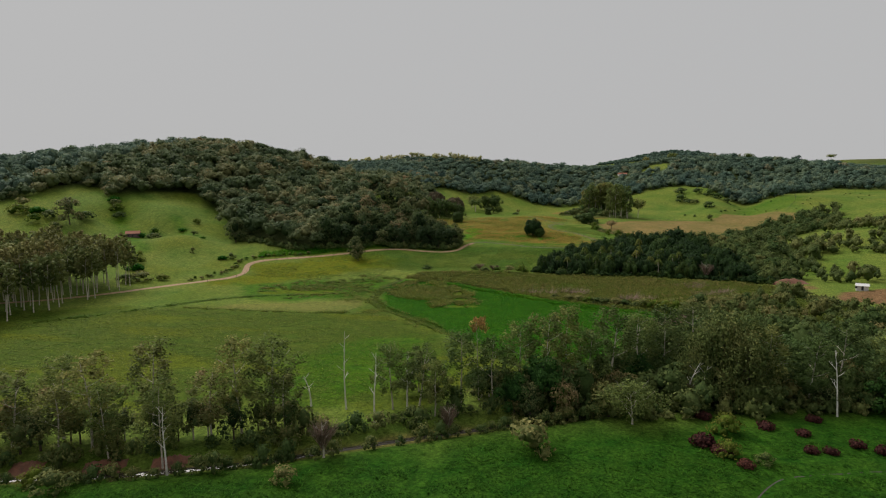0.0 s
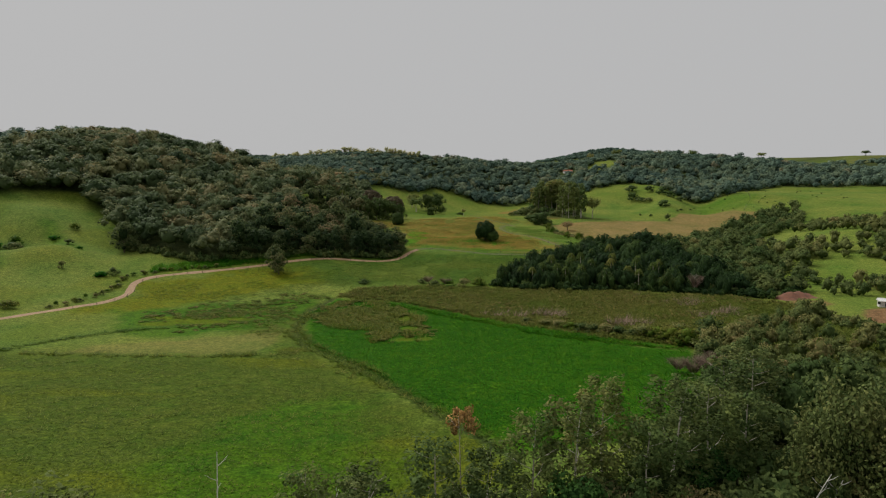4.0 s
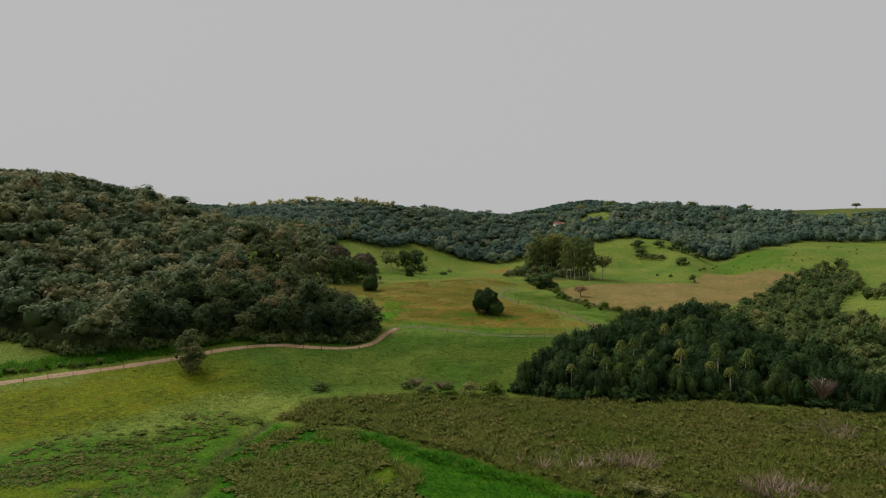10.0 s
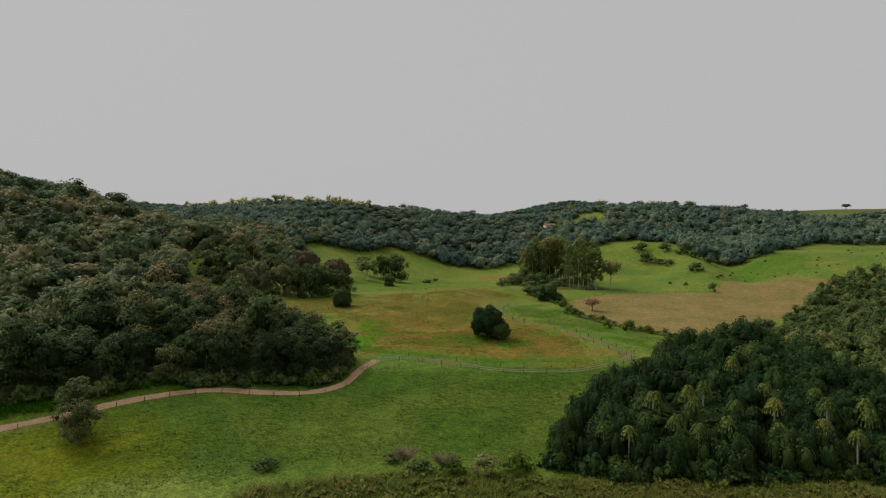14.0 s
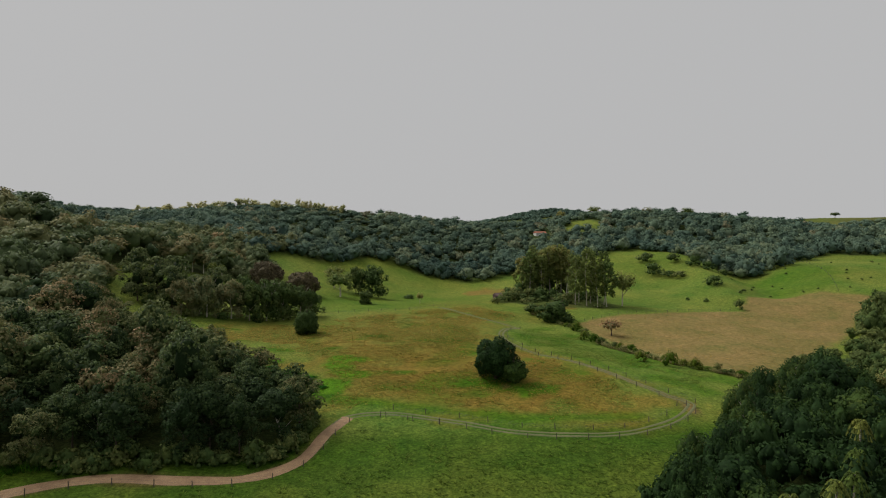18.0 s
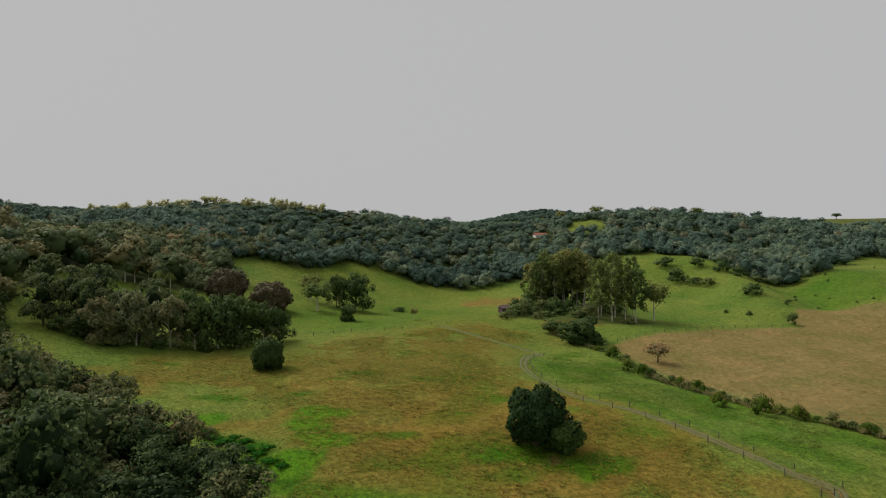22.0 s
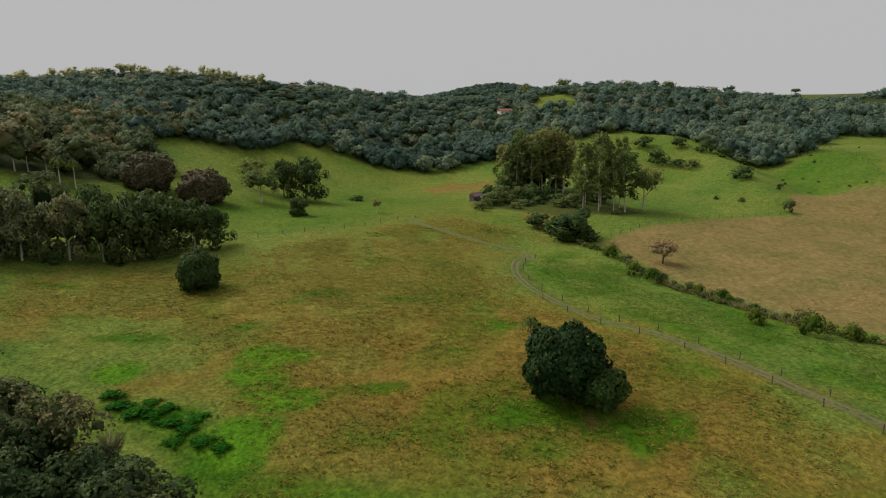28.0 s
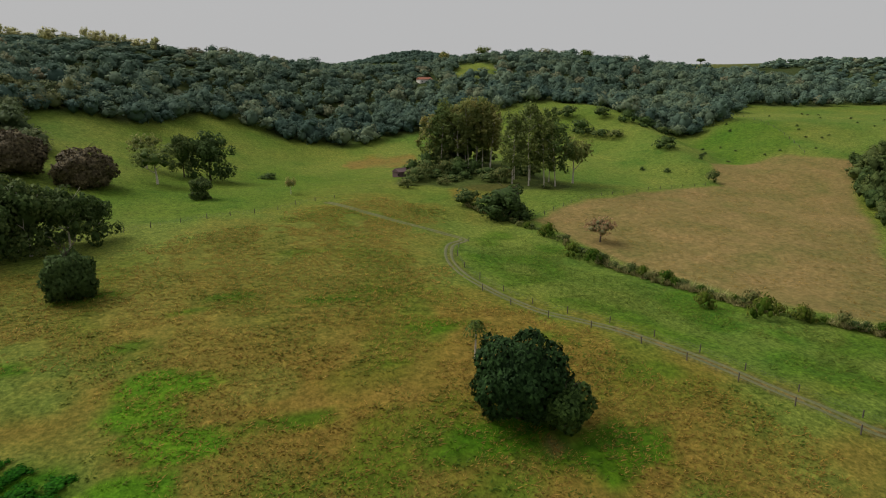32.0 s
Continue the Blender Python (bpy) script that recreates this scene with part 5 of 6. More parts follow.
RUSTY = [tree_shape("crown", *wild_crown(585 + s, 5.8, 12.0, 0.5, 36, 3600, 0.46, core_shade=-0.3, hang=0.45, drop=(0.2, 0.7), body=0.5, low=-0.92, lobe=(0.17, 0.36), jitter=0.55, round_core=True, heart=0.46), WOOD_LEAF, 0.38 + 0.18 * s) for s in range(2)]
COPSE_TRUNK = [tree_shape("trunk", *trunk(s + 90, 10, 0.26, 6, 4.5, 0.25, 0.08), PALE_BARK) for s in range(2)]
GREEN_SHRUB = [tree_shape("crown", *wild_crown(555 + s, 2.1, 2.0, 0.0, 9, 340, 0.28, hang=0.5, low=-0.2, jitter=0.6), LUSH_LEAF, 0.05 + 0.15 * s) for s in range(2)]
tree("pasture_bush", -79, 571, near_crown(521, OLIVE_LEAF, 0.05, rx=4.4, rz=3.9, base=0.0, puffs=30, leaves=130, size=0.4, low=-0.75, jitter=0.6), TRUNK_A[0], "rounded dark green bush on the pasture slope", "bush", 1.22, 1.6)
for x, y, w, h in ((-137, 585, 1.15, 1.35), (-127, 589, 1.25, 1.6), (-117, 593, 1.2, 1.55), (-132, 594, 1.3, 1.6)):
    tree("rusty_tree", x, y, RUSTY[int(-x) % 2], COPSE_TRUNK[int(y) % 2], "olive and rust coloured tree in the pasture copse", "tree", w, h, "pasture copse")
for x, y, w, h in ((-109, 594, 1.15, 1.5), (-102, 598, 1.4, 1.7), (-95, 604, 1.4, 1.65), (-88, 611, 1.3, 1.45), (-112, 602, 1.3, 1.75), (-99, 608, 1.3, 1.7), (-83, 617, 1.0, 1.1)):
    tree("copse_tree", x, y, COPSE[int(-x) % 2], COPSE_TRUNK[int(y) % 2], "dark green tree with slender pale stems in the pasture copse", "tree", w, h, "pasture copse")
for x, y, w, h in ((-143, 590, 1.3, 1.5), (-152, 597, 1.4, 1.6), (-165, 606, 1.4, 1.6), (-146, 604, 1.5, 1.7), (-126, 603, 1.4, 1.6), (-159, 592, 1.2, 1.3)):
    tree("copse_tree", x, y, EDGE_CROWNS[4], TRUNK_A[3], "grey-green tree at the back of the pasture copse", "tree", w, h, "pasture copse")
for x, y, w, h in ((-120, 589, 1.4, 1.2), (-104, 594, 1.3, 1.2), (-145, 588, 2.0, 2.0), (-93, 602, 1.3, 1.2), (-152, 590, 2.0, 2.4), (-134, 583, 1.4, 1.2)):
    tree("copse_bush", x, y, SHRUB[int(-x) % 5], None, "dark bush under the pasture copse", "bush", w, h, "copse bushes")
tree("copper_tree", -100, 694, COPPER, TRUNK_A[0], "dense copper-brown rounded tree on the hill pasture", "tree", 2.3, 1.95)
tree("copper_tree", -124, 702, COPPER, TRUNK_A[1], "brownish rounded tree beside the hill wood", "tree", 2.3, 2.1)
tree("pale_tree", -77, 709, OPEN[0], PALE_TRUNK_A[1], "thin pale-stemmed tree with a sparse flat crown", "tree", 2.0, 1.6)
tree("pale_tree", -84, 738, OPEN[1], PALE_TRUNK_A[2], "thin pale-stemmed tree with an open crown", "tree", 1.6, 1.6)
for x, y, w, h in ((-68, 731, 1.2, 1.7), (-57, 734, 1.75, 1.95)):
    tree("spreading_tree", x, y, COPSE[int(y) % 2], TRUNK_A[2], "dark spreading tree on the hill pasture", "tree", w, h, "spreading trees")
tree("young_tree", -58, 675, DOME[2], TRUNK_A[3], "small round dark green tree below the spreading trees", "tree", 0.95, 1.05)
tree("sapling", -25, 676, OPEN[2], PALE_TRUNK_A[0], "thin pale sapling on the hill pasture", "tree", 0.5, 0.65)
tree("low_bush", -30, 748, SHRUB[0], None, "low dark bush on the hill pasture", "bush", 2.2, 1.1)
tree("spreading_bush", 50, 634, DOME[0], TRUNK_A[1], "large dark bush beside the field hedge", "bush", 2.1, 1.55)
tree("spreading_bush", 40, 650, SHRUB[1], None, "dark bush at the end of the hedge", "bush", 3.0, 2.4)
tree("red_tree", 69, 600, near_crown(591, WOOD_LEAF, 0.97, puff_crown, rx=4.4, rz=2.7, base=2.6, puffs=12, leaves=45, size=0.45, core=0.4), TRUNK_A[2], "small reddish-brown tree in the tan field", "tree", 1.2, 1.05)

GUM_CROWNS = [tree_shape("crown", *gum_crown(s, 24, 4.6, 36, 50, 0.52, 0.36, 0.8), GUM_LEAF, 0.22 + 0.12 * s) for s in range(5)]
RIVER_GUMS = [tree_shape("crown", *gum_crown(s + 8, 24, 4.7, 30, 88, 0.34, 0.3, 1.2), (GUM_LEAF, OLIVE_LEAF)[s % 2], -0.04 + 0.14 * s) for s in range(5)]
ROW_GUMS = [tree_shape("crown", *gum_crown(s + 25, 24, 4.6, 32, 50, 0.52, 0.26), GUM_LEAF, 0.0 + 0.08 * s) for s in range(5)]
LEFT_GUMS = [tree_shape("crown", *gum_crown(s + 35, 24, 4.8, 28, 80, 0.34, 0.34, 1.2), (GUM_LEAF, OLIVE_LEAF)[s % 2], 0.26 + 0.12 * s) for s in range(5)]
STAND_GUMS = [tree_shape("crown", *gum_crown(s + 15, 24, 4.4, 20, 34, 0.68, 0.48), OLIVE_LEAF, 0.3 + 0.1 * s) for s in range(5)]
GUM_TRUNKS = [tree_shape("trunk", *trunk(s + 30, 22.5, 0.22, 6, 3.8, 0.4, 0.03), PALE_BARK) for s in range(4)]


def gum(x, y, w, h, label, group, k=None, crowns=GUM_CROWNS):
    k = int(abs(x * 7 + y * 3)) if k is None else k
    tree("gum_tree", x, y, crowns[k % 5], GUM_TRUNKS[k % 4], label, "tree", w, h, group)


for k, (x, y) in enumerate(((50, 731), (55, 738), (60, 727), (65, 734), (70, 729), (73, 738), (77, 731), (81, 728), (86, 726), (90, 732), (83, 738), (58, 746), (68, 748), (78, 746), (46, 740))):
    gum(70 + 0.72 * (x - 68), y, 1.55 + 0.2 * math.sin(k * 3.3), 1.36 + 0.16 * math.sin(k * 2.1), "very tall pale-stemmed gum tree in a close grove", "gum grove", k)
for k, (x, y) in enumerate(((77, 686), (82, 680), (88, 676), (94, 676), (96, 686), (89, 692), (82, 695))):
    gum(x, y, 1.45 + 0.2 * math.sin(k * 2.9), 1.34 + 0.18 * math.sin(k * 1.7), "tall leafy gum tree with a pale straight stem", "gum row", k + 2, ROW_GUMS)
tree("umbrella_tree", 106.5, 681, OPEN[1], PALE_TRUNK_A[2], "slender open-crowned tree standing apart on the slope", "tree", 1.75, 2.2)
for x, y, w, h in ((62, 720, 2.4, 2.6), (54, 716, 2.2, 2.2), (44, 714, 2.6, 2.4), (34, 700, 2.2, 1.9), (70, 716, 2.0, 2.0), (74, 690, 2.2, 2.0), (40, 726, 2.3, 2.2), (28, 690, 1.6, 1.2), (24, 682, 1.3, 1.1), (94, 700, 2.2, 2.0), (58, 736, 3.0, 3.2), (66, 741, 3.2, 3.0), (50, 734, 2.8, 3.0), (76, 743, 3.0, 3.2), (84, 736, 2.6, 2.6), (72, 703, 2.6, 1.6), (60, 712, 2.8, 2.2), (38, 706, 2.4, 1.8), (67, 692, 2.0, 1.2), (47, 709, 2.2, 1.4), (90, 708, 2.4, 1.8), (82, 700, 1.8, 1.6), (88, 672, 1.2, 0.8), (52, 700, 1.8, 1.0), (60, 704, 1.6, 1.0), (44, 690, 1.4, 0.9)):
    tree("undergrowth_bush", x, y, SHRUB[int(x) % 5], None, "dark bush under the gum grove", "bush", w * 1.2, h * 1.35, "grove undergrowth")

# bushes on the small steep hill
for x, y, w, h in ((190, 720, 3.2, 2.6), (174, 785, 3.8, 3.4), (181, 772, 2.6, 2.2), (186, 764, 2.6, 2.0), (206, 780, 3.2, 3.0), (213, 770, 3.0, 2.4), (222, 762, 2.6, 2.2), (179, 812, 3.6, 3.6), (196, 796, 3.0, 2.8), (178, 668, 1.5, 2.4), (168, 690, 0.9, 0.9), (160, 700, 0.7, 0.7), (204, 706, 0.9, 0.8), (198, 700, 0.7, 0.7)):
    tree("hill_bush", x, y, SHRUB[int(y) % 5], None, "dark rounded bush on the small grassy hill", "bush", w, h, "hill bushes")
rng_dots = random.Random(4)
for k in range(28):
    x, y = rng_dots.uniform(215, 385), rng_dots.uniform(690, 790)
    if edge_distance(RIDGE_WOOD, np.array([x]), np.array([y]))[0] < -4 and edge_distance(TAN_FIELD, np.array([x]), np.array([y]))[0] < -3:
        tree("pasture_shrub", x, y, SHRUB[k % 5], None, "small dark shrub dotted on the hill pasture", "bush", rng_dots.uniform(0.35, 0.6), rng_dots.uniform(0.35, 0.6), "dotted shrubs")

# hedge between the track and the tan field
for k, (x, y) in enumerate(spline(HEDGE, 2.6)):
    q = random.Random(k)
    mesh = (LIGHT_SHRUB + SHRUB[2:4])[q.randrange(6)]
    w = q.uniform(0.55, 1.0) * (1.7 if k % 9 == 4 else 1.0)
    tree("hedge_bush", x + q.uniform(-1, 1), y + q.uniform(-0.8, 0.8), mesh, None, "scraggy bush in the field hedge", "bush", w, w * q.uniform(0.9, 1.6), "field hedge")
plume_rng = np.random.default_rng(66)
plume_at = np.array([p for k, p in enumerate(spline(HEDGE, 1.0)) if ripple(np.array([k * 1.0]), np.array([0.0]), 9, 67)[0] > 0.5])
plume_at = np.repeat(plume_at, 2, 0) + plume_rng.normal(0, 0.7, (2 * len(plume_at), 2))
stuff("hedge_plumes", np.column_stack([plume_at, plume_rng.uniform(0.7, 1.2, (len(plume_at), 2)), plume_rng.uniform(0.4, 1.0, len(plume_at))]), [tussock(s + 130, 20, 0.6, 2.4, 0.1) for s in range(5)], PLUME_LEAF, "pale feathery grass plumes rising from the hedge", "grass", 68)
for x, y, w, h in ((67, 531, 1.35, 2.3), (75, 528, 1.2, 1.6), (59, 541, 1.1, 1.7), (53, 580, 1.3, 1.9), (51, 588, 1.2, 1.8)):
    tree("hedge_tree", x, y, LIGHT_SHRUB[int(x) % 4], None, "taller bush rising from the field hedge", "bush", w, h, "field hedge")

# shrubs of the left hill pasture
for x, y, w, h in ((-239, 377, 1.0, 1.5), (-215, 374, 1.7, 1.5), (-210, 377, 1.4, 1.7), (-267, 360, 0.9, 1.2), (-288, 404, 2.2, 1.8), (-282, 400, 1.8, 1.6), (-296, 400, 2.2, 1.8), (-292, 412, 2.0, 2.2), (-276, 443, 1.4, 1.6),
                   (-342, 402, 3.0, 2.6), (-230, 311, 3.0, 2.2), (-222, 318, 2.0, 1.5), (-236, 305, 2.6, 2.0), (-349, 443, 2.6, 2.4), (-344, 438, 2.2, 2.0), (-339, 433, 2.8, 2.6), (-333, 427, 2.4, 2.2), (-278, 426, 1.6, 1.2), (-262, 417, 1.4, 1.2), (-250, 409, 1.0, 0.8), (-250, 333, 2.6, 2.2), (-258, 346, 2.2, 2.0), (-392, 397, 3.2, 3.0), (-377, 394, 3.0, 2.6), (-362, 390, 2.8, 2.4), (-345, 376, 2.4, 2.0), (-364, 378, 2.8, 2.6), (-384, 386, 3.2, 3.0)):
    tree("slope_bush", x, y, (SHRUB[2:] + LIGHT_SHRUB + GREEN_SHRUB)[int(-x) % 9], None, "green bush on the grassy hillside", "bush", w, h, "hillside bushes")
tree("rusty_tree", -344, 388, EDGE_CROWNS[5], TRUNK_A[1], "rust-brown leafy tree on the hillside", "tree", 1.6, 1.4)
tree("wood_edge_tree", -233, 426, EDGE_CROWNS[4], TRUNK_A[0], "olive-brown tree standing before the wood", "tree", 1.4, 1.4)
tree("wood_edge_tree", -132, 411, EDGE_CROWNS[4], TRUNK_A[2], "ivy-hung tree standing beside the farm road", "tree", 1.05, 1.15)
tree("wood_edge_tree", -128, 405, EDGE_CROWNS[5], TRUNK_A[3], "brownish bare-stemmed tree beside the farm road", "tree", 0.8, 0.9)
for k, (x, y) in enumerate(spline([(-205, 322), (-196, 350), (-200, 372), (-190, 390), (-165, 408)], 3.2)):
    q = random.Random(k + 50)
    tree("roadside_bush", x + q.uniform(-2.5, 0.5), y + q.uniform(-1, 2.5), LIGHT_SHRUB[k % 4], None, "weedy bush on the bank above the farm road", "bush", q.uniform(0.5, 0.9), q.uniform(0.5, 1.0), "roadside bushes")

# tall gum stand on the left
x, y, d = scatter([(-224, 210), (-219, 250), (-227, 300), (-250, 312), (-290, 300), (-310, 250), (-290, 205)], 8.0, 71, 0, 3)
for k in range(len(x)):
    gum(x[k], y[k], 1.1 + 0.02 * (k % 9), 0.98 + 0.06 * (k % 5), "tall straight gum tree in a planted stand", "gum stand", k, STAND_GUMS)

# ---- river bank ----
LIGHT = "river gum tree with a pale stem and open crown"
for k, (x, y, h, w) in enumerate(((-128, 108, 18, 1.0), (-118, 112, 17, 0.95), (-110, 118, 19, 1.0), (-104, 110, 15, 0.8), (-99, 114, 21, 1.05), (-92, 110, 17, 0.7), (-88, 120, 23, 1.0), (-80, 111, 19, 0.8), (-75, 122, 16, 0.85), (-70, 127, 23, 1.05), (-64, 131, 22, 1.1), (-59, 127, 15, 0.85),
                                 (-38, 147, 17, 0.9), (-31, 150, 16, 1.0), (-26, 144, 14, 0.8), (-20, 151, 20, 1.05), (-12, 153, 18, 0.95), (-5, 159, 21, 1.05), (2, 161, 23, 1.05), (8, 167, 24, 1.2), (14, 161, 19, 1.05), (20, 169, 23, 1.2), (28, 173, 21, 1.2), (36, 176, 18, 1.0),
                                 (60, 166, 20, 1.2), (70, 164, 18, 1.0), (80, 169, 21, 1.2), (92, 166, 19, 1.2), (104, 173, 18, 1.2), (118, 168, 18, 1.1), (-140, 104, 18, 1.0), (40, 196, 19, 1.2), (30, 187, 17, 1.0), (52, 208, 18, 1.2))):
    gum(x, y, w * (1.25 if x > -50 else 1.4), h / 24 * 1.04, LIGHT, "river gums", k, RIVER_GUMS if x > -50 else LEFT_GUMS)
for x, y, w, h in ((50, 168, 1.8, 2.4), (58, 171, 1.6, 2.2), (54, 161, 1.5, 1.9), (44, 166, 1.3, 2.0)):
    tree("feathery_tree", x, y, tree_shape("crown", *gum_crown(600 + int(x), 9.6, 5.2, 64, 110, 0.25, 0.06, 1.0), OLIVE_LEAF, 0.28), TRUNK_A[0], "large feathery olive-green tree by the river", "tree", w, h, "feathery trees")
FRESH = tree_shape("crown", *wild_crown(630, 5.0, 9.5, 0.3, 22, 2600, 0.36, hang=0.5, drop=(0.2, 0.7), lobe=(0.2, 0.42), jitter=0.6, round_core=True, core_shade=-0.3, heart=0.44), FRESH_LEAF, 0.5)
for x, y, w, h in ((1, 153, 1.25, 1.6), (-6, 150, 0.9, 1.1), (28, 171, 1.05, 1.15), (88, 158, 1.1, 1.2)):
    tree("fresh_green_tree", x, y, FRESH, TRUNK_A[int(abs(x)) % 4], "dense fresh green tree in the river thicket", "tree", w, h, "fresh green trees")
tree("orange_tree", -16, 157, tree_shape("crown", *gum_crown(77, 23, 3.4, 12, 60, 0.36, 0.86), ORANGE_LEAF), GUM_TRUNKS[1], "slim tall tree with an orange-brown top", "tree", 0.8, 1.0)
tree("umbrella_tree", 23, 146, tree_shape("crown", *gum_crown(620, 8.2, 6.4, 44, 46, 0.34, 0.55), GUM_LEAF, 0.3), tree_shape("trunk", *trunk(98, 7.0, 0.2, 8, 5.0, 0.12, 0.1), PALE_BARK), "wide flat-topped tree with pale forked stems", "tree", 1.25, 1.1)
DEAD = [tree_shape("crown", *twig_crown(s, 7.5, 3.8, 120, 0.04), PINK_TWIG, 0.2 + 0.3 * s) for s in range(3)]
for x, y, w, h in ((-46, 118, 1.15, 1.05), (-21, 135, 0.8, 1.05), (51, 243, 1.6, 0.74), (56, 246, 1.5, 0.7), (48, 247, 1.3, 0.6), (60, 250, 1.5, 0.7), (-82, 494, 0.8, 0.8), (-94, 498, 0.8, 0.9), (34, 168, 0.9, 1.1), (40, 160, 0.8, 0.9), (-78, 500, 0.7, 0.8), (99, 374, 1.4, 1.3), (-40, 397, 1.2, 0.6), (-30, 393, 1.3, 0.6)):
    tree("leafless_tree", x, y, DEAD[int(abs(x)) % 3], PALE_TRUNK_A[int(abs(x)) % 3] if h > 0.75 else None, "leafless pinkish-grey tree with fine twigs", "tree", w * 0.9, h, "leafless trees", crown_name="twig_crown")
tree("bare_bush", -1, 127, LIGHT_SHRUB[2], None, "thin grey-green shrub on the river meadow", "bush", 2.6, 2.6)
for x, y, h, lean in ((-50, 145, 21, 0.02), (-40, 138, 18, 0.03), (-34, 148, 14, 0.12), (74, 157, 17, 0.16), (-77, 108, 15, 0.02), (39, 160, 12, 0.1), (43, 161, 11, 0.14), (-60, 146, 9, 0.1)):
    tree("dead_trunk", x, y, None, tree_shape("trunk", *trunk(int(h * 7), h, 0.25, 6, 2.3, 0.35, lean), DEAD_BARK), "tall white dead trunk by the river", "tree", 1.0, 1.0, "dead trunks")
for k, (x, y) in enumerate(spline(RIVER[1:9], 3.0)):
    q = random.Random(k + 200)
    if x < -140 or x > 50:
        continue
    for side in (-1, 1):
        if q.random() < 0.8:
            s = q.uniform(0.8, 1.7)
            far = side > 0
            s = s if far else s * 0.75
            tree("bank_bush", x - 1.6 * side + q.uniform(-1, 1), y + side * (q.uniform(3.5, 7.5) if far else q.uniform(2.6, 4.6)), (SHRUB + LIGHT_SHRUB[::2])[q.randrange(7)], None, "dark green bush on the river bank", "bush", s, s * q.uniform(1.0, 1.7), "bank bushes")
for k in range(46):
    q = random.Random(k + 400)
    x = q.uniform(-40, 110)
    y = 149 + 0.12 * (x + 20) + q.uniform(-3, 14) + (12 if x > 20 else 0) * 0.3
    tree("bank_tree", x, y, THICKET_CROWNS[k % 5], (TRUNK_A + PALE_TRUNK_A)[k % 7], "leafy green tree in the river thicket", "tree", q.uniform(0.6, 1.05), q.uniform(0.6, 1.2), "river thicket")
for k in range(26):
    q = random.Random(k + 700)
    x = -135 + 3.1 * k
    y = 112 + 0.36 * (x + 110) * 0.8 + q.uniform(-2, 9)
    tree("bank_tree", x, y, THICKET_CROWNS[k % 5], (TRUNK_A + PALE_TRUNK_A)[k % 7], "leafy olive-green tree under the river gums", "tree", q.uniform(0.6, 1.0), q.uniform(0.6, 1.15), "river thicket")
for k, (x, y, w) in enumerate(((37, 136, 1.6), (40, 132, 1.3), (43, 126, 1.0), (54, 147, 1.1), (61, 144, 0.9), (67, 153, 1.0), (59, 135, 0.9), (63, 135, 0.9), (70, 139, 1.0), (74, 136, 1.1), (80, 142, 1.0), (41, 152, 1.2))):
    tree("rusty_shrub", x, y, near_crown(640 + k % 3, RUST_LEAF, 0.2 + 0.3 * (k % 3), rx=1.9, rz=1.1, base=0.0, puffs=8, leaves=30, size=0.35, low=-0.5) if k < 3 else bpy.data.objects["rusty_shrub"].children[0].data, None, "low dark red withered shrub on the river meadow", "bush", w, w, "withered shrubs")
for x, y, w, h in ((41, 131, 1.3, 1.4), (47, 128, 1.0, 0.9), (44, 143, 1.7, 1.9), (-93, 96, 1.8, 1.6), (-50, 106, 1.3, 1.3), (-100, 99, 1.5, 1.4)):
    tree("meadow_bush", x, y, LIGHT_SHRUB[int(abs(y)) % 4], None, "yellowish green bush on the river meadow", "bush", w, h, "meadow bushes")

# bushes along the far edge of the marsh
for x, y, w, h in ((16, 312, 1.5, 1.1), (20, 308, 1.7, 1.3), (25, 304, 1.8, 1.5), (29, 301, 1.7, 1.4), (33, 299, 1.8, 1.5), (37, 297, 1.8, 1.6), (41, 295, 1.7, 1.4), (46, 292, 1.3, 1.2), (50, 290, 2.0, 1.9), (54, 287, 2.2, 2.1), (58, 283, 2.3, 2.3), (62, 279, 2.5, 2.6), (66, 272, 2.4, 2.4), (8, 318, 1.2, 0.9),
                   (64, 262, 2.6, 2.6), (66, 252, 2.6, 2.8), (70, 286, 2.2, 2.0), (64, 294, 2.0, 1.6), (76, 296, 2.4, 2.2), (58, 226, 2.4, 2.4), (52, 218, 2.2, 2.0), (62, 240, 2.4, 2.6), (36, 204, 1.8, 1.6), (78, 280, 2.4, 2.4), (86, 290, 2.4, 2.2), (94, 300, 2.2, 2.0)):
    tree("marsh_bush", x, y, (SHRUB[1::2] + LIGHT_SHRUB)[int(x + y) % 6], None, "leafy bush along the edge of the marsh", "bush", w, h, "marsh bushes")
for x, y, w, h in ((-76, 396, 1.7, 1.0), (-36, 394, 1.8, 1.2), (-28, 393, 1.9, 1.4), (-20, 392, 2.0, 1.8), (-12, 393, 2.0, 2.0), (-44, 400, 1.2, 0.9), (-72, 493, 1.2, 1.3)):
    tree("scrub_bush", x, y, (LIGHT_SHRUB + SHRUB)[int(-x) % 9], None, "low scrubby bush in the rough grass", "bush", w, h, "scrub bushes")

for x, y, w, h in ((-76, 513, 1.0, 0.6), (-73, 511, 1.1, 0.7), (-70, 509, 1.0, 0.6), (-82, 516, 1.1, 0.7), (-79, 514, 1.2, 0.8), (-67, 506, 1.0, 0.6), (-74, 515, 0.9, 0.5), (-69, 512, 1.0, 0.5), (-64, 504, 0.9, 0.5), (-71, 506, 0.9, 0.6), (-84, 519, 1.0, 0.8), (-77, 517, 0.8, 0.5)):
    tree("green_bush", x, y, GREEN_SHRUB[int(-x) % 2], None, "low bright green bush in a damp hollow", "bush", w, 0.6 * h, "hollow bushes")

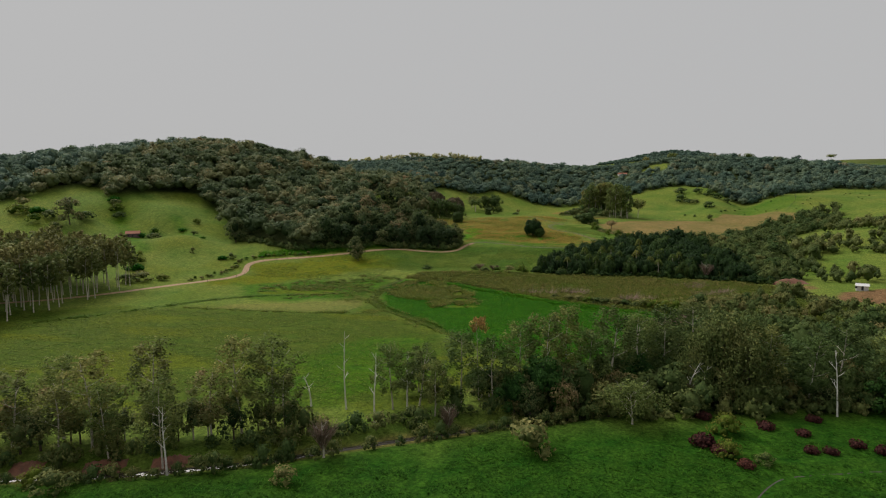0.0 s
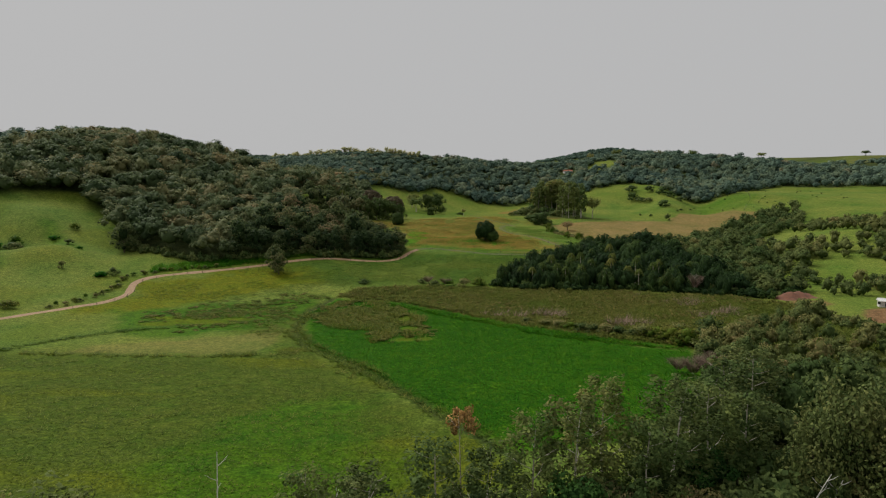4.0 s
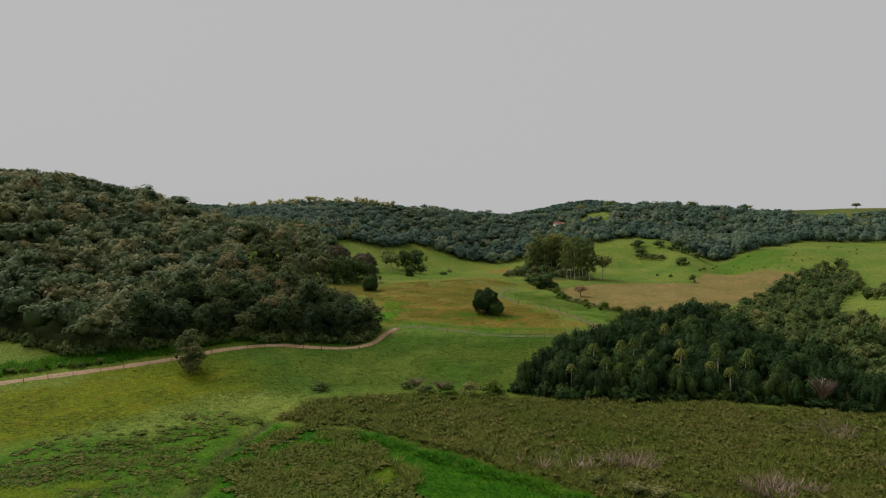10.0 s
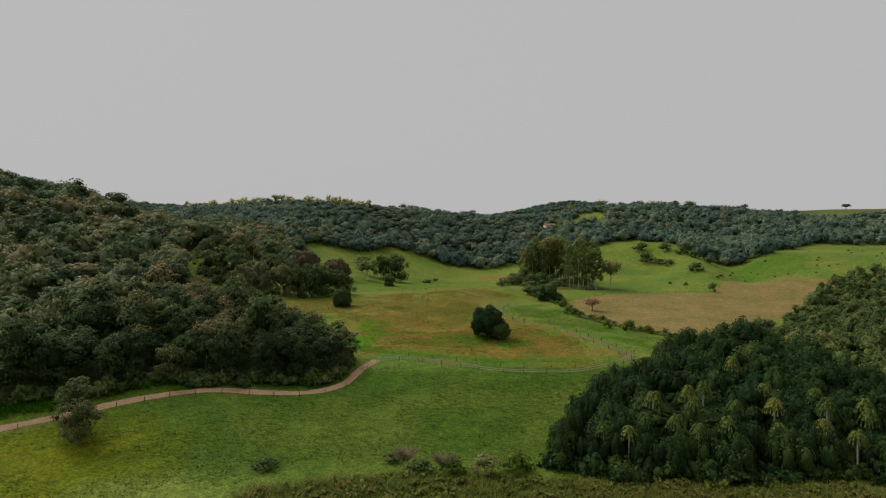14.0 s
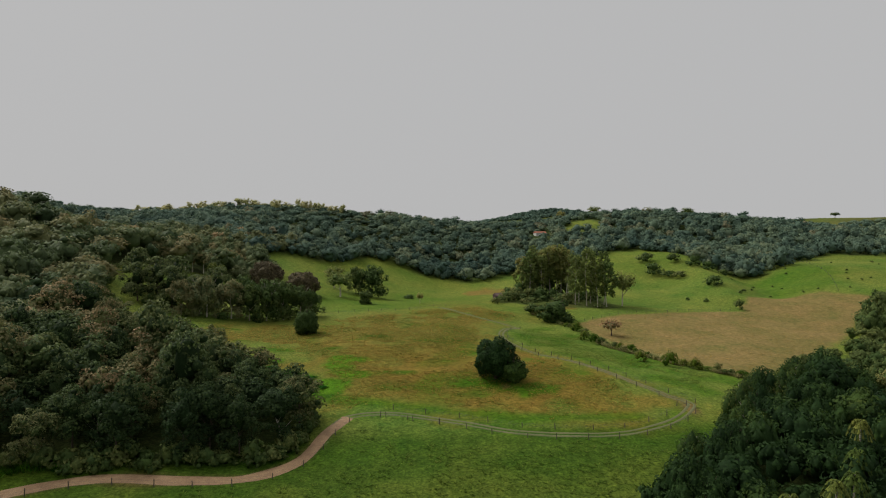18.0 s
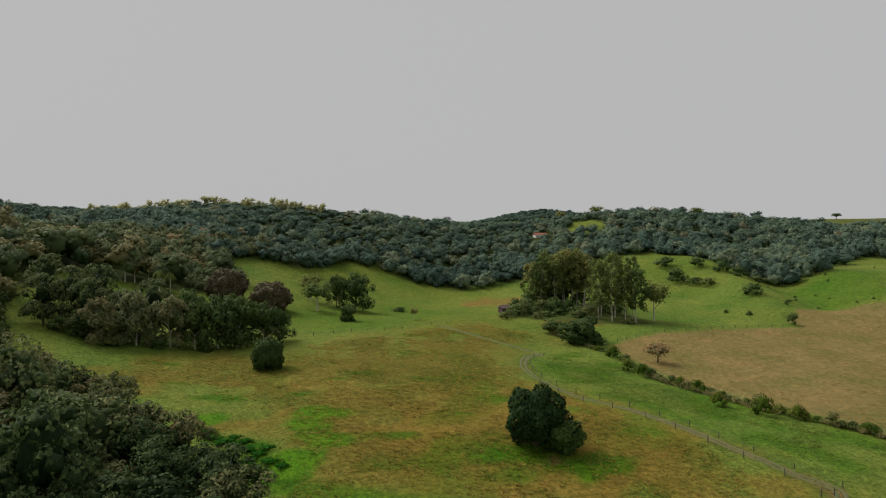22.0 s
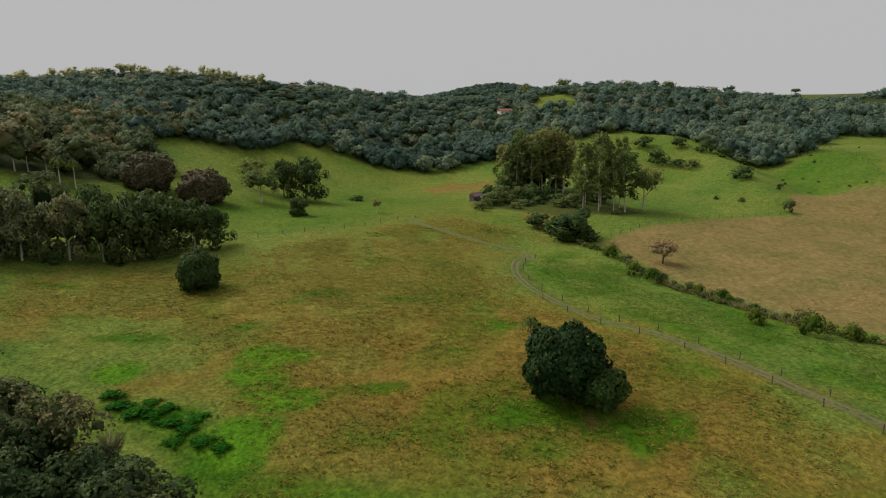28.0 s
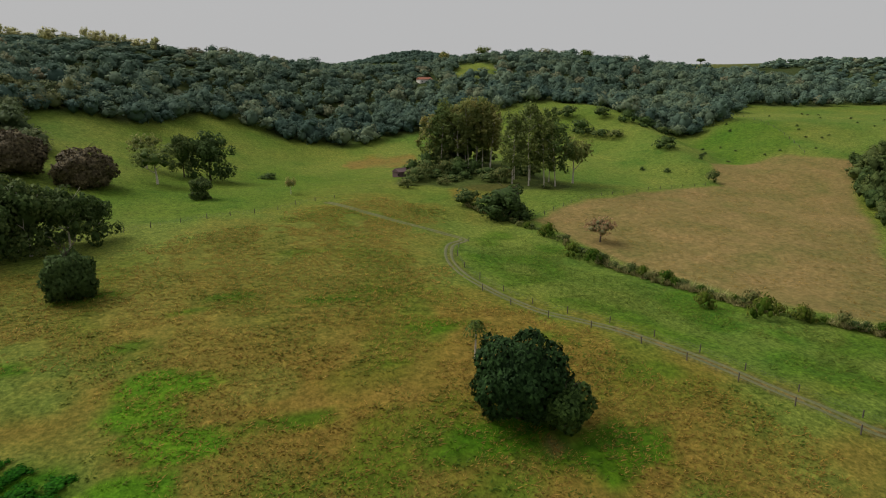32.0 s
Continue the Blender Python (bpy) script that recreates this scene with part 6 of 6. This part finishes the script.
# ---- palms ----
PALM_CROWNS = [tree_shape("crown", *palm_crown(s, 7.4, 20, 2.6), PALM_LEAF, 0.35 + 0.2 * s) for s in range(4)]
PALM_TRUNK = tree_shape("trunk", *tube([(0, 0, -0.4), (0.05, 0, 2.5), (0, 0.06, 5), (0, 0, 7.5)], [0.24, 0.19, 0.17, 0.16], 7), PALE_BARK)
tree("small_palm", -6.5, 525, PALM_CROWNS[1], PALM_TRUNK, "small shaggy palm behind the shade tree", "palm", 0.9, 1.0, crown_name="fronds")
for x, y, w, h in ((63, 404, 1.3, 1.7), (76, 401, 1.3, 1.8), (52, 405, 1.2, 1.6), (32, 397, 1.2, 1.5), (45, 395, 1.2, 1.5), (24, 398, 1.1, 1.5), (70, 394, 1.2, 1.4), (84, 396, 1.2, 1.6), (58, 394, 1.1, 1.3), (40, 404, 1.2, 1.7), (90, 405, 1.2, 1.6), (66, 414, 1.2, 1.8),
                   (48, 415, 1.2, 1.8), (80, 412, 1.2, 1.7), (96, 392, 1.2, 1.5), (30, 408, 1.2, 1.8), (18, 394, 1.1, 1.3), (104, 398, 1.2, 1.6), (56, 424, 1.2, 1.8), (70, 440, 1.2, 1.8), (36, 393, 1.1, 1.4), (74, 387, 1.1, 1.35), (12, 396, 1.0, 1.3), (42, 412, 1.2, 1.8), (-169, 684, 1.4, 1.5), (-166, 688, 1.4, 1.6), (-160, 690, 1.3, 1.5), (-150, 676, 1.4, 1.6), (-146, 680, 1.3, 1.5)):
    tree("palm", x, y, PALM_CROWNS[int(abs(x)) % 4], PALM_TRUNK, "slender palm with drooping fronds among the trees", "palm", w, h * (1.05 if x > 0 else 1.0), "palms", crown_name="fronds")

# ---- low plants of marsh, meadow and pasture ----
def carpet(name, poly, gap, shapes, mat, label, seed, wide=(0.7, 1.4), tall=(0.7, 1.4), tones=(0.0, 1.0), clump=None, inset=0.5, lumps=12, fade=3.0):
    x, y, d = scatter(poly, gap, seed, inset, 14.0 if fade > 3 else 3.0)
    k = np.random.default_rng(seed + 77).uniform(0, 1, len(x)) < smooth(-0.5, fade, d)
    x, y, d = x[k], y[k], d[k]
    if clump:
        k = ripple(x, y, lumps, seed + 9) + 0.35 * ripple(x, y, lumps * 0.35, seed + 10) > clump
        x, y = x[k], y[k]
    lane = np.minimum.reduce([line_distance(FARM_ROAD, x, y), line_distance(HILL_TRACK, x, y), line_distance(CREEK, x, y), line_distance(RIVER, x, y) - 2.5])
    for cx, cy, rx, ry in LIME_SPOTS:
        lane = np.where(np.hypot((x - cx) / rx, (y - cy) / ry) < 0.8, 0, lane)
    x, y = x[lane > 2.0], y[lane > 2.0]
    rng = np.random.default_rng(seed + 5)
    tone = tones[0] + (tones[1] - tones[0]) * (0.55 * ripple(x, y, 16, seed) + 0.45 * rng.uniform(0, 1, len(x)))
    size = rng.uniform(0.75, 1.3, len(x))
    stuff(name, np.stack([x, y, size * rng.uniform(*wide, len(x)), size * rng.uniform(*tall, len(x)), tone], 1), shapes, mat, label, "plants", seed, 0.25 if shapes is TUFTS or shapes is TALL_TUFTS else 0.4)


TUFTS = [tussock(s) for s in range(6)]
TALL_TUFTS = [tussock(s + 60, 18, 0.75, 1.3, 0.11) for s in range(6)]
STALKS = [tussock(s + 30, 10, 0.6, 2.2, 0.1) for s in range(5)]
CLUMPS = [(v, f, o[:, 0]) for v, f, o in (wild_crown(s + 1200, 1.0, 1.2, -0.05, 4, 26, 0.4, 0.6, body=0, hang=0.2, lobe=(0.4, 0.65), core_shade=-0.02) for s in range(7))]
PLUMES = [merged([tussock(s + 90, 26, 0.8, 1.5, 0.12), weed(s + 40, 2, 6, 0.9, 0.9, 0.5)]) for s in range(6)]
carpet("reed_bed_clumps", REEDS, 2.5, CLUMPS, REED_LEAF, "shrubby olive clumps standing among the reeds", 121, (1.0, 1.7), (0.9, 1.5), (0.45, 1.05), 0.5, lumps=7)
carpet("marsh_island_clumps", WEED_ISLE, 1.9, CLUMPS, REED_LEAF, "rounded brownish weed clumps growing over the marsh", 123, (1.1, 2.0), (0.5, 0.9), (0.35, 0.9), 0.52, lumps=6, fade=5)
carpet("marsh_belt_clumps", [(-168, 318), (-140, 296), (-112, 300), (-97, 292), (-92, 345), (-84, 368), (-110, 372), (-140, 352)], 4.2, CLUMPS, WEED_LEAF, "rounded olive weed clumps beside the marsh ditch", 124, (1.2, 2.3), (0.2, 0.36), (0.45, 1.0), 0.45, lumps=11, fade=10)
carpet("mown_edge_weeds", [(-172, 257), (-120, 258), (-88, 263), (-88, 267), (-120, 263), (-172, 262)], 1.5, TALL_TUFTS, WEED_LEAF, "uncut row of weeds beside the mown strip", 128, (0.9, 1.4), (0.5, 0.9), (0.2, 0.8))
carpet("field_edge_rushes", [(-212, 214), (-192, 236), (-181, 255), (-168, 274), (-154, 290), (-132, 301), (-130, 304), (-156, 295), (-171, 279), (-184, 260), (-195, 241), (-216, 218)], 1.4, TALL_TUFTS, WEED_LEAF, "dark rushes along a shallow field drain", 130, (0.8, 1.3), (0.4, 0.8), (0.0, 0.5))
carpet("roadside_canes", [(-196, 385), (-186, 392), (-168, 405), (-147, 422), (-128, 439), (-112, 447), (-112, 452), (-128, 450), (-150, 440), (-172, 422), (-200, 400)], 1.5, TALL_TUFTS, LUSH_LEAF, "tall bright green grass between the road and the wood", 125, (0.8, 1.3), (1.0, 1.7), (0.4, 0.95))
carpet("marsh_edge_rushes", [(-60, 361), (-24, 336), (16, 303), (40, 287), (52, 280), (50, 274), (38, 281), (14, 296), (-26, 330), (-60, 353)], 1.5, PLUMES, LUSH_LEAF, "soft green rushes heaped along the marsh edge", 126, (0.8, 1.3), (0.45, 0.8), (0.4, 1.0), 0.6, lumps=7)
carpet("reed_bed_weeds", REEDS, 1.75, TALL_TUFTS, REED_LEAF, "waist-high olive reeds and grass of the reed bed", 101, (1.0, 1.7), (0.7, 1.3), (0.35, 1.0))
carpet("river_scrub_reeds", [(44, 222), (60, 250), (64, 270), (86, 290), (118, 314), (136, 300), (150, 262), (130, 236), (90, 226)], 2.2, TALL_TUFTS, REED_LEAF, "rank olive grass between the bushes", 129, (1.0, 1.8), (0.7, 1.3), (0.2, 0.9))
carpet("dry_reed_stalks", [(-14, 334), (4, 338), (26, 334), (40, 324), (58, 312), (60, 304), (46, 306), (30, 318), (14, 326), (-4, 326)], 1.7, STALKS, PINK_TWIG, "stand of dry pinkish reed stalks", 102, (0.8, 1.6), (0.9, 1.7), (0.0, 1.0), 0.56, lumps=9)
carpet("far_reed_stalks", [(64, 372), (84, 368), (110, 352), (120, 336), (96, 316), (76, 318), (84, 336), (70, 356)], 2.0, STALKS, PINK_TWIG, "scattered dry pinkish reed stalks", 116, (0.8, 1.5), (0.7, 1.3), (0.0, 1.0), 0.8, lumps=11)
carpet("marsh_island_weeds", WEED_ISLE, 2.4, TALL_TUFTS, WEED_LEAF, "brownish tall grass clumps growing over the marsh", 103, (1.1, 1.9), (1.0, 1.7), (0.4, 0.9), 0.6, lumps=6, fade=5)
carpet("marsh_belt_weeds", WEED_BELT, 2.5, TALL_TUFTS, WEED_LEAF, "tangled tall grass along the marsh ditch", 104, (1.0, 1.8), (0.3, 0.6), (0.35, 0.9), 0.4, fade=14)
carpet("marsh_leaves", LUSH_MARSH, 1.15, TUFTS, LUSH_LEAF, "vivid green leafy grass filling the marsh", 105, (0.9, 1.5), (0.5, 0.9), (0.0, 0.55))
carpet("ditch_bank_weeds", [(-6, 188), (-24, 210), (-56, 250), (-80, 278), (-91, 300), (-97, 340), (-89, 340), (-82, 302), (-72, 284), (-50, 258), (-18, 214), (-2, 192)], 1.5, TALL_TUFTS, WEED_LEAF, "rank weeds along both sides of the ditch", 106, (0.8, 1.3), (0.5, 0.9), (0.25, 0.9))
carpet("marsh_rim_weeds", [(-58, 362), (-24, 337), (16, 304), (40, 288), (62, 275), (60, 268), (38, 279), (14, 294), (-26, 328), (-58, 352)], 1.4, TALL_TUFTS, LUSH_LEAF, "tall green weeds on the rim of the marsh", 107, (0.9, 1.5), (0.5, 0.95), (0.35, 0.95))
carpet("knoll_grass", DRY_KNOLL, 1.35, TUFTS, DRY_LEAF, "dry bleached grass tufts on the knoll", 108, (0.8, 1.5), (0.35, 0.65), (0.3, 0.9), 0.45, lumps=9, fade=14)
carpet("knoll_green_grass", DRY_KNOLL, 2.2, TUFTS, WEED_LEAF, "green grass tufts among the dry grass", 109, (1.0, 1.7), (0.45, 0.8), (0.05, 0.6), 0.75, lumps=9, fade=14)
spot_rng = np.random.default_rng(12)
for k, (cx, cy, rx, ry, w) in enumerate(GREEN_AND_SHADE_SPOTS[:6]):
    n = int(rx * ry * 0.45)
    a, r = spot_rng.uniform(0, math.tau, n), np.sqrt(spot_rng.uniform(0, 1, n))
    stuff("green_hollow_grass", np.stack([cx + rx * r * np.cos(a), cy + ry * r * np.sin(a), spot_rng.uniform(0.9, 1.5, n), spot_rng.uniform(0.35, 0.6, n), spot_rng.uniform(0.1, 0.9, n)], 1), TUFTS, HOLLOW_LEAF, "tall bright green grass in a damp hollow", "grass", 300 + k, 0.25)
carpet("valley_pasture_grass", [(-186, 338), (-185, 372), (-150, 408), (-105, 438), (-62, 448), (-50, 474), (-10, 460), (22, 460), (34, 448), (10, 424), (-10, 398), (-60, 396), (-92, 372), (-130, 345)], 1.9, TUFTS, WEED_LEAF, "rough tufted grass below the farm road", 111, (1.0, 1.8), (0.5, 0.9), (0.0, 0.6), 0.5, fade=14)
carpet("olive_field_grass", OLIVE_FIELD, 1.8, TUFTS, WEED_LEAF, "short tufted grass of the valley field", 112, (0.9, 1.6), (0.35, 0.6), (0.2, 0.7), 0.4, fade=14)
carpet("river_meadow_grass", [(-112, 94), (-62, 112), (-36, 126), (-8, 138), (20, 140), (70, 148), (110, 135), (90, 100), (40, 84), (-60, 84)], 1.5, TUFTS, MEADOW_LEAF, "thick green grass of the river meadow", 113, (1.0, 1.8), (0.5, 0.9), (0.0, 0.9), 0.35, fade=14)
carpet("hedge_strip_grass", HEDGE_STRIP, 1.6, TUFTS, WEED_LEAF, "lush green grass between the track and the hedge", 114, (0.9, 1.5), (0.4, 0.7), (0.15, 0.6), 0.45, fade=14)
carpet("tan_field_grass", TAN_FIELD, 3.2, TUFTS, DRY_LEAF, "short dry grass of the tan field", 115, (0.9, 1.5), (0.25, 0.4), (0.3, 0.9), 0.6, fade=5)

# ---- fences ----
def box_bm(sx, sy, sz, bevel=0.0, z0=0.0):
    bm = bmesh.new()
    bmesh.ops.create_cube(bm, size=1.0)
    bmesh.ops.scale(bm, vec=(sx, sy, sz), verts=bm.verts)
    bmesh.ops.translate(bm, vec=(0, 0, sz / 2 + z0), verts=bm.verts)
    if bevel:
        bmesh.ops.bevel(bm, geom=list(bm.edges), offset=bevel, segments=1, affect="EDGES")
    return bm


post_bm = bmesh.new()
bmesh.ops.create_cone(post_bm, segments=7, radius1=0.12, radius2=0.1, depth=1.9, cap_ends=True)
bmesh.ops.translate(post_bm, vec=(0, 0, 0.65), verts=post_bm.verts)
POST = bpy.data.meshes.new("post")
post_bm.to_mesh(POST)
post_bm.free()
POST.materials.append(POST_WOOD)


def fence(line, side, gap, label, seed):
    """Posts along a line, set off to one side, with three wires."""
    pts = np.array(spline(line, 1.0))
    d = np.gradient(pts, axis=0)
    n = np.stack([-d[:, 1], d[:, 0]], 1) / np.linalg.norm(d, axis=1)[:, None]
    pts = pts + n * side
    rng = random.Random(seed)
    base = new("wire_fence")
    x0, y0 = pts[0]
    z0 = ground_at(x0, y0)
    base.location = (x0, y0, z0)
    tops, run, last = [], gap, pts[0]
    for p in pts:
        run += float(np.hypot(*(p - last)))
        last = p
        if run >= gap:
            run = rng.uniform(-0.8, 0.8)
            z = ground_at(*p)
            tops.append(Vector((p[0] - x0, p[1] - y0, z - z0)))
            part("post", POST, base, m=Matrix.LocRotScale(tops[-1], Euler((rng.uniform(-0.07, 0.07), rng.uniform(-0.07, 0.07), rng.uniform(0, 6))), (1, 1, rng.uniform(0.85, 1.15))))
    for h in (0.5, 0.9, 1.25):
        v, f, o = tube([q + Vector((0, 0, h)) for q in tops], [0.014] * len(tops), 3)
        part("wire", mesh_np("wire", v, f, [WIRE]), base)
    tagged(base, label, "fence", "wire fences")


fence(FARM_ROAD[3:19], -2.6, 8.0, "wire fence on dark wooden posts along the farm road", 1)
fence(FARM_ROAD[17:], -2.8, 8.0, "wire fence on dark wooden posts below the grassy track", 2)
fence(FARM_ROAD[17:], 3.0, 9.0, "wire fence on dark wooden posts above the grassy track", 3)
fence(HILL_TRACK[:10], -2.6, 8.5, "wire fence on wooden posts beside the hill track", 4)
fence(HILL_TRACK[:7], 3.0, 9.5, "wire fence on wooden posts on the knoll side of the track", 5)
fence([(-118, 590), (-102, 604), (-85, 617), (-68, 630), (-49, 640), (-36, 644), (-20, 657), (-9, 661)], 0.0, 8.0, "wire fence along the foot of the hill pasture", 8)
fence([(60, 630), (94, 650), (132, 659), (176, 665)], 0.0, 7.0, "wire fence between the tan field and the grassy hill", 6)
fence([(262, 690), (285, 730), (300, 770), (310, 800)], 0.0, 8.0, "wire fence climbing the far hill pasture", 7)


# ---- red earth bank below the bare yard ----
def earth_bank(x, y, long, deep, tall, turn):
    """A worn cutting of bare red earth: a steep uneven face with a rounded brow and fallen soil at its foot."""
    us, vs = np.linspace(-1, 1, 25), np.linspace(0, 1, 9)
    u, v = np.meshgrid(us, vs)
    c, s = math.cos(turn), math.sin(turn)
    brow = (1 - u ** 2) ** 0.7 * tall * (0.8 + 0.4 * ripple(u * 6, v * 0, 1, 81))
    a, b = u * long / 2, (v - 0.5) * deep + 0.9 * (ripple(u * 7, v * 4, 1, 82) - 0.5)
    px, py = x + a * c - b * s, y + a * s + b * c
    pz = height(px, py) - 0.25 + brow * smooth(0.0, 0.75, v) * (1 - smooth(0.8, 1.0, v)) + 0.35 * ripple(u * 9, v * 6, 1, 83)
    i = (np.arange(8)[:, None] * 25 + np.arange(24)[None]).ravel()
    me = mesh_np("earth_bank", np.stack([px.ravel(), py.ravel(), pz.ravel()], 1), np.stack([i, i + 1, i + 26, i + 25], 1), [RED_EARTH], soft=True)
    return tagged(new("earth_bank", me), "bare red earth bank with a worn steep face", "earth bank", kind="structure")


earth_bank(138, 352, 18, 9, 3.0, 0.2)
earth_bank(-79, 112.5, 8, 4, 1.2, 0.35)
earth_bank(-92, 108.5, 9, 4, 1.3, 0.3)
earth_bank(-108, 105, 7, 4, 1.1, 0.2)


# ---- buildings ----
def building(name, x, y, turn, sx, sy, wall_h, roof_h, wall_mat, roof_mat, label, windows=2, eave=0.45):
    base = new(name)
    z = min(ground_at(x + a, y + b) for a in (-sx / 2, sx / 2) for b in (-sy / 2, sy / 2))
    base.matrix_basis = pose(x, y, z, 0, 0, turn)
    bm = box_bm(sx, sy, wall_h + 1.2, 0.02, -0.4)
    walls = bm_part("wall", bm, wall_mat, base)
    rb = bmesh.new()
    ex, ey, top = sx / 2 + eave, sy / 2 + eave, wall_h + 0.8
    v = [rb.verts.new(q) for q in ((-ex, -ey, top), (ex, -ey, top), (ex, ey, top), (-ex, ey, top), (-ex, 0, top + roof_h), (ex, 0, top + roof_h))]
    for f in ((0, 1, 5, 4), (2, 3, 4, 5), (0, 4, 3), (1, 2, 5), (0, 3, 2, 1)):
        rb.faces.new([v[k] for k in f])
    roof = bm_part("roof", rb, roof_mat, base)
    ridge = box_bm(sx + 2 * eave, 0.3, 0.14, 0.03, top + roof_h - 0.06)
    bm_part("ridge_cap", ridge, roof_mat, base)
    db = box_bm(0.95, 0.08, 2.05, 0.01, 0.5)
    bmesh.ops.translate(db, vec=(0, -sy / 2 - 0.03, 0), verts=db.verts)
    bm_part("door", db, DARK_GAP, base, "dark doorway")
    for k in range(windows):
        wb = box_bm(1.0, 0.08, 1.0, 0.01, 1.4)
        bmesh.ops.translate(wb, vec=((k + 1) * sx / (2 * windows + 1) * (1 if k % 2 else -1) * 1.6, -sy / 2 - 0.03, 0), verts=wb.verts)
        pane = bm_part("window", wb, DARK_GAP, base, "dark window opening")
        sill = box_bm(1.2, 0.2, 0.08, 0.01, 1.3)
        bmesh.ops.translate(sill, vec=((k + 1) * sx / (2 * windows + 1) * (1 if k % 2 else -1) * 1.6, -sy / 2 - 0.08, 0), verts=sill.verts)
        bm_part("sill", sill, wall_mat, pane)
    return tagged(base, label, "building")


building("farm_shed", 34, 724, 25, 9, 5, 2.4, 1.6, PURPLE_TILE, PURPLE_TILE, "low farm shed with faded purple-red tiles below the grove", 1)
building("farmhouse", 129, 992, 10, 13, 8, 3, 2.2, WHITE_WALL, TILE_ROOF, "white farmhouse with a red tile roof among trees")
building("white_shed", 161, 326, -20, 5.0, 3.6, 1.9, 1.1, WHITE_WALL, TIN_ROOF, "small white shed with a pale tin roof by bare ground", 1)
building("red_house", -300, 398, 30, 9, 6, 2.6, 1.8, PURPLE_TILE, TILE_ROOF, "small red-roofed house on the hillside among bushes", 2)
for x, y, a in ((215, 1105, 0), (236, 1098, 15), (300, 1110, -10), (60, 1120, 20), (10, 1140, -15), (95, 1116, 5)):
    building("ridge_house", x, y, a, 12, 8, 3, 2, WHITE_WALL, WHITE_WALL if x > 200 else TILE_ROOF, "distant pale house on the ridge", 2)
# lone trees on the skyline
tree("skyline_tree", 862, 1459, near_crown(611, WOOD_LEAF, 0.3, rx=9, rz=4.2, base=6.5, puffs=9, leaves=30, size=1.6, low=-0.4), tree_shape("trunk", *trunk(88, 9, 0.9, 5, 6, 0.4), BARK), "lone umbrella-shaped tree against the sky", "tree", 1.0, 1.0, "skyline trees")
for x, y, w, h in ((219, 1066, 1.8, 1.5), (330, 1035, 1.8, 1.3), (700, 1600, 2.4, 1.6), (180, 1082, 1.3, 1.4)):
    tree("skyline_tree", x, y, OPEN[int(y) % 3], PALE_TRUNK_A[0], "lone flat-topped tree against the sky", "tree", w, h, "skyline trees")
CREST = [tree_shape("crown", *wild_crown(900 + s, 4.6, 10.5, 0.2, 9, 420, 0.6, hang=0.3, body=0.4), SUNLIT_CREST_LEAF, 0.2 * s) for s in range(4)]
for k in range(34):
    q = random.Random(k + 900)
    x = -330 + 7.2 * k
    y = 988 + q.uniform(-12, 8)
    if -330 < x < -95:
        tree("crest_tree", x, y, CREST[k % 4], PALE_TRUNK_A[k % 3], "crest tree with sunlight painted into its yellow-green leaves", "tree", q.uniform(0.8, 1.5), q.uniform(0.55, 1.3), "crest trees")
